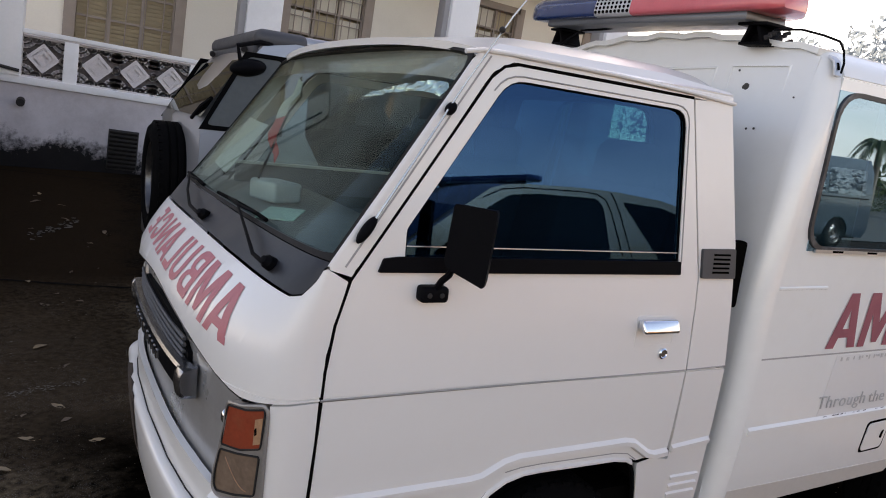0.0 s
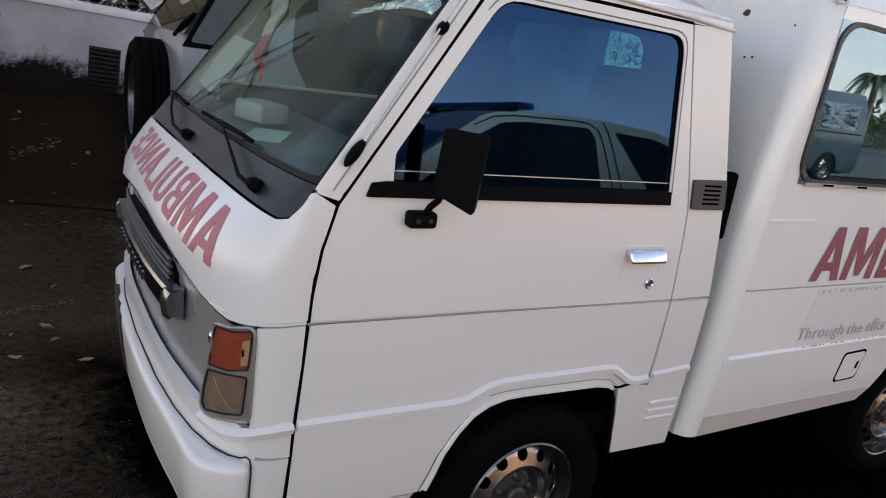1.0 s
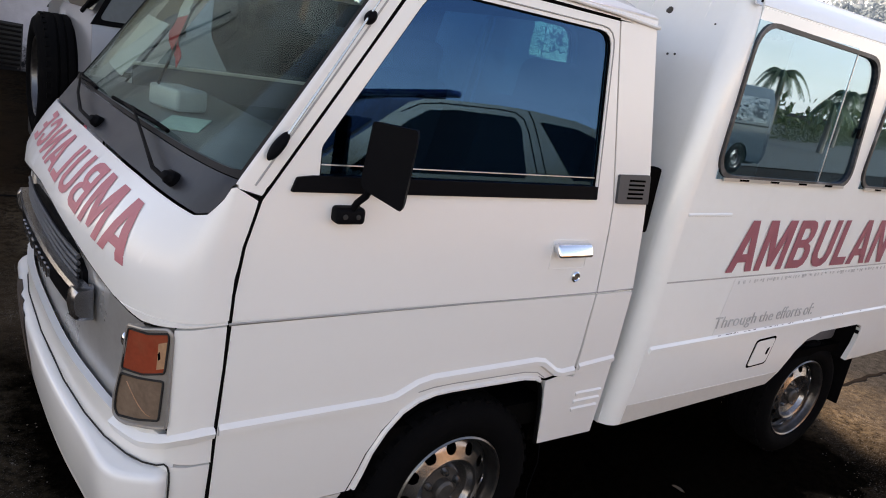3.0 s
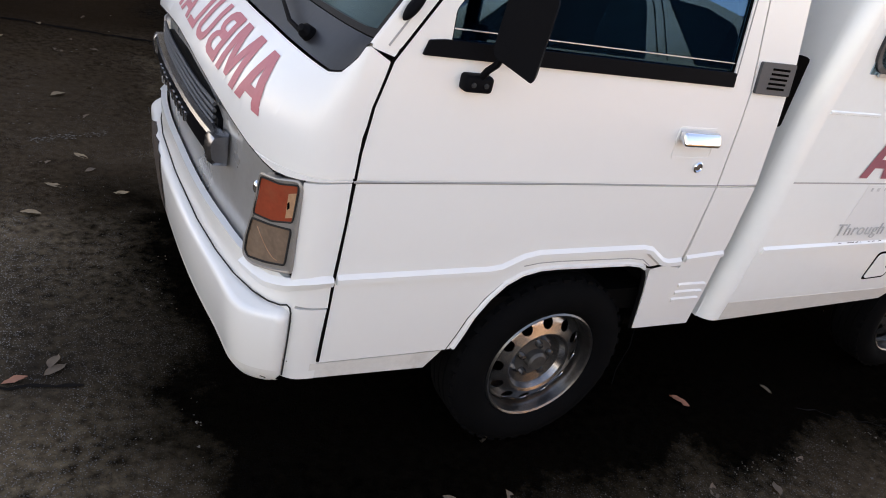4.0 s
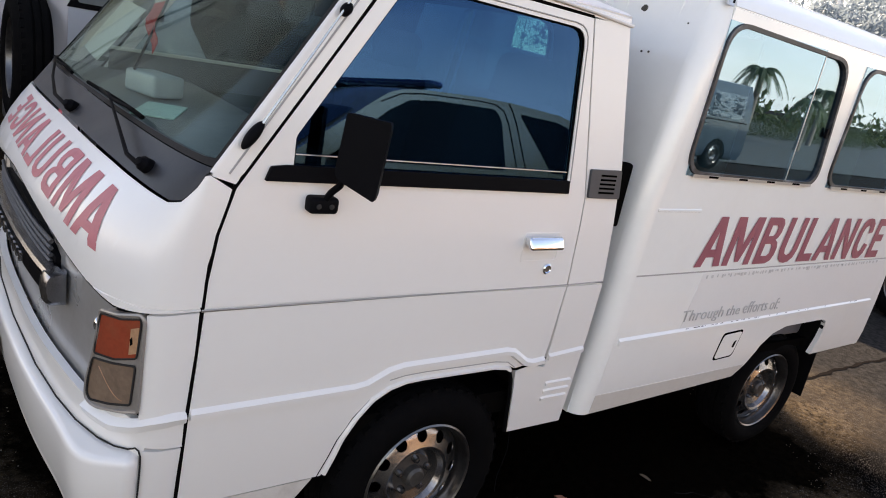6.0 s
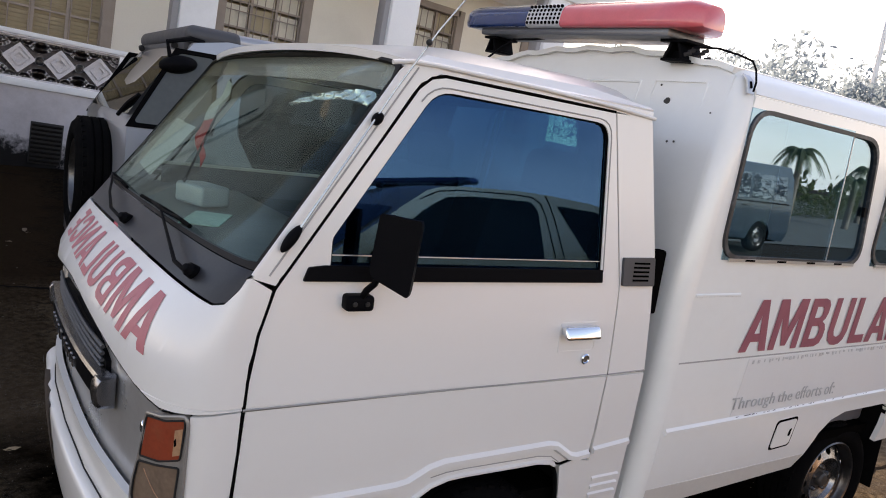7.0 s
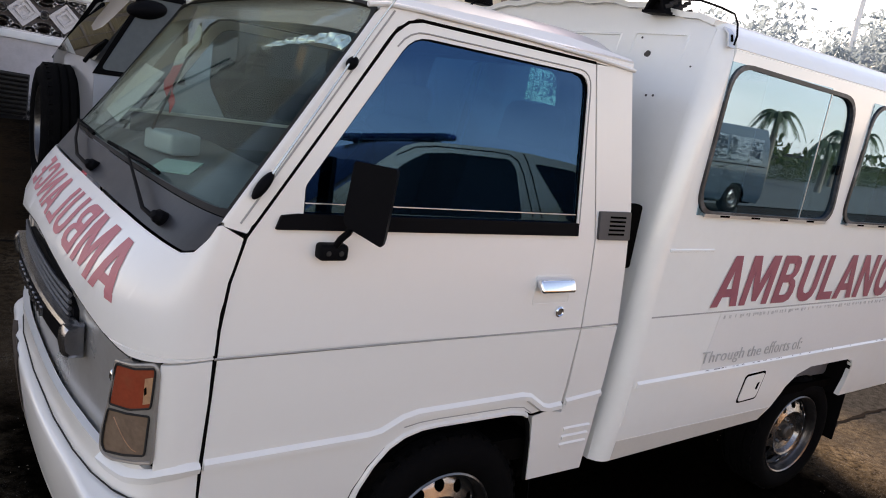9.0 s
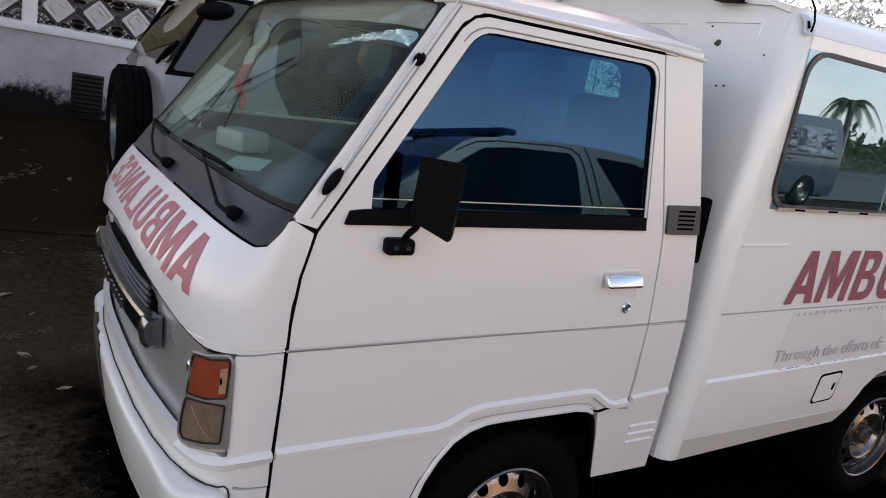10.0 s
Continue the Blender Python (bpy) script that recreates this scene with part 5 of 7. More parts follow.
for y, z, r in ((0.294, 1.905, 0.012), (0.303, 1.903, 0.007), (0.235, 1.76, 0.004), (0.205, 1.762, 0.004), (0.095, 1.87, 0.003), (0.345, 1.962, 0.004)):
    bm = bmesh.new()
    add_lathe(bm, [(0.0, -0.001), (r, -0.001), (r, 0.003)], 9, Matrix.Translation(front_of(y, z, 0.0015)) @ Matrix.Rotation(radians(-90), 4, "Z"))
    wpart("rust_spot", bm, HUBDARK, van)
wpart("gap_pad", box_bm(0.575, 0.63, 0.05, 0.09, 1.18, 1.40, 0.01), SEAM, van)

# cab shell, floor and what stands in it
def bulk_at(u, v):
    return (lerp(v, [0.45, 1.0, 1.39, 1.82], [0.545, 0.54, 0.508, 0.418]), u, v)


wpart("cab_bulkhead", sheet([(0.06, 0.5), (1.63, 0.5), (1.63, 1.2), (1.60, 1.83), (0.09, 1.83), (0.06, 1.2)], [rounded([(0.34, 1.42), (1.35, 1.42), (1.33, 1.80), (0.36, 1.80)], 0.05)], bulk_at, [], [1.0, 1.2, 1.39, 1.6], 0.02, BMID), LINER, van)
wpart("cab_floor", box_bm(-0.88, 0.56, 0.06, 2 * YC - 0.06, 0.52, 0.60), SEAM, van)
wpart("headliner", box_bm(-0.40, 0.50, 0.12, 2 * YC - 0.12, 1.815, 1.83), LINER, van)
bm = bmesh.new()
rows = []
for i in range(21):
    s = 0.20 + (math.pi - 0.40) * i / 20
    a = Vector(skin_at(s, 1.325, -0.03))
    back = Vector((-0.36, a.y, 1.30))
    mid_ = Vector((-0.52, a.y, 1.315 + 0.05 * math.exp(-((a.y - 0.42) / 0.22) ** 2)))
    rows.append([a, a.lerp(mid_, 0.5) + Vector((0, 0, -0.006)), mid_, back, back + Vector((0.02, 0, -0.07)), back + Vector((-0.06, 0, -0.30)), Vector((-0.46, a.y, 0.62))])
dash = wpart("dashboard", grid_bm(rows), DASH, van, "dark grey dashboard", 40)
wheel_c = Matrix.Translation((-0.36, 0.42, 1.36)) @ Matrix.Rotation(radians(-58), 4, "Y")
bm = bmesh.new()
ring = [wheel_c @ Vector((0.19 * math.cos(2 * math.pi * i / 28), 0.19 * math.sin(2 * math.pi * i / 28), 0)) for i in range(29)]
add_tube(bm, ring, 0.014, 8)
for a in (90, 210, 330):
    add_tube(bm, [wheel_c @ Vector((0, 0, -0.03)), wheel_c @ Vector((0.19 * math.cos(radians(a)), 0.19 * math.sin(radians(a)), 0))], 0.012, 6)
add_tube(bm, [wheel_c @ Vector((0, 0, 0.0)), wheel_c @ Vector((0, 0, -0.25))], 0.03, 10)
wpart("steering_wheel", bm, BLACKPL, van)
for y in (0.42, 1.27):
    seat = wpart("seat", box_bm(-0.18, 0.30, y - 0.24, y + 0.24, 0.86, 1.02, 0.05, seg=4), SEATCLOTH, van, "grey cloth seat with a headrest")
    back = bmesh.new()
    add_box(back, -0.07, 0.07, -0.24, 0.24, 0.0, 0.56, 0.06, seg=4)
    bmesh.ops.transform(back, matrix=Matrix.Translation((0.27, y, 0.98)) @ Matrix.Rotation(radians(12), 4, "Y"), verts=back.verts)
    wpart("seat_back", back, SEATCLOTH, seat)
    head = bmesh.new()
    add_box(head, -0.05, 0.05, -0.14, 0.14, 0.0, 0.20, 0.05, seg=4)
    bmesh.ops.transform(head, matrix=Matrix.Translation((0.385, y, 1.475)) @ Matrix.Rotation(radians(8), 4, "Y"), verts=head.verts)
    wpart("headrest", head, SEATCLOTH, seat)
bm = bmesh.new()
add_box(bm, -0.16, -0.14, 0.7, 0.95, 1.66, 1.74, 0.01)
wpart("inner_mirror", bm, BLACKPL, van)


def loose(name, bm, material, at, label, category):
    ob = thing(name, at, label, category)
    part("body" if name != "paper_sheet" else "page", bm, material, ob)
    return ob


bm = bmesh.new()
add_box(bm, -0.055, 0.055, -0.085, 0.085, 0.0, 0.07, 0.012, Matrix.Rotation(radians(18), 4, "Z"), seg=3)
loose("tissue_box", bm, CLOUDY, (-0.66, 0.98, 1.322), "white plastic-wrapped box on the dashboard", "box")
bm = bmesh.new()
add_box(bm, -0.055, 0.055, -0.12, 0.12, 0.0, 0.004, 0.0, Matrix.Rotation(radians(-24), 4, "Z"))
loose("paper_sheet", bm, GREENPAPER, (-0.73, 0.61, 1.330), "creased green and white paper on the dashboard", "paper")
bm = sheet([(2.17, 1.41), (1.79, 1.395), (1.77, 1.577), (2.25, 1.592)], [], lambda u, v: skin_at(u, v, -0.024), SC, [1.45, 1.52], 0.002, MID)
pp_ = thing("permit_sheet", (0, 0, 0), "cream permit paper stuck inside the windscreen", "paper")
wpart("page", bm, PAPER, pp_)
bm = sheet([(1.82, 1.600), (1.70, 1.618), (1.50, 1.47), (1.56, 1.49)], [], lambda u, v: skin_at(u, v, -0.035 - 0.008 * math.sin(v * 60)), SC, [1.5, 1.53, 1.55, 1.58], 0.003, MID)
pf = thing("red_pennant", (0, 0, 0), "small red and white pennant hanging behind the windscreen", "pennant")
wpart("cloth", bm, REDCLOTH, pf)
wpart("white_end", sheet([(1.82, 1.602), (1.92, 1.755), (1.84, 1.745), (1.70, 1.620)], [], lambda u, v: skin_at(u, v, -0.035 - 0.008 * math.sin(v * 60)), SC, [1.63, 1.66, 1.70], 0.003, MID), PAPER, pf, "pale upper half")
wpart("cord", tube_bm([skin_at(1.91, 1.76, -0.03), skin_at(1.80, 1.69, -0.06), skin_at(1.70, 1.63, -0.035), skin_at(1.50, 1.42, -0.03)], 0.004, 6), BLACKPL, pf)
wpart("sill_ledge", box_bm(-0.69, 0.10, 1.585, 1.605, 1.392, 1.405, 0.003), PAPER, van, "bright inner sill of the passenger window")
wpart("sill_panel", box_bm(-0.68, 0.30, 1.600, 1.612, 1.20, 1.392), SEATCLOTH, van)

rows = []
for i in range(25):
    u = i / 24
    s_ = 0.36 + 0.80 * u
    zc = 1.700 + 0.040 * math.sin(math.pi * (0.25 + 0.75 * u)) ** 0.8
    rows.append([skin_at(s_, zc + 0.036 * (k / 4 - 0.5) * (1 - 0.55 * u), -0.022 - 0.006 * math.sin(i * 1.7 + k * 0.9) - 0.004 * math.sin(i * 0.6 - k * 1.6)) for k in range(5)])
fs = thing("film_strip", (0, 0, 0), "crinkled shiny film strip inside the top of the windscreen", "film")
wpart("film", grid_bm(rows), VISORPLASTIC, fs, "", 80)

# chassis and wheels
bm = bmesh.new()
for y in (0.45, 1.24):
    add_box(bm, -0.95, BACK, y - 0.05, y + 0.05, 0.40, 0.52)
for x in (-0.7, 0.0, 0.75, 1.5, 2.2):
    add_box(bm, x - 0.05, x + 0.05, 0.45, 1.24, 0.36, 0.48)
add_box(bm, -0.06, 0.06, 0.2, 1.49, 0.27, 0.36)
add_box(bm, 2.14, 2.26, 0.25, 1.44, 0.25, 0.37)
wpart("chassis", bm, SEAM, van)
for y0, y1 in ((0.10, 0.45), (1.24, 1.59)):
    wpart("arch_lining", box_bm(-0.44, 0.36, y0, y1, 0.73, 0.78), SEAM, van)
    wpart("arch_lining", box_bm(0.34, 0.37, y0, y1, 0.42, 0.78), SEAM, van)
wpart("hanging_wire", tube_bm([(0.36, 0.06, 0.46), (0.365, 0.05, 0.36), (0.35, 0.055, 0.25), (0.352, 0.05, 0.19)], 0.0015, 5), BLACKPL, van)


def depth_of(r):
    """How deep the wheel's disc lies behind the lip at a radius."""
    return lerp(r, [0.0, 0.034, 0.039, 0.070, 0.098, 0.108, 0.117, 0.130, 0.160, 0.178, 0.190], [0.012, 0.012, 0.040, 0.044, 0.034, 0.014, 0.010, 0.016, 0.028, 0.038, 0.050])


def wheel_meshes(swell=1.115):
    circ = lambda r, n=40, cx=0, cz=0, ph=0.0: [(cx + r * math.cos(2 * math.pi * i / n + ph), cz + r * math.sin(2 * math.pi * i / n + ph)) for i in range(n)]
    hs = [circ(0.0200, 14, 0.151 * math.cos(2 * math.pi * k / 12), 0.151 * math.sin(2 * math.pi * k / 12)) for k in range(12)]
    d = sheet(circ(0.187, 48), [circ(0.121, 40)] + hs, lambda u, v: (u, depth_of(math.hypot(u, v)), v), [], [], 0.004)
    inner = bmesh.new()
    add_lathe(inner, [(r, depth_of(r)) for r in (0.122, 0.117, 0.112, 0.108, 0.103, 0.098, 0.086, 0.070)] + [(0.070, 0.07)], 40, None, False, False)
    for k in range(5):
        a = 2 * math.pi * k / 5 + 0.3
        add_lathe(inner, [(0.0, 0.020), (0.009, 0.022), (0.012, 0.030), (0.012, 0.055)], 8, Matrix.Translation((0.058 * math.cos(a), 0, 0.058 * math.sin(a))))
    hub = bmesh.new()
    add_lathe(hub, [(0.0, 0.008), (0.026, 0.010), (0.034, 0.018), (0.036, 0.040), (0.052, 0.043), (0.074, 0.0455), (0.076, 0.07)], 28)
    rim = bmesh.new()
    add_lathe(rim, [(0.206, 0.006), (0.205, -0.004), (0.200, -0.008), (0.194, -0.004), (0.1915, 0.008), (0.1905, 0.022), (0.1885, 0.026), (0.1860, 0.034), (0.1875, 0.046), (0.1875, 0.075), (0.182, 0.095), (0.176, 0.14), (0.20, 0.165)], 48, None, False, False)
    ty = bmesh.new()
    prof = [(0.200, 0.010), (0.206, -0.004), (0.225, -0.016), (0.255, -0.022), (0.285, -0.016), (0.303, 0.000), (0.313, 0.018)]
    for k in range(4):
        y = 0.030 + k * 0.032
        prof += [(0.3155, y - 0.006), (0.316, y + 0.016), (0.307, y + 0.018), (0.307, y + 0.024)]
    prof += [(0.313, 0.150), (0.303, 0.168), (0.285, 0.182), (0.255, 0.186), (0.225, 0.18), (0.20, 0.16)]
    prof = [(r if r < 0.21 else 0.21 + (r - 0.21) * swell, a) for r, a in prof]
    add_lathe(ty, prof, 56, None, False, False)
    # tread blocks on the shoulder
    for k in range(40):
        a = 2 * math.pi * k / 40
        add_box(ty, -0.013, 0.013, 0.004, 0.022, 0.311 + 0.1 * (swell - 1.115), 0.3255 + 0.1 * (swell - 1.115), 0.0, Matrix.Rotation(a, 4, "Y"))
    return [("tyre", mesh_of(ty, RUBBER, "tyre", 40), ""), ("rim", mesh_of(rim, RIMDARK, "rim", 40), ""), ("wheel_disc", mesh_of(d, STEEL, "wheel_disc", 30), "silver steel disc with round holes"),
            ("disc_centre", mesh_of(inner, STEEL, "disc_centre", 35), ""), ("hub_cap", mesh_of(hub, HUBDARK, "hub_cap", 35), "greasy dark hub")]


WHEEL = wheel_meshes()
REAR_WHEEL = wheel_meshes(0.90)


def set_wheel(parent, at, turn=0.0, scale=1.0, name="wheel", kit=WHEEL):
    """A wheel under its vehicle: an empty hub with tyre, rim, disc and hub as parts. turn: degrees about z."""
    tyre = new(name, kit[0][1])
    m = Matrix.Translation(at) @ Matrix.Rotation(radians(turn), 4, "Z") @ Matrix.Scale(scale, 4)
    tyre.parent = parent
    tyre.matrix_parent_inverse = parent.matrix_basis.inverted() if parent.type == "EMPTY" else Matrix.Identity(4)
    tyre.matrix_basis = m
    for n_, me, lab in kit[1:]:
        o = new(n_, me)
        o.parent = tyre
        if lab:
            o["label"] = lab
    return tyre


set_wheel(van, (-0.008, 0.045, 0.328), 2.0)
set_wheel(van, (-0.008, 2 * YC - 0.045, 0.328), 182.0)
set_wheel(van, (2.098, 0.080, 0.318), -2.0, 0.985, kit=REAR_WHEEL)
set_wheel(van, (2.098, 2 * YC - 0.080, 0.318), 182.0, 0.985, kit=REAR_WHEEL)
for y in (0.03, 2 * YC - 0.28):
    wpart("mud_flap", box_bm(2.424, 2.436, y, y + 0.25, 0.26, 0.72, 0.004, m=None), RUBBER, van, "black rubber mud flap")

# light bar on the roof
bar = thing("light_bar", (0.80, YC, 2.07), "blue and red emergency light bar with a clear speaker grille", "light bar")
def bar_body(y0, y1, tip0, tip1):
    bm = bmesh.new()
    sec = rounded([(-0.15, 0.0), (0.15, 0.0), (0.135, 0.085), (0.07, 0.115), (-0.07, 0.115), (-0.135, 0.085)], 0.03, 4)
    rings = []
    n = 16
    for i in range(n + 1):
        t = i / n
        k = 1.0
        if tip0:
            k = min(k, (1 - max(0, 1 - t * 4.2) ** 2.4) ** 0.5 * 0.55 + 0.45)
        if tip1:
            k = min(k, (1 - max(0, 1 - (1 - t) * 4.2) ** 2.4) ** 0.5 * 0.55 + 0.45)
        rings.append([bm.verts.new((0.79 + a * k * 0.87, y0 + (y1 - y0) * t, 2.142 + 0.05 + (b * 0.95 - 0.05) * (0.45 + 0.55 * k))) for a, b in sec])
    for p, q in zip(rings, rings[1:]):
        for j in range(len(sec)):
            bm.faces.new((p[j], p[(j + 1) % len(sec)], q[(j + 1) % len(sec)], q[j]))
    bm.faces.new(rings[0])
    bm.faces.new(rings[-1])
    return bm


wpart("blue_dome", bar_body(1.065, 1.60, False, True), BLUELENS, bar, "dark blue dome", 45)
wpart("red_dome", bar_body(0.175, 0.84, True, False), REDLENS, bar, "bright red dome", 45)
sp = wpart("speaker_housing", bar_body(0.84, 1.065, False, False), mat("speaker_grey", (0.60, 0.60, 0.60), 0.5, 0.3, 0.1), bar, "grey perforated speaker section", 45)
for r_ in range(5):
    for c_ in range(9):
        y = 0.852 + 0.0250 * c_
        for xx, zz, rot in ((0.79 - 0.129 + 0.0035 * r_, 2.160 + 0.017 * r_, -90),):
            bm = bmesh.new()
            add_lathe(bm, [(0.0, -0.002), (0.0065, -0.002), (0.0065, 0.006)], 8, Matrix.Translation((xx, y, zz)) @ Matrix.Rotation(radians(rot), 4, "Z"))
            wpart("speaker_hole", bm, SEAM, sp)
wpart("base_rail", box_bm(0.69, 0.89, 0.28, 1.44, 2.114, 2.145, 0.008), DARKALU, bar)
for y, half_ in ((0.290, 0.060), (1.42, 0.050)):
    bm = box_bm(0.735, 0.865, y - half_, y + half_, 2.104, 2.1145, 0.002)
    for sg in (-1, 1):
        lean_ = Matrix.Translation((0.80, y + sg * half_ * 0.45, 2.078)) @ Matrix.Rotation(radians(24 * sg), 4, "X")
        add_box(bm, -0.055, 0.055, -0.006, 0.006, -0.034, 0.034, 0.002, lean_)
    add_box(bm, 0.745, 0.855, y - half_ * 0.9, y + half_ * 0.9, 2.040, 2.050, 0.002)
    add_box(bm, 0.775, 0.825, y - half_ * 0.5, y + half_ * 0.5, 2.050, 2.080, 0.004)
    wpart("mount_foot", bm, BLACKPL, bar, "black folded mounting bracket")
for k in range(7):
    wpart("mount_bolt", tube_bm([(0.74 + 0.018 * k, 0.235, 2.062 + 0.012 * (k % 3)), (0.75 + 0.018 * k, 0.215, 2.070 + 0.012 * (k % 3))], 0.007, 6), IRON, bar)
for o in bar.children_recursive:
    for v in o.data.vertices:
        v.co.z += 0.048 * (v.co.y - 0.25)
cab = thing("light_cable", (0.80, 0.3, 2.06), "black cable running along the roof edge", "cable")
wpart("cord", tube_bm([(0.74, 0.20, 2.085), (0.77, 0.12, 2.085), (0.80, 0.06, 2.068), (0.818, 0.015, 2.050), (0.812, -0.008, 2.020), (0.805, -0.022, 1.98), (0.80, -0.022, 1.950)], 0.0038, 6), BLACKPL, cab)
cab2 = thing("light_cable", (0.80, 1.3, 2.06), "black cable running down the front of the roof", "cable")
wpart("cord", tube_bm([(0.82, 1.05, 2.165), (0.77, 1.12, 2.150), (0.73, 1.22, 2.145), (0.70, 1.26, 2.11), (0.62, 1.30, 2.02), (0.56, 1.32, 1.96), (0.48, 1.33, 1.925)], 0.005, 6), BLACKPL, cab2)

# ---------------------------------------------------------------- the building behind
# The building is tipped a little to fit the camera's view.
TILT = Matrix.Translation((-1.0, 0, 0)) @ Matrix.Rotation(radians(2.5), 4, "Y") @ Matrix.Translation((1.0, 0, 0))


def bpart(name, bm, material, parent, label="", smooth=35):
    bmesh.ops.transform(bm, matrix=TILT, verts=bm.verts)
    return wpart(name, bm, material, parent, label, smooth)


def structure(name, bm, material, label, category):
    bmesh.ops.transform(bm, matrix=TILT, verts=bm.verts)
    ob = new(name, mesh_of(bm, material, name))
    return tagged(ob, label, category, kind="structure")


RAILY, WALLY = 9.0, 10.6
PX = [-2.56, 0.58, 3.72, 6.86]            # column places along the porch
# porch plinth with its ledge
bm = bmesh.new()
add_box(bm, -3.2, 8.7, RAILY, RAILY + 0.25, -0.4, 1.505)
add_box(bm, -3.2, 8.7, RAILY + 0.25, WALLY, 1.36, 1.48)
plinth = structure("wall_porch", bm, PLINTH, "stained white porch plinth with black mould along its foot", "wall")
structure("trim_ledge", box_bm(-3.2, 8.7, RAILY - 0.035, RAILY + 0.28, 1.505, 1.600, 0.01), WALLWHITE, "white ledge under the balustrade", "trim")
# the house wall with window openings
W_OPEN = [(-1.53, -0.07), (1.58, 2.98), (4.66, 6.06), (7.74, 8.5)]
# upper storey is unseen and added; its height is set to shade the van
outer = [(-3.2, 1.40), (8.7, 1.40), (8.7, 8.6), (-3.2, 8.6)]
wall_holes = [[(a, 2.14), (b, 2.14), (b, 4.3), (a, 4.3)] for a, b in W_OPEN] + [[(a, 5.6), (b, 5.6), (b, 7.4), (a, 7.4)] for a, b in W_OPEN]
structure("wall_house", sheet(outer, wall_holes, lambda u, v: (u, WALLY, v), [], [], 0.25, (0, 20, 3)), CREAM, "cream painted house wall with tall barred windows and an added upper storey", "wall")
structure("wall_back", box_bm(-3.2, 8.7, WALLY + 3.0, WALLY + 3.2, 0, 8.6), CREAM, "plain inner wall of the house", "wall")
structure("trim_eave", box_bm(-3.6, 9.0, RAILY - 0.7, WALLY + 3.4, 8.6, 8.95, 0.02), WALLWHITE, "white overhanging eave of the added upper storey", "trim")
structure("trim_balcony", box_bm(-3.2, 8.7, RAILY - 0.1, WALLY, 4.75, 5.15, 0.01), WALLWHITE, "white balcony slab over the porch", "trim")
structure("wall_end", box_bm(8.5, 8.7, WALLY, WALLY + 3.0, 0, 8.6), CREAM, "plain end wall of the house", "wall")
col0 = None
for i, x in enumerate(PX):
    c = thing("porch_column", TILT @ Vector((x, RAILY + 0.12, 1.5)), "white square porch column, one flank painted grey as its shade", "column", "porch columns")
    bpart("shaft", box_bm(x + 0.06, x + 0.55, RAILY - 0.06, RAILY + 0.30, 1.595, 4.75, 0.012), WALLWHITE, c)
    # the column's shaded side, put in as a darker grey slab
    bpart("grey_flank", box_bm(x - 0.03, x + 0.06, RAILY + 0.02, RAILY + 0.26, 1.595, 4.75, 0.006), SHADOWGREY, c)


def ornament(bm, cx, cz, w, h, y0):
    """One pierced block: a stepped diamond plate over a lattice of rings and scrolls."""
    def bar_path(pts, t, y_, dep):
        for (xa, za), (xb, zb) in zip(pts, pts[1:]):
            d = Vector((xb - xa, zb - za))
            L = d.length
            m = Matrix.Translation(((xa + xb) / 2, y_, (za + zb) / 2)) @ Matrix.Rotation(-math.atan2(d.y, d.x), 4, "Y")
            add_box(bm, -L / 2 - t * 0.35, L / 2 + t * 0.35, -dep, dep, -t / 2, t / 2, 0, m)

    def ring(x, z, r, t, n=12, a0=0.0, a1=2 * math.pi):
        bar_path([(x + r * math.cos(a0 + (a1 - a0) * i / n), z + r * math.sin(a0 + (a1 - a0) * i / n)) for i in range(n + 1)], t, y0 + 0.002, 0.035)

    def diamond(k):
        return [(cx - w * k, cz), (cx, cz + w * k), (cx + w * k, cz), (cx, cz - w * k), (cx - w * k, cz)]

    quarter_turn = Matrix.Rotation(radians(45), 4, "Y")
    e = w * 0.375 * math.sqrt(0.5)
    add_box(bm, -e, e, -0.018, 0.03, -e, e, 0, Matrix.Translation((cx, y0, cz)) @ quarter_turn)      # the plate
    bar_path(diamond(0.355), 0.038, y0 - 0.020, 0.028)
    bar_path(diamond(0.19), 0.028, y0 - 0.022, 0.026)
    for sx in (-1, 1):
        for sz in (-1, 1):
            a = math.atan2(sz, sx)
            ring(cx + sx * w * 0.50, cz + sz * h * 0.50, w * 0.17, 0.042, 6, a + math.pi / 2, a + 3 * math.pi / 2)
            ring(cx + sx * w * 0.50, cz + sz * h * 0.50, w * 0.31, 0.038, 8, a + math.pi * 0.62, a + math.pi * 1.38)
            ring(cx + sx * w * 0.17, cz + sz * h * 0.46, w * 0.105, 0.036, 8, 0 if sz < 0 else math.pi, math.pi if sz < 0 else 2 * math.pi)
    for sx in (-1, 1):
        ring(cx + sx * w * 0.5, cz, h * 0.085, 0.026, 8, math.pi / 2 * (1 if sx > 0 else -1), math.pi * (1.5 if sx > 0 else 0.5))
    bar_path([(cx - w / 2, cz - h / 2 + 0.01), (cx + w / 2, cz - h / 2 + 0.01)], 0.022, y0, 0.04)
    bar_path([(cx - w / 2, cz + h / 2 - 0.01), (cx + w / 2, cz + h / 2 - 0.01)], 0.022, y0, 0.04)


# the balustrade: posts, rail and pierced blocks
bal = tagged(new("balustrade"), "grey pierced-block balustrade between white posts", "balustrade")
bal.location = TILT @ Vector((-0.5, RAILY, 1.53))
bpart("hand_rail", box_bm(-3.2, 8.7, RAILY + 0.0, RAILY + 0.22, 2.132, 2.19, 0.012), WALLWHITE, bal)
bpart("rail_shadow_gap", box_bm(-3.2, 8.7, RAILY + 0.015, RAILY + 0.20, 2.112, 2.132), GREYSTONE, bal)
blocks = []
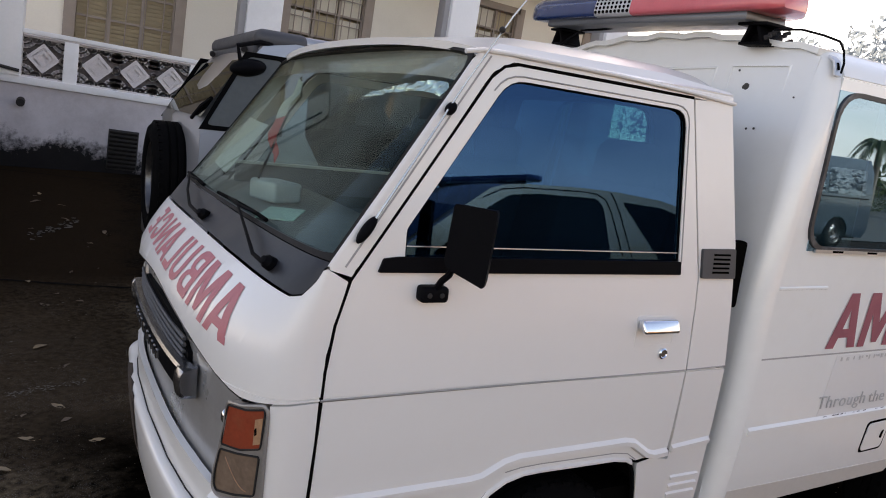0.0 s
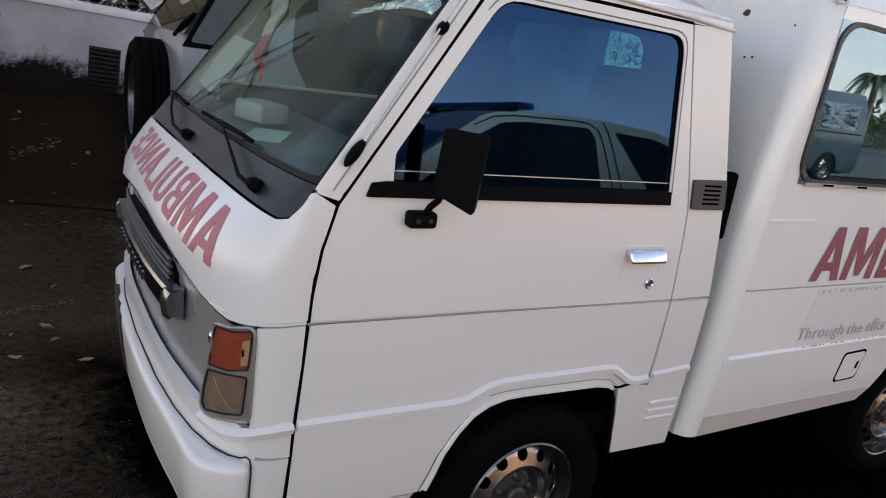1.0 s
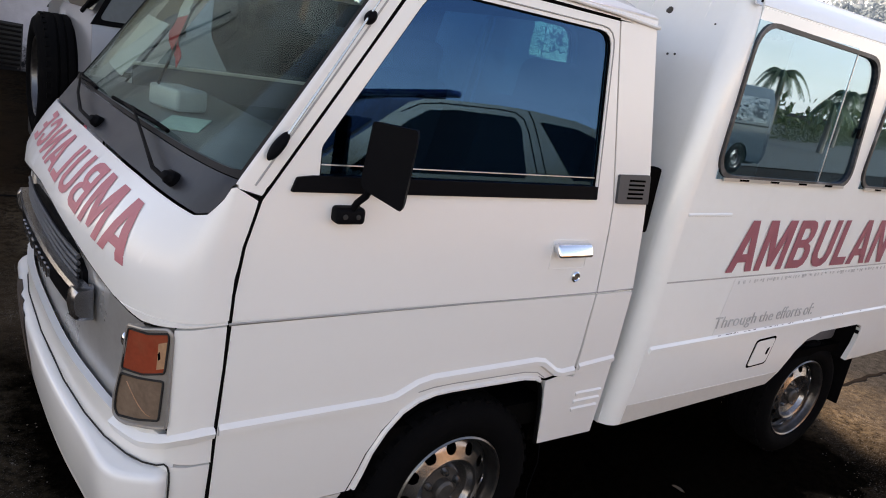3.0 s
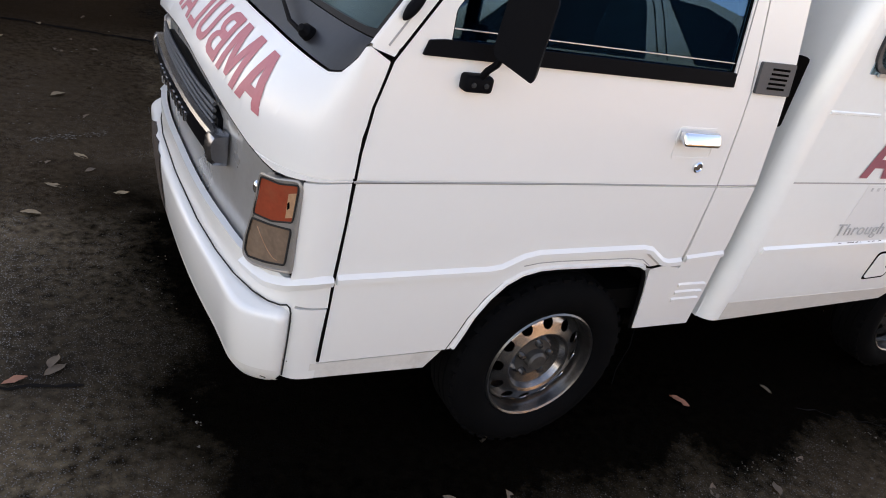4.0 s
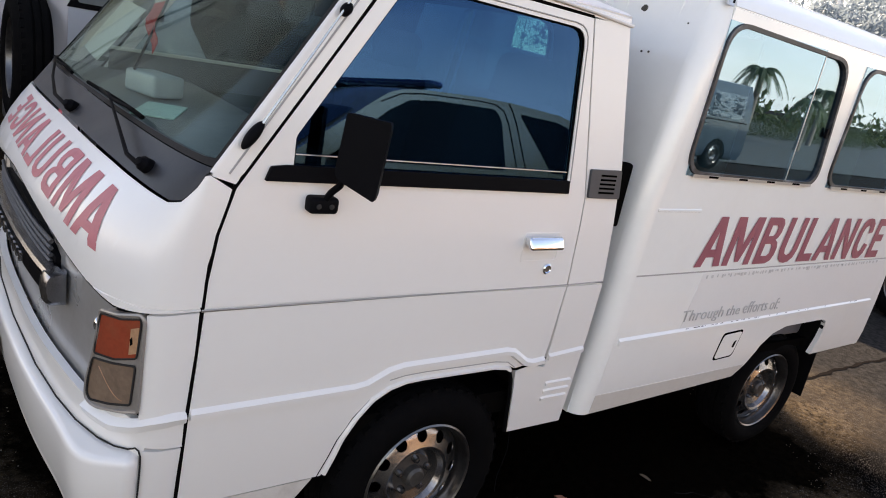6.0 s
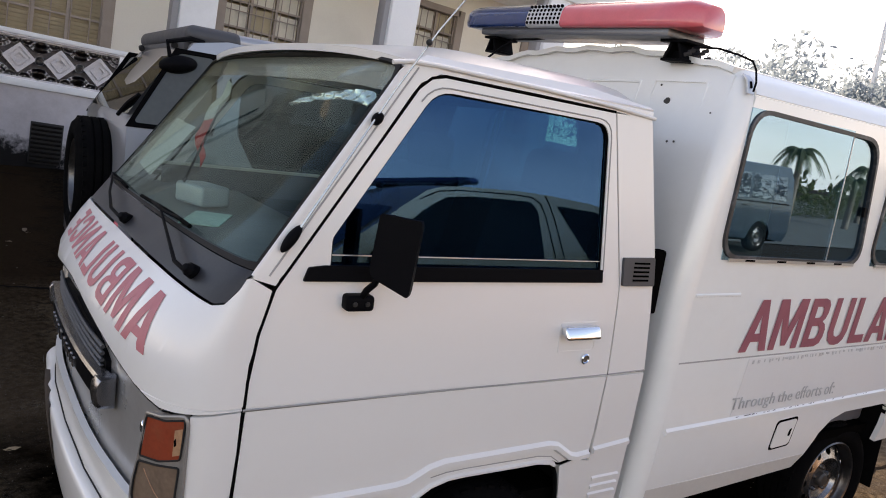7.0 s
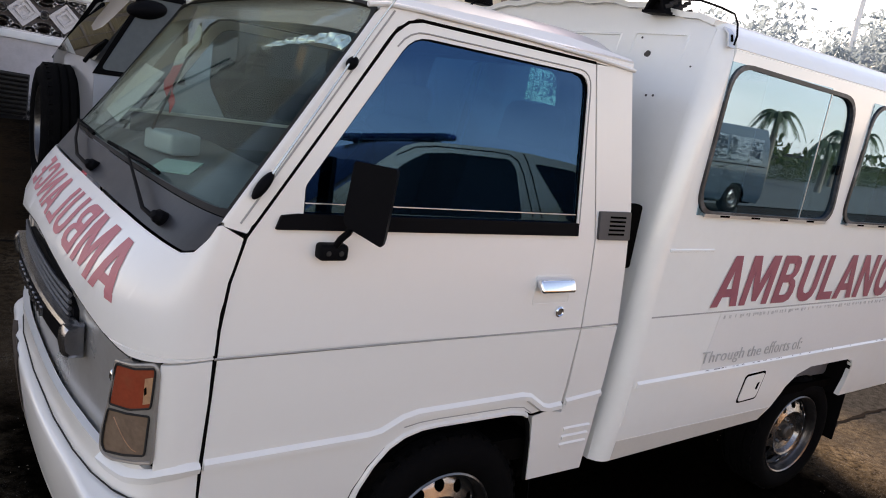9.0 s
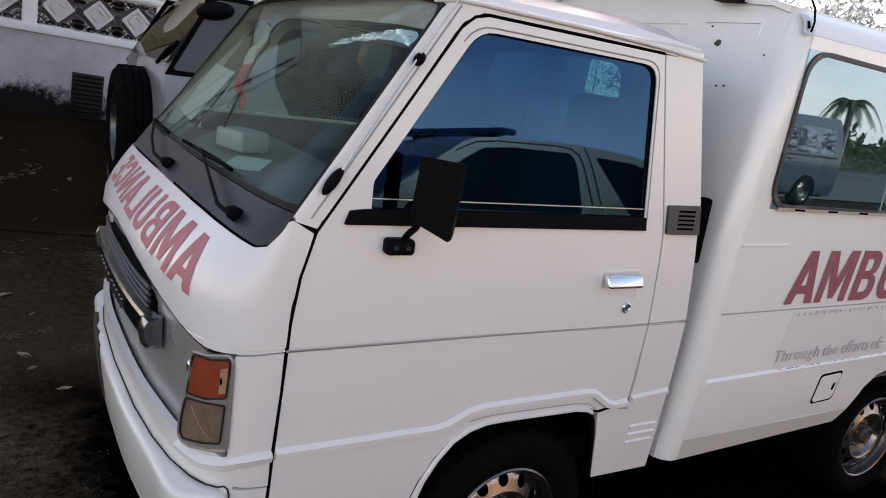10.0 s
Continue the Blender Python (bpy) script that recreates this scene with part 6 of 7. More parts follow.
for base in (-2.005, 1.135, 4.275, 7.415):
    x = base
    groups = [1, 3, 1]
    for g in groups:
        wblk = 0.455
        for k in range(g):
            if x > 8.2:
                break
            blocks.append((x + wblk / 2, wblk))
            x += wblk
        if x < 8.5:
            bpart("baluster_post", box_bm(x, x + 0.165, RAILY + 0.02, RAILY + 0.19, 1.598, 2.114, 0.006), WALLWHITE, bal)
        x += 0.165
proto = bmesh.new()
ornament(proto, 0, 0, 0.455, 0.512, 0)
pm = mesh_of(proto, GREYSTONE, "pierced_block", 0)
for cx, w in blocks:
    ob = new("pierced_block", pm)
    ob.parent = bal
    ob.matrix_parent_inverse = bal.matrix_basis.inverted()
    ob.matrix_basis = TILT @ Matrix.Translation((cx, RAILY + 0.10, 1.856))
    # dark backing stands in for the shade between the block's bars
    bpart("block_back", box_bm(cx - w / 2, cx + w / 2, RAILY + 0.155, RAILY + 0.18, 1.60, 2.112), BLOCKSHADE, bal)

# windows: frames, blinds, panes and iron bars
for i, (a, b) in enumerate(W_OPEN):
    w = tagged(new("window_%d" % (i + 1)), "tall wooden window with tan blinds and iron bars", "window", kind="structure")
    w.location = TILT @ Vector(((a + b) / 2, WALLY, 2.14))
    fr = bmesh.new()
    for u0, u1, v0, v1 in ((a - 0.10, a + 0.06, 2.10, 4.36), (b - 0.06, b + 0.10, 2.10, 4.36), (a, b, 2.10, 2.2), (a, b, 4.24, 4.36)):
        add_box(fr, u0, u1, WALLY - 0.05, WALLY + 0.10, v0, v1, 0.008)
    bpart("window_frame", fr, FRAME, w)
    n = 3
    for k in range(n):
        u0, u1 = a + 0.06 + (b - a - 0.12) * k / n, a + 0.06 + (b - a - 0.12) * (k + 1) / n
        if i in (1, 2):
            for r_ in range(5):
                z0 = 2.2 + r_ * 0.41
                bpart("pane", box_bm(u0 + 0.03, u1 - 0.03, WALLY + 0.085, WALLY + 0.095, z0 + 0.03, z0 + 0.38), PANE if (k + r_) % 3 else BLIND, w)
        for s_ in range(34 if i == 0 else 0):
            z0 = 2.2 + s_ * 0.06
            bm = bmesh.new()
            add_box(bm, u0 + 0.012, u1 - 0.012, -0.004, 0.004, -0.028, 0.028, 0, Matrix.Translation((0, WALLY + 0.09, z0 + 0.03)) @ Matrix.Rotation(radians(26), 4, "X"))
            bpart("blind_slat", bm, BLIND, w)
        st = bmesh.new()
        add_box(st, u1 - 0.022, u1 + 0.022, WALLY + 0.03, WALLY + 0.075, 2.2, 4.24)
        for z0 in (2.62, 3.04, 3.46, 3.88):
            add_box(st, u0, u1, WALLY + 0.035, WALLY + 0.07, z0 - 0.016, z0 + 0.016)
        bpart("sash", st, FRAME, w)
    for k in range(9 if i else 5):
        u = a + 0.08 + (b - a - 0.16) * (k + 0.5) / (9 if i else 5)
        bpart("iron_bar", tube_bm([(u, WALLY + 0.01, 2.2), (u, WALLY + 0.01, 4.24)], 0.009, 6), FRAME, w)
    if i:
        for z0 in (2.42, 2.84, 3.3, 3.72):
            bpart("iron_bar", tube_bm([(a + 0.06, WALLY + 0.0, z0), (b - 0.06, WALLY + 0.0, z0)], 0.009, 6), FRAME, w)
    back = box_bm(a, b, WALLY + 0.2, WALLY + 0.22, 2.14, 4.3)
    bpart("inner_curtain", back, BLIND, w)
    bpart("upper_pane", box_bm(a, b, WALLY + 0.1, WALLY + 0.12, 5.6, 7.4), GLASS_DARK, w)

# louvred vent in the plinth
vent = thing("plinth_vent", TILT @ Vector((-0.75, RAILY, 0.9)), "black iron louvre vent set in the plinth", "vent")
bpart("vent_frame", box_bm(-0.965, -0.59, RAILY - 0.012, RAILY + 0.03, 0.56, 1.095, 0.004), IRON, vent)
for k in range(9):
    bm = bmesh.new()
    add_box(bm, -0.95, -0.605, -0.02, 0.02, -0.004, 0.004, 0, Matrix.Translation((0, RAILY - 0.02, 0.60 + k * 0.057)) @ Matrix.Rotation(radians(35), 4, "X"))
    bpart("louvre", bm, CRACKED, vent)
# black mould that has crept up the damp foot of the plinth
PM = PLINTH.node_tree
pn, pk = PM.nodes, PM.links
tcp, sepp, nz1, nz2 = pn.new("ShaderNodeTexCoord"), pn.new("ShaderNodeSeparateXYZ"), pn.new("ShaderNodeTexNoise"), pn.new("ShaderNodeTexNoise")
nz1.inputs["Scale"].default_value, nz1.inputs["Detail"].default_value, nz1.inputs["Roughness"].default_value = 1.6, 9, 0.7
nz2.inputs["Scale"].default_value, nz2.inputs["Detail"].default_value, nz2.inputs["Roughness"].default_value = 14, 6, 0.7
pk.new(tcp.outputs["Object"], sepp.inputs[0])
pk.new(tcp.outputs["Object"], nz1.inputs["Vector"])
pk.new(tcp.outputs["Object"], nz2.inputs["Vector"])
line = pn.new("ShaderNodeMath")
line.operation = "MULTIPLY_ADD"
line.inputs[1].default_value = -1.14
pk.new(nz1.outputs["Fac"], line.inputs[0])
pk.new(sepp.outputs["Z"], line.inputs[2])
line2 = pn.new("ShaderNodeMath")
line2.operation = "MULTIPLY_ADD"
line2.inputs[1].default_value = -0.45
pk.new(nz2.outputs["Fac"], line2.inputs[0])
pk.new(line.outputs[0], line2.inputs[2])
mr = pn.new("ShaderNodeMapRange")
mr.inputs["From Min"].default_value, mr.inputs["From Max"].default_value = -0.12, 0.10
mr.inputs["To Min"].default_value, mr.inputs["To Max"].default_value = 0.97, 0.0
pk.new(line2.outputs[0], mr.inputs["Value"])
mm = pn.new("ShaderNodeMix")
mm.data_type = "RGBA"
mm.inputs["B"].default_value = (0.0035, 0.003, 0.003, 1)
pk.new(mr.outputs["Result"], mm.inputs["Factor"])
pk.new(pn["Principled BSDF"].inputs["Base Color"].links[0].from_socket, mm.inputs["A"])
pk.new(mm.outputs["Result"], pn["Principled BSDF"].inputs["Base Color"])

# projecting wing at the corner
WX = -2.47
structure("wall_wing", box_bm(WX - 0.25, WX, 3.6, RAILY, -0.4, 1.50), PLINTH, "stained white garden wall of the side wing", "wall")
structure("trim_wing", box_bm(WX - 0.32, WX + 0.05, 3.6, RAILY, 1.50, 1.60, 0.01), WALLWHITE, "white ledge on the side wing", "trim")
structure("wall_wing_upper", sheet([(3.6, 1.6), (RAILY, 1.6), (RAILY, 6.0), (3.6, 6.0)], [[(7.3, 1.75), (8.1, 1.75), (8.1, 3.3), (7.3, 3.3)]], lambda u, v: (WX - 0.10, u, v), [], [], 0.2, (-20, 5, 3)), WALLWHITE, "white upper wall of the side wing", "wall")
w = tagged(new("window_9"), "narrow grey window in the side wing", "window", kind="structure")
w.location = TILT @ Vector((WX, 7.7, 1.75))
bm = bmesh.new()
for y0, y1, z0, z1 in ((7.26, 7.36, 1.70, 3.35), (8.04, 8.14, 1.70, 3.35), (7.26, 8.14, 3.25, 3.38), (7.26, 8.14, 1.68, 1.78), (7.67, 7.73, 1.75, 3.3)):
    add_box(bm, WX - 0.14, WX - 0.04, y0, y1, z0, z1, 0.005)
bpart("window_frame", bm, GREYSTONE, w)
bpart("pane", box_bm(WX - 0.20, WX - 0.19, 7.3, 8.1, 1.75, 3.3), PANE, w)
pipe = thing("drain_pipe", TILT @ Vector((-2.20, RAILY - 0.05, 1.5)), "thin dark drain pipe bent over the ledge", "pipe")
bpart("pipe", tube_bm([(-2.35, RAILY - 0.08, 4.6), (-2.35, RAILY - 0.08, 1.80), (-2.36, RAILY - 0.09, 1.68), (-2.37, RAILY - 0.13, 1.46), (-2.35, RAILY - 0.17, 1.41), (-2.29, RAILY - 0.18, 1.41), (-2.26, RAILY - 0.17, 1.45)], 0.022, 8), IRON, pipe)
bpart("pipe_arm", tube_bm([(-2.35, RAILY - 0.09, 1.70), (-2.18, RAILY - 0.09, 1.68), (-2.02, RAILY - 0.09, 1.66)], 0.020, 8), IRON, pipe)
bpart("pipe_outlet", tube_bm([(-1.985, RAILY + 0.02, 1.30), (-1.985, RAILY - 0.10, 1.27)], 0.05, 10), IRON, pipe)


# ---------------------------------------------------------------- parked cars
CARLAMP = mat("car_lamp_glass", (0.55, 0.57, 0.58), 0.12, 0.5, 0.1, 20, 90, coat=0.8)


def car(name, place, paint, label, L=4.4, W=1.75, profile=None, belt=0.95, roof=1.55, wheels=(0.8, 3.4), wr=1.0, windows=(), glass_mat=None, group="", front_glass=(), lean=0.14, seams=(), tail=True):
    """A car along local x (nose at 0), its middle on y = 0, built from a side outline with wheel cut-outs; place is its pose."""
    c = thing(name, (0, 0, 0), label, "car", group)

    def half(z):
        t = max(0.0, (z - belt) / max(0.05, roof - belt))
        low = max(0.0, (0.45 - z) / 0.3)
        return W / 2 - lean * t - 0.05 * low

    prof = list(profile)
    under_ = [(L - 0.1, 0.26)]
    for wx in reversed(wheels):
        under_ += [(wx + 0.40 * wr * math.cos(a), 0.30 + 0.40 * wr * math.sin(a)) for a in [math.pi * i / 8 for i in range(9)]]
    under_ += [(0.1, 0.26)]
    poly = prof + under_
    zs = [0.3, 0.45, 0.6, 0.8, belt, (belt + roof) / 2]
    for sgn in (-1, 1):
        part("body_side", sheet(poly, [], lambda u, v: (u, sgn * half(v), v), [], zs, 0.02, (L / 2, 0, 0.8)), paint, c)
        for wpoly in windows:
            ob = part("side_window", sheet(rounded(wpoly, 0.04), [], lambda u, v: (u, sgn * (half(v) + 0.006), v), [], [], 0.006, (L / 2, 0, 0.8)), glass_mat or GLASS_DARK, c)
        part("sill_trim", sheet([(0.15, belt - 0.03), (L - 0.15, belt - 0.03), (L - 0.15, belt - 0.005), (0.15, belt - 0.005)], [], lambda u, v: (u, sgn * (half(v) + 0.008), v), [], [], 0.01, (L / 2, 0, 0.8)), BLACKPL, c)
    rows = []
    for x, z in prof:
        row = []
        for k in range(9):
            v = -1 + k / 4
            row.append((x + 0.10 * (abs(v) ** 3) * (1 if x < L / 2 else -1) * (1 if (x < 0.3 or x > L - 0.3) else 0), v * half(z), z + (0.03 * (1 - v * v) if z > belt + 0.3 else 0)))
        rows.append(row)
    part("body_shell", grid_bm(rows), paint, c, "", 40)
    for i, j, shrink in front_glass:
        (x0, z0), (x1, z1) = profile[i], profile[j]
        rows = []
        for t in (0.08, 0.35, 0.65, 0.92):
            x, z = x0 + (x1 - x0) * t, z0 + (z1 - z0) * t
            nx, nz = -(z1 - z0), (x1 - x0)
            ln = math.hypot(nx, nz)
            rows.append([(x + nx / ln * 0.012, v * half(z) * 0.86, z + nz / ln * 0.012 + 0.03 * (1 - v * v)) for v in (-1, -0.5, 0, 0.5, 1)])
        part("screen_glass", grid_bm(rows), GLASS_DARK, c, "", 60)
    part("underbody", box_bm(0.2, L - 0.2, -W / 2 + 0.12, W / 2 - 0.12, 0.24, 0.7), SEAM, c)
    part("front_bumper", box_bm(-0.07, 0.20, -W / 2 + 0.03, W / 2 - 0.03, 0.32, 0.54, 0.06, seg=4), paint, c)
    part("radiator_grille", box_bm(-0.012, 0.06, -W / 2 + 0.50, W / 2 - 0.50, 0.60, 0.74, 0.015, seg=2), BLACKPL, c)
    if tail:
        part("rear_bumper", box_bm(L - 0.20, L + 0.06, -W / 2 + 0.03, W / 2 - 0.03, 0.34, 0.56, 0.06, seg=4), paint, c)
    for sg in (-1, 1):
        ya, yb = sorted((sg * (W / 2 - 0.10), sg * (W / 2 - 0.44)))
        part("headlamp", box_bm(-0.012, 0.14, ya, yb, 0.60, 0.75, 0.03, seg=3), CARLAMP, c, "clear headlamp")
        if tail:
            ya, yb = sorted((sg * (W / 2 - 0.07), sg * (W / 2 - 0.30)))
            part("tail_lamp", box_bm(L - 0.10, L + 0.012, ya, yb, 0.70, 0.92, 0.02, seg=3), REDLENS, c, "red tail lamp")
        for xs_ in seams:
            part("door_seam", sheet([(xs_, 0.36), (xs_ + 0.008, 0.36), (xs_ + 0.008, belt - 0.03), (xs_, belt - 0.03)], [], lambda u, v: (u, sg * (half(v) + 0.003), v), [], zs, 0.004, (L / 2, 0, 0.8)), SEAM, c)
        for xs_ in seams[1:]:
            y0 = sg * (half(belt - 0.12) + 0.012)
            part("door_handle", box_bm(xs_ - 0.24, xs_ - 0.10, y0 - 0.016, y0 + 0.016, belt - 0.13, belt - 0.10, 0.008, seg=2), BLACKPL, c)
        if windows:
            wx0 = windows[0][0][0] + 0.12
            sm = bmesh.new()
            bmesh.ops.create_icosphere(sm, subdivisions=3, radius=1.0)
            bmesh.ops.transform(sm, matrix=Matrix.Translation((wx0, sg * (half(belt) + 0.10), belt + 0.09)) @ Matrix.Diagonal((0.06, 0.10, 0.075, 1.0)), verts=sm.verts)
            part("side_mirror", sm, BLACKPL, c)
    c.matrix_basis = Matrix.Identity(4)
    for wx in wheels:
        set_wheel(c, (wx, -W / 2 + 0.02, 0.328 * wr), 0, wr)
        set_wheel(c, (wx, W / 2 - 0.02, 0.328 * wr), 180, wr)
    c.matrix_basis = place
    return c


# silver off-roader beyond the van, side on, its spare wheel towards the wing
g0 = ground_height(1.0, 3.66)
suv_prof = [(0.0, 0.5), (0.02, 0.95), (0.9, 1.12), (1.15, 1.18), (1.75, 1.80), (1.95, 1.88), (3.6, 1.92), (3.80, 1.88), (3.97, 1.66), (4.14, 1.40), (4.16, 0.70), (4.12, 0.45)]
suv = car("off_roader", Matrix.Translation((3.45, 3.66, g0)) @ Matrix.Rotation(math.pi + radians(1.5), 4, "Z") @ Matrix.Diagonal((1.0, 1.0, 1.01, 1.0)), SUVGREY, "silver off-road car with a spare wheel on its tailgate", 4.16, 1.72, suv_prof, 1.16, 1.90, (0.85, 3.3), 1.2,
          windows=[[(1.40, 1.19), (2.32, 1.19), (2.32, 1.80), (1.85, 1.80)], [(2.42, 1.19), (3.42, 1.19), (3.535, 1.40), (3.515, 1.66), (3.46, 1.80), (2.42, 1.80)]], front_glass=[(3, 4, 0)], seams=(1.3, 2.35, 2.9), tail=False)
quarter = rounded([(3.70, 1.40), (4.11, 1.40), (3.88, 1.81), (3.68, 1.81)], 0.03)
GREYTRIM = mat("pale_grey_trim", (0.30, 0.30, 0.29), 0.8, 0, 0.2, 3, 40)
QGLASS = glass("grey_quarter_glass", (0.50, 0.51, 0.49), (0.7, 0.7, 0.7), 1.5)
for sg in (-1, 1):
    suv_y = lambda v, d: sg * (0.86 - 0.14 * max(0.0, (v - 1.16) / 0.74) + d)
    seal = part("quarter_seal", sheet([(3.675, 1.375), (4.15, 1.375), (3.90, 1.835), (3.655, 1.835)], [quarter], lambda u, v: (u, suv_y(v, 0.010), v), [], [], 0.012, (2, 0, 1)), RUBBER, suv)
    part("quarter_window", sheet(quarter, [], lambda u, v: (u, suv_y(v, 0.006), v), [], [], 0.004, (2, 0, 1)), QGLASS, suv, "grey tinted quarter glass")
    part("quarter_lining", sheet(quarter, [], lambda u, v: (u, suv_y(v, 0.003), v), [], [], 0.002, (2, 0, 1)), GREYTRIM, suv)
rows = []
for t in (0.05, 0.35, 0.65, 0.95):
    z = 1.42 + 0.40 * t
    x = lerp(z, [1.40, 1.66, 1.88], [4.14, 3.97, 3.80]) + 0.014
    rows.append([(x, v * (0.74 - 0.1 * t), z) for v in (-1, -0.5, 0, 0.5, 1)])
part("rear_glass", grid_bm(rows), GLASS_DARK, suv, "dark tailgate glass", 60)
spo = bmesh.new()
add_box(spo, 2.90, 3.66, -0.69, 0.69, 1.89, 1.978, 0.04, seg=5)
part("roof_spoiler", spo, SUVGREY, suv, "silver roof spoiler")
part("spoiler_end", box_bm(3.50, 3.84, -0.70, 0.70, 1.872, 1.985, 0.054, seg=6), GREYPL, suv, "dark grey rounded spoiler lip")
part("spoiler_under", box_bm(3.66, 3.84, -0.64, 0.64, 1.83, 1.895, 0.02), GREYPL, suv)
for y in (-0.5, 0.5):
    part("spoiler_bolt", tube_bm([(3.86, y, 1.87), (3.86, y + 0.02, 1.86)], 0.02, 8), IRON, suv)
part("rear_wiper", tube_bm([(4.14, 0.5, 1.42), (4.10, 0.58, 1.50), (4.06, 0.66, 1.55)], 0.012, 6), BLACKPL, suv)
part("tail_lamp", box_bm(4.06, 4.17, 0.66, 0.80, 0.62, 0.84, 0.02), REDLENS, suv)
part("tail_lamp", box_bm(4.06, 4.17, -0.80, -0.66, 0.62, 0.84, 0.02), REDLENS, suv)
part("rear_bumper", box_bm(4.08, 4.26, -0.83, 0.83, 0.48, 0.68, 0.04, seg=3), GREYPL, suv)
part("spare_carrier", box_bm(4.12, 4.20, -0.12, 0.18, 0.95, 1.15, 0.01), BLACKPL, suv)
sw = new("spare_wheel", WHEEL[0][1])
sw.parent = suv
sw.matrix_basis = Matrix.Translation((4.30, 0.05, 0.995)) @ Matrix.Rotation(radians(90), 4, "Z") @ Matrix.Diagonal((1.15, 1.35, 1.15, 1.0))
for n_, me, lab in WHEEL[1:]:
    o = new(n_, me)
    o.parent = sw
bm = bmesh.new()
bmesh.ops.create_icosphere(bm, subdivisions=3, radius=1.0)
for v in bm.verts:
    v.co = Vector((v.co.x * 0.105, v.co.y * 0.09, v.co.z * 0.052 - v.co.x * 0.015))
bmesh.ops.translate(bm, vec=(3.88, 0.74, 1.745), verts=bm.verts)
part("rear_mirror", bm, BLACKPL, suv, "black tailgate mirror on an arm")
part("mirror_arm", tube_bm([(3.74, 0.70, 1.895), (3.82, 0.74, 1.90), (3.95, 0.76, 1.86), (3.93, 0.75, 1.78)], 0.014, 6), BLACKPL, suv)

# dark car across the back of the yard
car("parked_car", Matrix.Translation((6.85, 0.05, 0.0)) @ Matrix.Rotation(radians(90), 4, "Z"), CARBLACK, "dark glossy parked car with alloy wheels", 4.4, 1.75,
    [(0.0, 0.45), (0.03, 0.75), (0.95, 0.95), (1.2, 1.0), (1.95, 1.50), (3.2, 1.55), (4.1, 1.05), (4.36, 0.95), (4.38, 0.5)], 0.97, 1.55, (0.85, 3.45), 1.03,
    windows=[[(1.45, 1.02), (2.5, 1.02), (2.5, 1.46), (2.05, 1.46)], [(2.58, 1.02), (3.75, 1.02), (3.2, 1.46), (2.58, 1.46)]], front_glass=[(3, 4, 0), (6, 5, 0)], seams=(1.35, 2.54, 3.05))

# khaki car and blue van on the camera's side of the yard, seen in the glass
beige = car("khaki_car", Matrix.Translation((-0.20, -4.4, 0.02)), CARBEIGE, "khaki family car with dark windows and a roof light bar", 4.95, 1.75,
            [(0.0, 0.5), (0.03, 0.9), (0.85, 1.08), (1.10, 1.13), (1.88, 1.62), (2.10, 1.755), (2.24, 1.795), (2.45, 1.815), (3.125, 1.823), (3.53, 1.807), (4.09, 1.757), (4.55, 1.66), (4.9, 1.25), (4.95, 0.5)], 1.12, 1.82, (0.9, 3.8), 1.08,
            windows=[[(1.50, 1.17), (3.385, 1.17), (3.345, 1.64), (3.27, 1.73), (2.60, 1.735), (2.30, 1.71), (2.08, 1.60)], [(4.00, 1.17), (4.78, 1.17), (4.45, 1.58), (4.09, 1.68), (3.59, 1.715)]], front_glass=[(3, 4, 0), (12, 11, 0)], seams=(1.35, 3.53), glass_mat=glass("deep_tinted_glass", (0.03, 0.035, 0.035), (0.6, 0.7, 0.7), 1.35))
for sg in (-1, 1):
    flank = lambda u, v: (u, sg * (0.877 - 0.14 * max(0.0, v - 1.12) / 0.70), v)
    part("door_frame_seam", tube_bm([flank(u, v) for u, v in ((2.02, 1.67), (2.22, 1.755), (2.45, 1.780), (3.08, 1.787), (3.28, 1.775), (3.385, 1.72), (3.44, 1.60), (3.53, 1.20))], 0.006, 5), SEAM, beige)
    part("panel_seam", tube_bm([flank(u, v) for u, v in ((3.45, 1.80), (3.50, 1.72), (3.55, 1.58), (3.65, 1.18))], 0.006, 5), SEAM, beige)
rl = thing("roof_light_bar", (2.25, -4.4, 1.85), "dark blue roof light bar on the khaki car", "light bar")
dome = bmesh.new()
add_box(dome, -0.70, 0.70, -0.16, 0.16, 0.02, 0.13, 0.05, seg=4)
for v in dome.verts:
    k = 1.0 - 0.5 * max(0.0, abs(v.co.x) / 0.70 - 0.6) / 0.4
    v.co.y, v.co.z = v.co.y * k, 0.02 + (v.co.z - 0.02) * k
part("dome", dome, BLUELENS, rl)
part("base_rail", box_bm(-0.70, 0.50, -0.10, 0.10, 0.012, 0.032, 0.005), DARKALU, rl)
part("foot", box_bm(-0.5, -0.4, -0.1, 0.1, -0.02, 0.03), BLACKPL, rl)
part("foot", box_bm(0.3, 0.4, -0.1, 0.1, -0.02, 0.03), BLACKPL, rl)
rl.rotation_euler = (0, 0, radians(73))
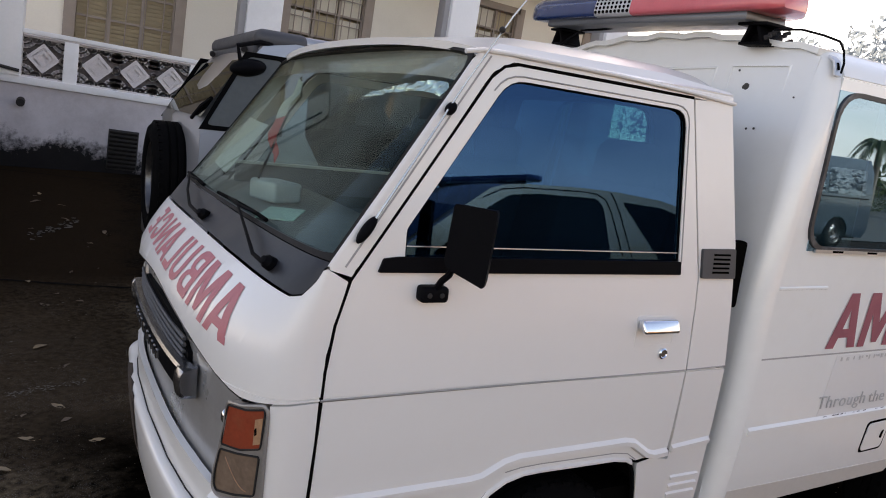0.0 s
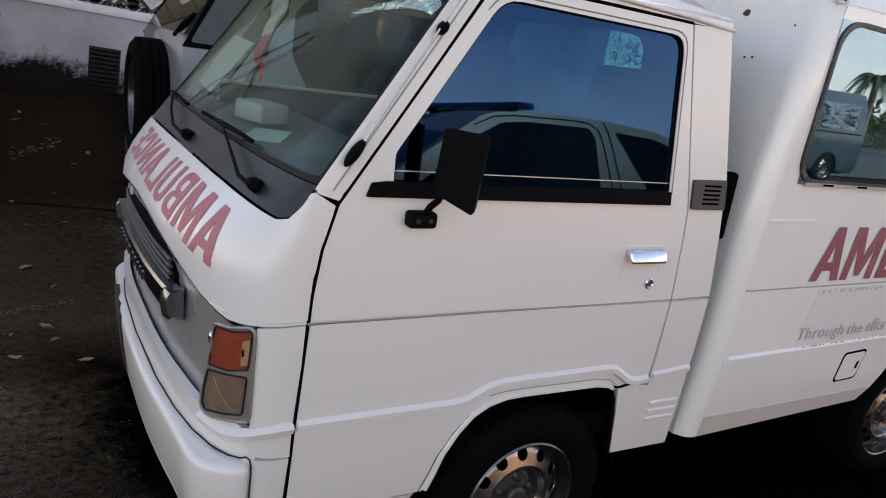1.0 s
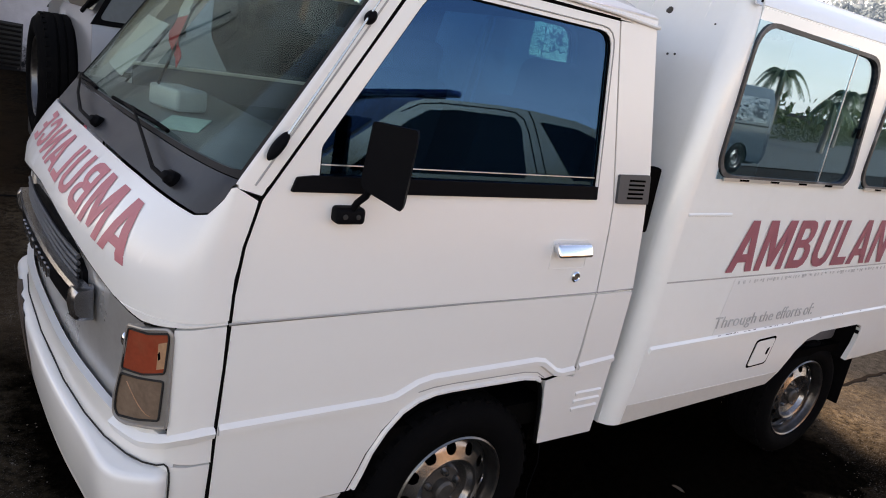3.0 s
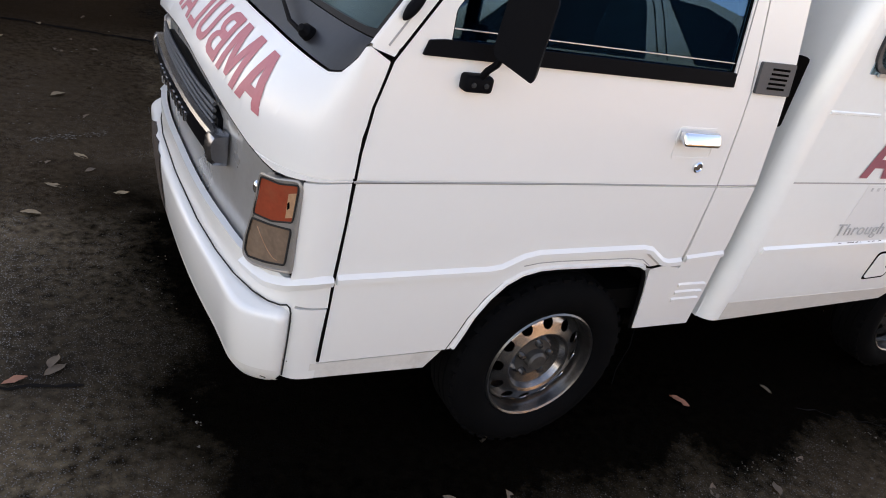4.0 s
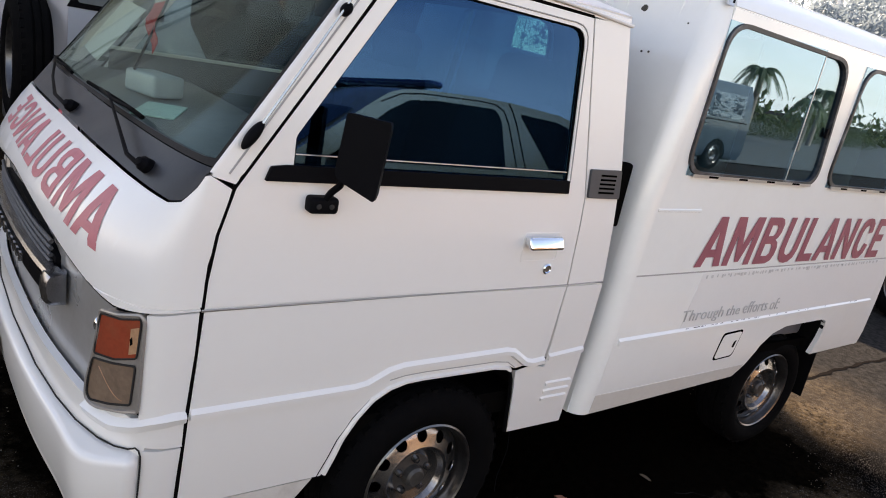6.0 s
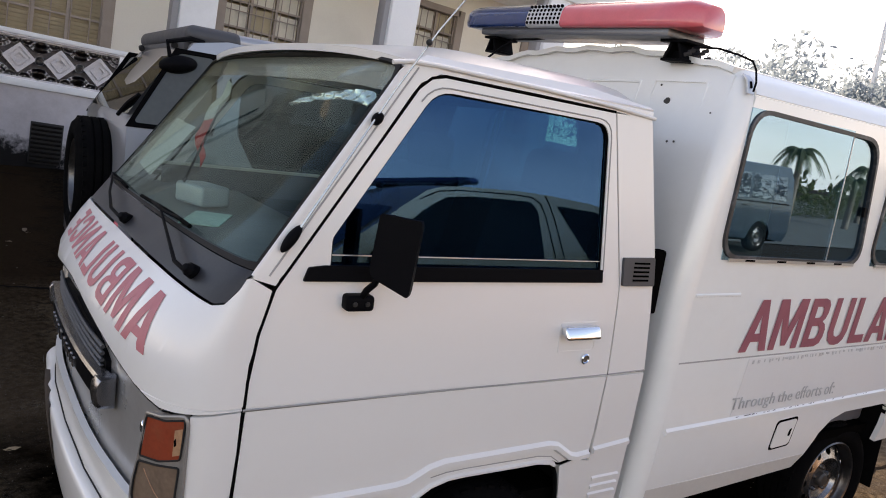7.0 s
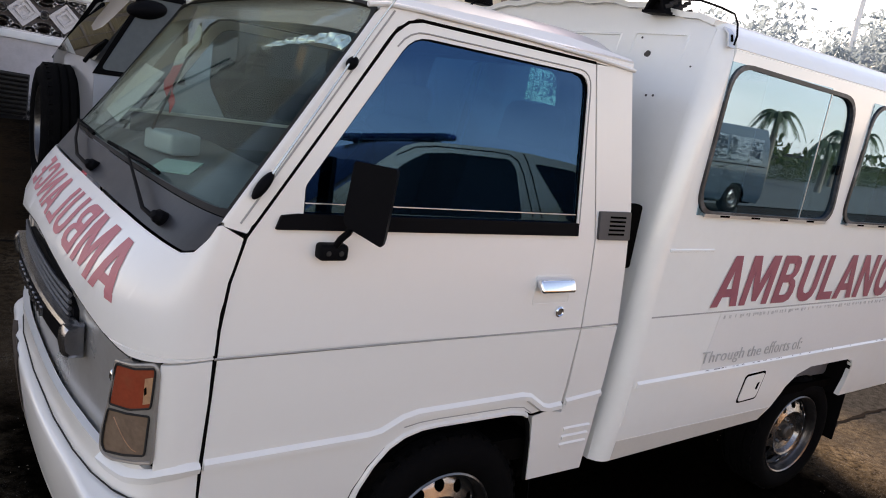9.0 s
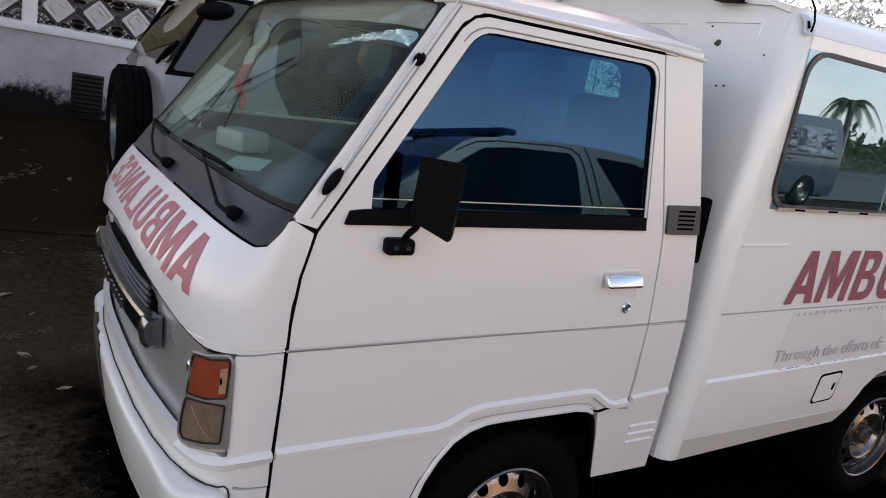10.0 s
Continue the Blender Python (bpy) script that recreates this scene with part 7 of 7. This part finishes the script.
car("passenger_van", Matrix.Translation((9.8, -8.9, 0.05)), mat("far_van_blue", (0.030, 0.055, 0.080), 0.3, 0.2, 0.05, 2, 40, coat=0.6), "slate blue passenger van parked in the yard", 4.6, 1.8,
    [(0.0, 0.5), (0.03, 0.95), (0.25, 1.10), (0.75, 1.78), (1.0, 1.95), (4.4, 1.98), (4.55, 1.7), (4.6, 0.5)], 1.15, 1.98, (0.8, 3.5), 1.05,
    windows=[[(0.65, 1.2), (1.6, 1.2), (1.6, 1.75), (0.95, 1.75)], [(1.7, 1.2), (2.9, 1.2), (2.9, 1.75), (1.7, 1.75)], [(3.0, 1.2), (4.3, 1.2), (4.3, 1.75), (3.0, 1.75)]], front_glass=[(2, 3, 0)], lean=0.10, seams=(0.62, 1.65, 2.95), glass_mat=glass("van_window_glass", (0.3, 0.35, 0.4), (1.0, 1.0, 1.0), 2.6))


# ---------------------------------------------------------------- trees, palms, hedge, pole
def leaf_cloud(bm, centre, radius, n, size, rng, flat=1.0):
    for _ in range(n):
        while True:
            p = Vector((rng.uniform(-1, 1), rng.uniform(-1, 1), rng.uniform(-1, 1)))
            if p.length < 1:
                break
        p = Vector((p.x * radius, p.y * radius, p.z * radius * flat)) + Vector(centre)
        a = Euler((rng.uniform(-1.2, 1.2), rng.uniform(-1.2, 1.2), rng.uniform(0, 6.3))).to_matrix()
        s = size * rng.uniform(0.6, 1.4)
        vs = [bm.verts.new(p + a @ Vector(q)) for q in ((-s, 0, 0), (-s * 0.2, -s * 0.45, 0.1 * s), (s, 0, -0.1 * s), (-s * 0.2, s * 0.45, 0.1 * s))]
        bm.faces.new(vs)


def tree(x, y, height, spread, seed, label="broad leafy tree with an uneven crown paled for haze"):
    rng = random.Random(seed)
    t = thing("tree", (x, y, 0), label, "tree", "trees beyond the yard")
    bm = bmesh.new()
    add_tube(bm, [(0, 0, -0.2), (0.1, 0, height * 0.25), (0.0, 0.15, height * 0.5), (0.1, 0, height * 0.75)], 0.22, 8, 0.4)
    tips = []
    for k in range(9):
        a = k * 2.4 + rng.uniform(-0.4, 0.4)
        r = spread * rng.uniform(0.4, 0.95)
        z = height * rng.uniform(0.55, 0.95)
        p0 = Vector((0.05, 0.08, height * rng.uniform(0.3, 0.6)))
        p1 = Vector((r * math.cos(a), r * math.sin(a), z))
        add_tube(bm, [p0, p0.lerp(p1, 0.5) + Vector((0, 0, 0.4)), p1], 0.08, 6, 0.3)
        tips.append(p1)
    part("trunk", bm, BARK, t)
    cr = bmesh.new()
    for p in tips:
        for k in range(5):
            q = p + Vector((rng.uniform(-1, 1), rng.uniform(-1, 1), rng.uniform(-0.5, 0.8))) * spread * 0.34
            leaf_cloud(cr, q, spread * rng.uniform(0.14, 0.28), 62, 0.13, rng, 0.75)
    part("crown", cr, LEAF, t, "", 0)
    return t


for k, (x, y, h, s) in enumerate([(22, 12.5, 8.3, 4.2), (27, 15.5, 8.8, 4.6), (31, 12.0, 8.6, 4.4), (36, 16.0, 9.2, 5.0), (24, 8.0, 6.9, 3.8), (33, 8.5, 8.4, 4.6), (19, 16.0, 7.6, 3.8), (40, 20.0, 9.5, 5.0), (20.8, 14.1, 8, 4.4), (25.6, 12.6, 8, 4.2), (24.3, 15.4, 8, 4.4), (27.0, 10.8, 8, 4.2)]):
    dist = math.hypot(x + 1.3, y + 1.4)
    tree(x, y, (1.5 + 0.140 * dist) * (0.88 + 0.03 * (k * 3 % 7)), s * 0.8, 30 + k)



def palm(x, y, height, seed):
    rng = random.Random(seed)
    t = thing("palm_tree", (x, y, 0), "slender palm with drooping feathered fronds", "palm", "palms along the road")
    part("trunk", tube_bm([(0, 0, -0.2), (0.05, 0.02, height * 0.4), (0.02, 0.06, height * 0.8), (0, 0.05, height)], 0.16, 10, 0.6), BARK, t)
    for k in range(15):
        a = 2 * math.pi * k / 15 + rng.uniform(-0.15, 0.15)
        up, L = rng.uniform(0.2, 1.1), rng.uniform(0.95, 1.35)
        bm = bmesh.new()
        spine = []
        for i in range(11):
            u = i / 10
            spine.append(Vector((math.cos(a) * L * u, math.sin(a) * L * u, height + up * L * u - (0.95 + up * 0.75) * L * u * u)))
        add_tube(bm, spine, 0.02, 5, 0.3)
        side = Vector((-math.sin(a), math.cos(a), 0))
        for i in range(1, 11):
            for sg in (-1, 1):
                for f_ in (0.0, 0.5):
                    p = spine[i - 1].lerp(spine[i], f_)
                    ln = 0.34 * (1 - 0.55 * abs(i / 10 - 0.45))
                    d = (side * sg * 0.8 + (spine[i] - spine[i - 1]).normalized() * 0.5 + Vector((0, 0, -0.55))).normalized()
                    wdt = (spine[i] - spine[i - 1]).normalized() * 0.03
                    bm.faces.new([bm.verts.new(q) for q in (p - wdt, p + d * ln * 0.6 - wdt * 0.6, p + d * ln, p + d * ln * 0.6 + wdt, p + wdt)])
        part("frond", bm, PALMLEAF, t, "", 0)
    return t


for k, (x, y, h) in enumerate([(25.7, -15.0, 3.0), (30.6, -15.2, 2.2), (39.0, -19.0, 3.0), (48, -22, 3.4)]):
    palm(x, y, h, 60 + k)
road = [[(x, y, 0.03) for x in (-90, -45, -20, -8, 0, 8, 20, 45, 90)] for y in (-40.0, -30.0, -20.0, -14.0, -9.5)]
tagged(new("road", mesh_of(grid_bm(road), CONCRETE, "road", 60)), "grey weathered concrete road beyond the yard", "road", kind="structure")
rng = random.Random(3)
bm = bmesh.new()
for k in range(60):
    leaf_cloud(bm, (8 + k * 0.8, -16.8 - 0.10 * k + rng.uniform(-0.6, 0.6), rng.uniform(0.3, 0.8)), 0.7, 420, 0.045, rng)
tagged(new("hedge", mesh_of(bm, HEDGE, "hedge", 0)), "dark clipped hedge along the road", "hedge", kind="stuff")
bm = bmesh.new()
for k in range(90):
    leaf_cloud(bm, (-45 + k * 1.6, -34 + 6 * math.sin(k * 0.7), rng.uniform(0.4, 1.8)), 1.6, 40, 0.4, rng)
tagged(new("far_trees", mesh_of(bm, HEDGE, "far_trees", 0)), "dark far row of trees", "trees", kind="stuff")
pole = thing("flag_pole", (24.0, 11.9, 0), "tall white metal pole", "pole")
part("mast", tube_bm([(0, 0, -0.3), (0, 0, 6), (0, 0, 12)], 0.10, 12, 0.7), POLEPAINT, pole)
part("base", box_bm(-0.3, 0.3, -0.3, 0.3, -0.1, 0.3, 0.02), GREYSTONE, pole)
# ---------------------------------------------------------------- the yard's litter
def leaf_mesh(seed):
    rng = random.Random(seed)
    bm = bmesh.new()
    L, w = 0.05, 0.020 + 0.006 * rng.random()
    rows = []
    for i in range(7):
        u = i / 6
        h = w * math.sin(math.pi * u) ** 0.8
        c = 0.010 * math.sin(u * 3 + seed) + 0.004
        rows.append([(L * (u - 0.5) * 2, -h, c + 0.010 * rng.random()), (L * (u - 0.5) * 2, 0, c), (L * (u - 0.5) * 2, h, c + 0.008 * rng.random())])
    return grid_bm(rows)


LEAVES = [mesh_of(leaf_mesh(k), DRYLEAF[k % 4], "dry_leaf", 60) for k in range(8)]
spots = [(-1.53, 1.75, 0), (-1.53, 0.62, 1), (-0.83, -0.11, 2), (-0.72, -0.16, 1), (-0.07, -0.29, 2), (0.80, 0.08, 1), (-0.345, -0.17, 3), (-1.33, 2.38, 0), (-1.16, 1.97, 0), (1.08, -0.30, 3)]
rng = random.Random(21)
for k in range(60):
    spots.append((rng.uniform(-3.0, -1.0), rng.uniform(0.6, 7.5), rng.choice((0, 3, 3, 3))))
for k in range(9):
    spots.append((rng.uniform(-1.2, 2.2), rng.uniform(-0.9, 0.1), 3))
for x, y, k in spots:
    ob = new("dry_leaf", LEAVES[k + 4 * (rng.random() > 0.5)])
    ob.matrix_basis = pose(x, y, ground_height(x, y) + 0.002, rng.uniform(-6, 6), rng.uniform(-6, 6), rng.uniform(0, 360)) @ Matrix.Scale(rng.uniform(0.55, 1.05), 4)
    tagged(ob, "dry fallen leaf lying on the tarmac", "leaf", "fallen leaves")
grit = bmesh.new()
for k in range(5200):
    x, y = rng.uniform(-2.6, 2.6), rng.uniform(-1.0, 3.2)
    if k % 3 == 0:
        x, y = rng.uniform(-0.6, 2.4), rng.uniform(-0.9, -0.05)
    if -1.0 < x < 2.3 and y > -0.25:
        continue
    s = rng.uniform(0.0015, 0.0045) * (1.8 if rng.random() < 0.05 else 1)
    a = rng.uniform(0, 6.28)
    z = ground_height(x, y)
    vs = [grit.verts.new((x + s * math.cos(a + q), y + s * math.sin(a + q), z + 0.0005)) for q in (0, 2.1, 4.2)] + [grit.verts.new((x, y, z + s))]
    for t_ in ((0, 1, 3), (1, 2, 3), (2, 0, 3)):
        grit.faces.new([vs[i] for i in t_])
tagged(new("grit", mesh_of(grit, mat("pale_grit", (0.10, 0.09, 0.08), 0.9, 0, 0.3, 30, 300), "grit", 0)), "loose pale grit on the tarmac", "grit", kind="stuff")


def crack(pts, width, seed):
    rng = random.Random(seed)
    bm = bmesh.new()
    fine = []
    for a, b in zip(pts, pts[1:]):
        for i in range(10):
            p = Vector(a).lerp(Vector(b), i / 10)
            fine.append((p.x + rng.uniform(-0.012, 0.012), p.y + rng.uniform(-0.012, 0.012)))
    rows = []
    for i, (x, y) in enumerate(fine):
        w = width * rng.uniform(0.5, 1.3)
        rows.append([(x, y - w, ground_height(x, y) + 0.004), (x, y + w, ground_height(x, y) + 0.004)])
    ob = new("tarmac_joint", mesh_of(grid_bm(rows), CRACKED, "tarmac_joint", 0))
    return tagged(ob, "dark open joint across the tarmac", "joint", kind="structure")


def scrape(name, x0, x1, y0, y1, n, size, seed, label):
    """Pale crumbs of old plaster or paper trodden into the tarmac along a line."""
    rng = random.Random(seed)
    bm = bmesh.new()
    for _ in range(n):
        u = rng.random()
        x = x0 + (x1 - x0) * u
        y = y0 + (y1 - y0) * u + rng.gauss(0, 0.25) * abs(y1 - y0) * 0.5 + rng.gauss(0, 0.012)
        s, a = size * rng.uniform(0.3, 1.3), rng.uniform(0, 6.28)
        z = ground_height(x, y) + 0.002
        low = [bm.verts.new((x + s * q * math.cos(a + b), y + s * q * 0.6 * math.sin(a + b), z)) for b, q in ((0, 1.5), (1.3, 0.8), (2.6, 1.0), (4.4, 0.7))]
        top = [bm.verts.new(v.co + Vector((0, 0, s * 0.25))) for v in low]
        bm.faces.new(top)
        for i in range(4):
            bm.faces.new((low[i], low[(i + 1) % 4], top[(i + 1) % 4], top[i]))
    return tagged(new(name, mesh_of(bm, CRUMB, name, 0)), label, "litter", kind="stuff")


CRUMB = mat("dirty_plaster_crumb", (0.13, 0.115, 0.10), 0.9, 0, 0.3, 20, 120)
scrape("plaster_crumbs", -1.56, -1.20, 2.56, 2.68, 110, 0.006, 7, "pale plaster crumbs in a streak on the tarmac")
scrape("paper_litter", -1.65, -1.25, 5.55, 6.1, 60, 0.016, 8, "torn pale paper litter on the dark tarmac")
scrape("paper_litter", -2.3, -1.1, 1.3, 4.3, 60, 0.006, 9, "scattered pale crumbs on the dark tarmac")
crack([(-3.2, 4.55), (-1.7, 4.44), (-0.9, 4.27), (0.2, 4.1)], 0.020, 1)
crack([(-3.2, 9.0), (-2.1, 8.6), (-0.5, 8.0)], 0.02, 2)
crack([(3.2, 0.43), (4.0, 0.456), (4.65, 0.443), (5.8, 0.38)], 0.014, 3)
crack([(1.35, -0.05), (1.6, -0.2), (1.9, -0.33)], 0.004, 4)
crack([(-2.2, 0.78), (-1.7, 0.62), (-1.3, 0.55)], 0.008, 5)
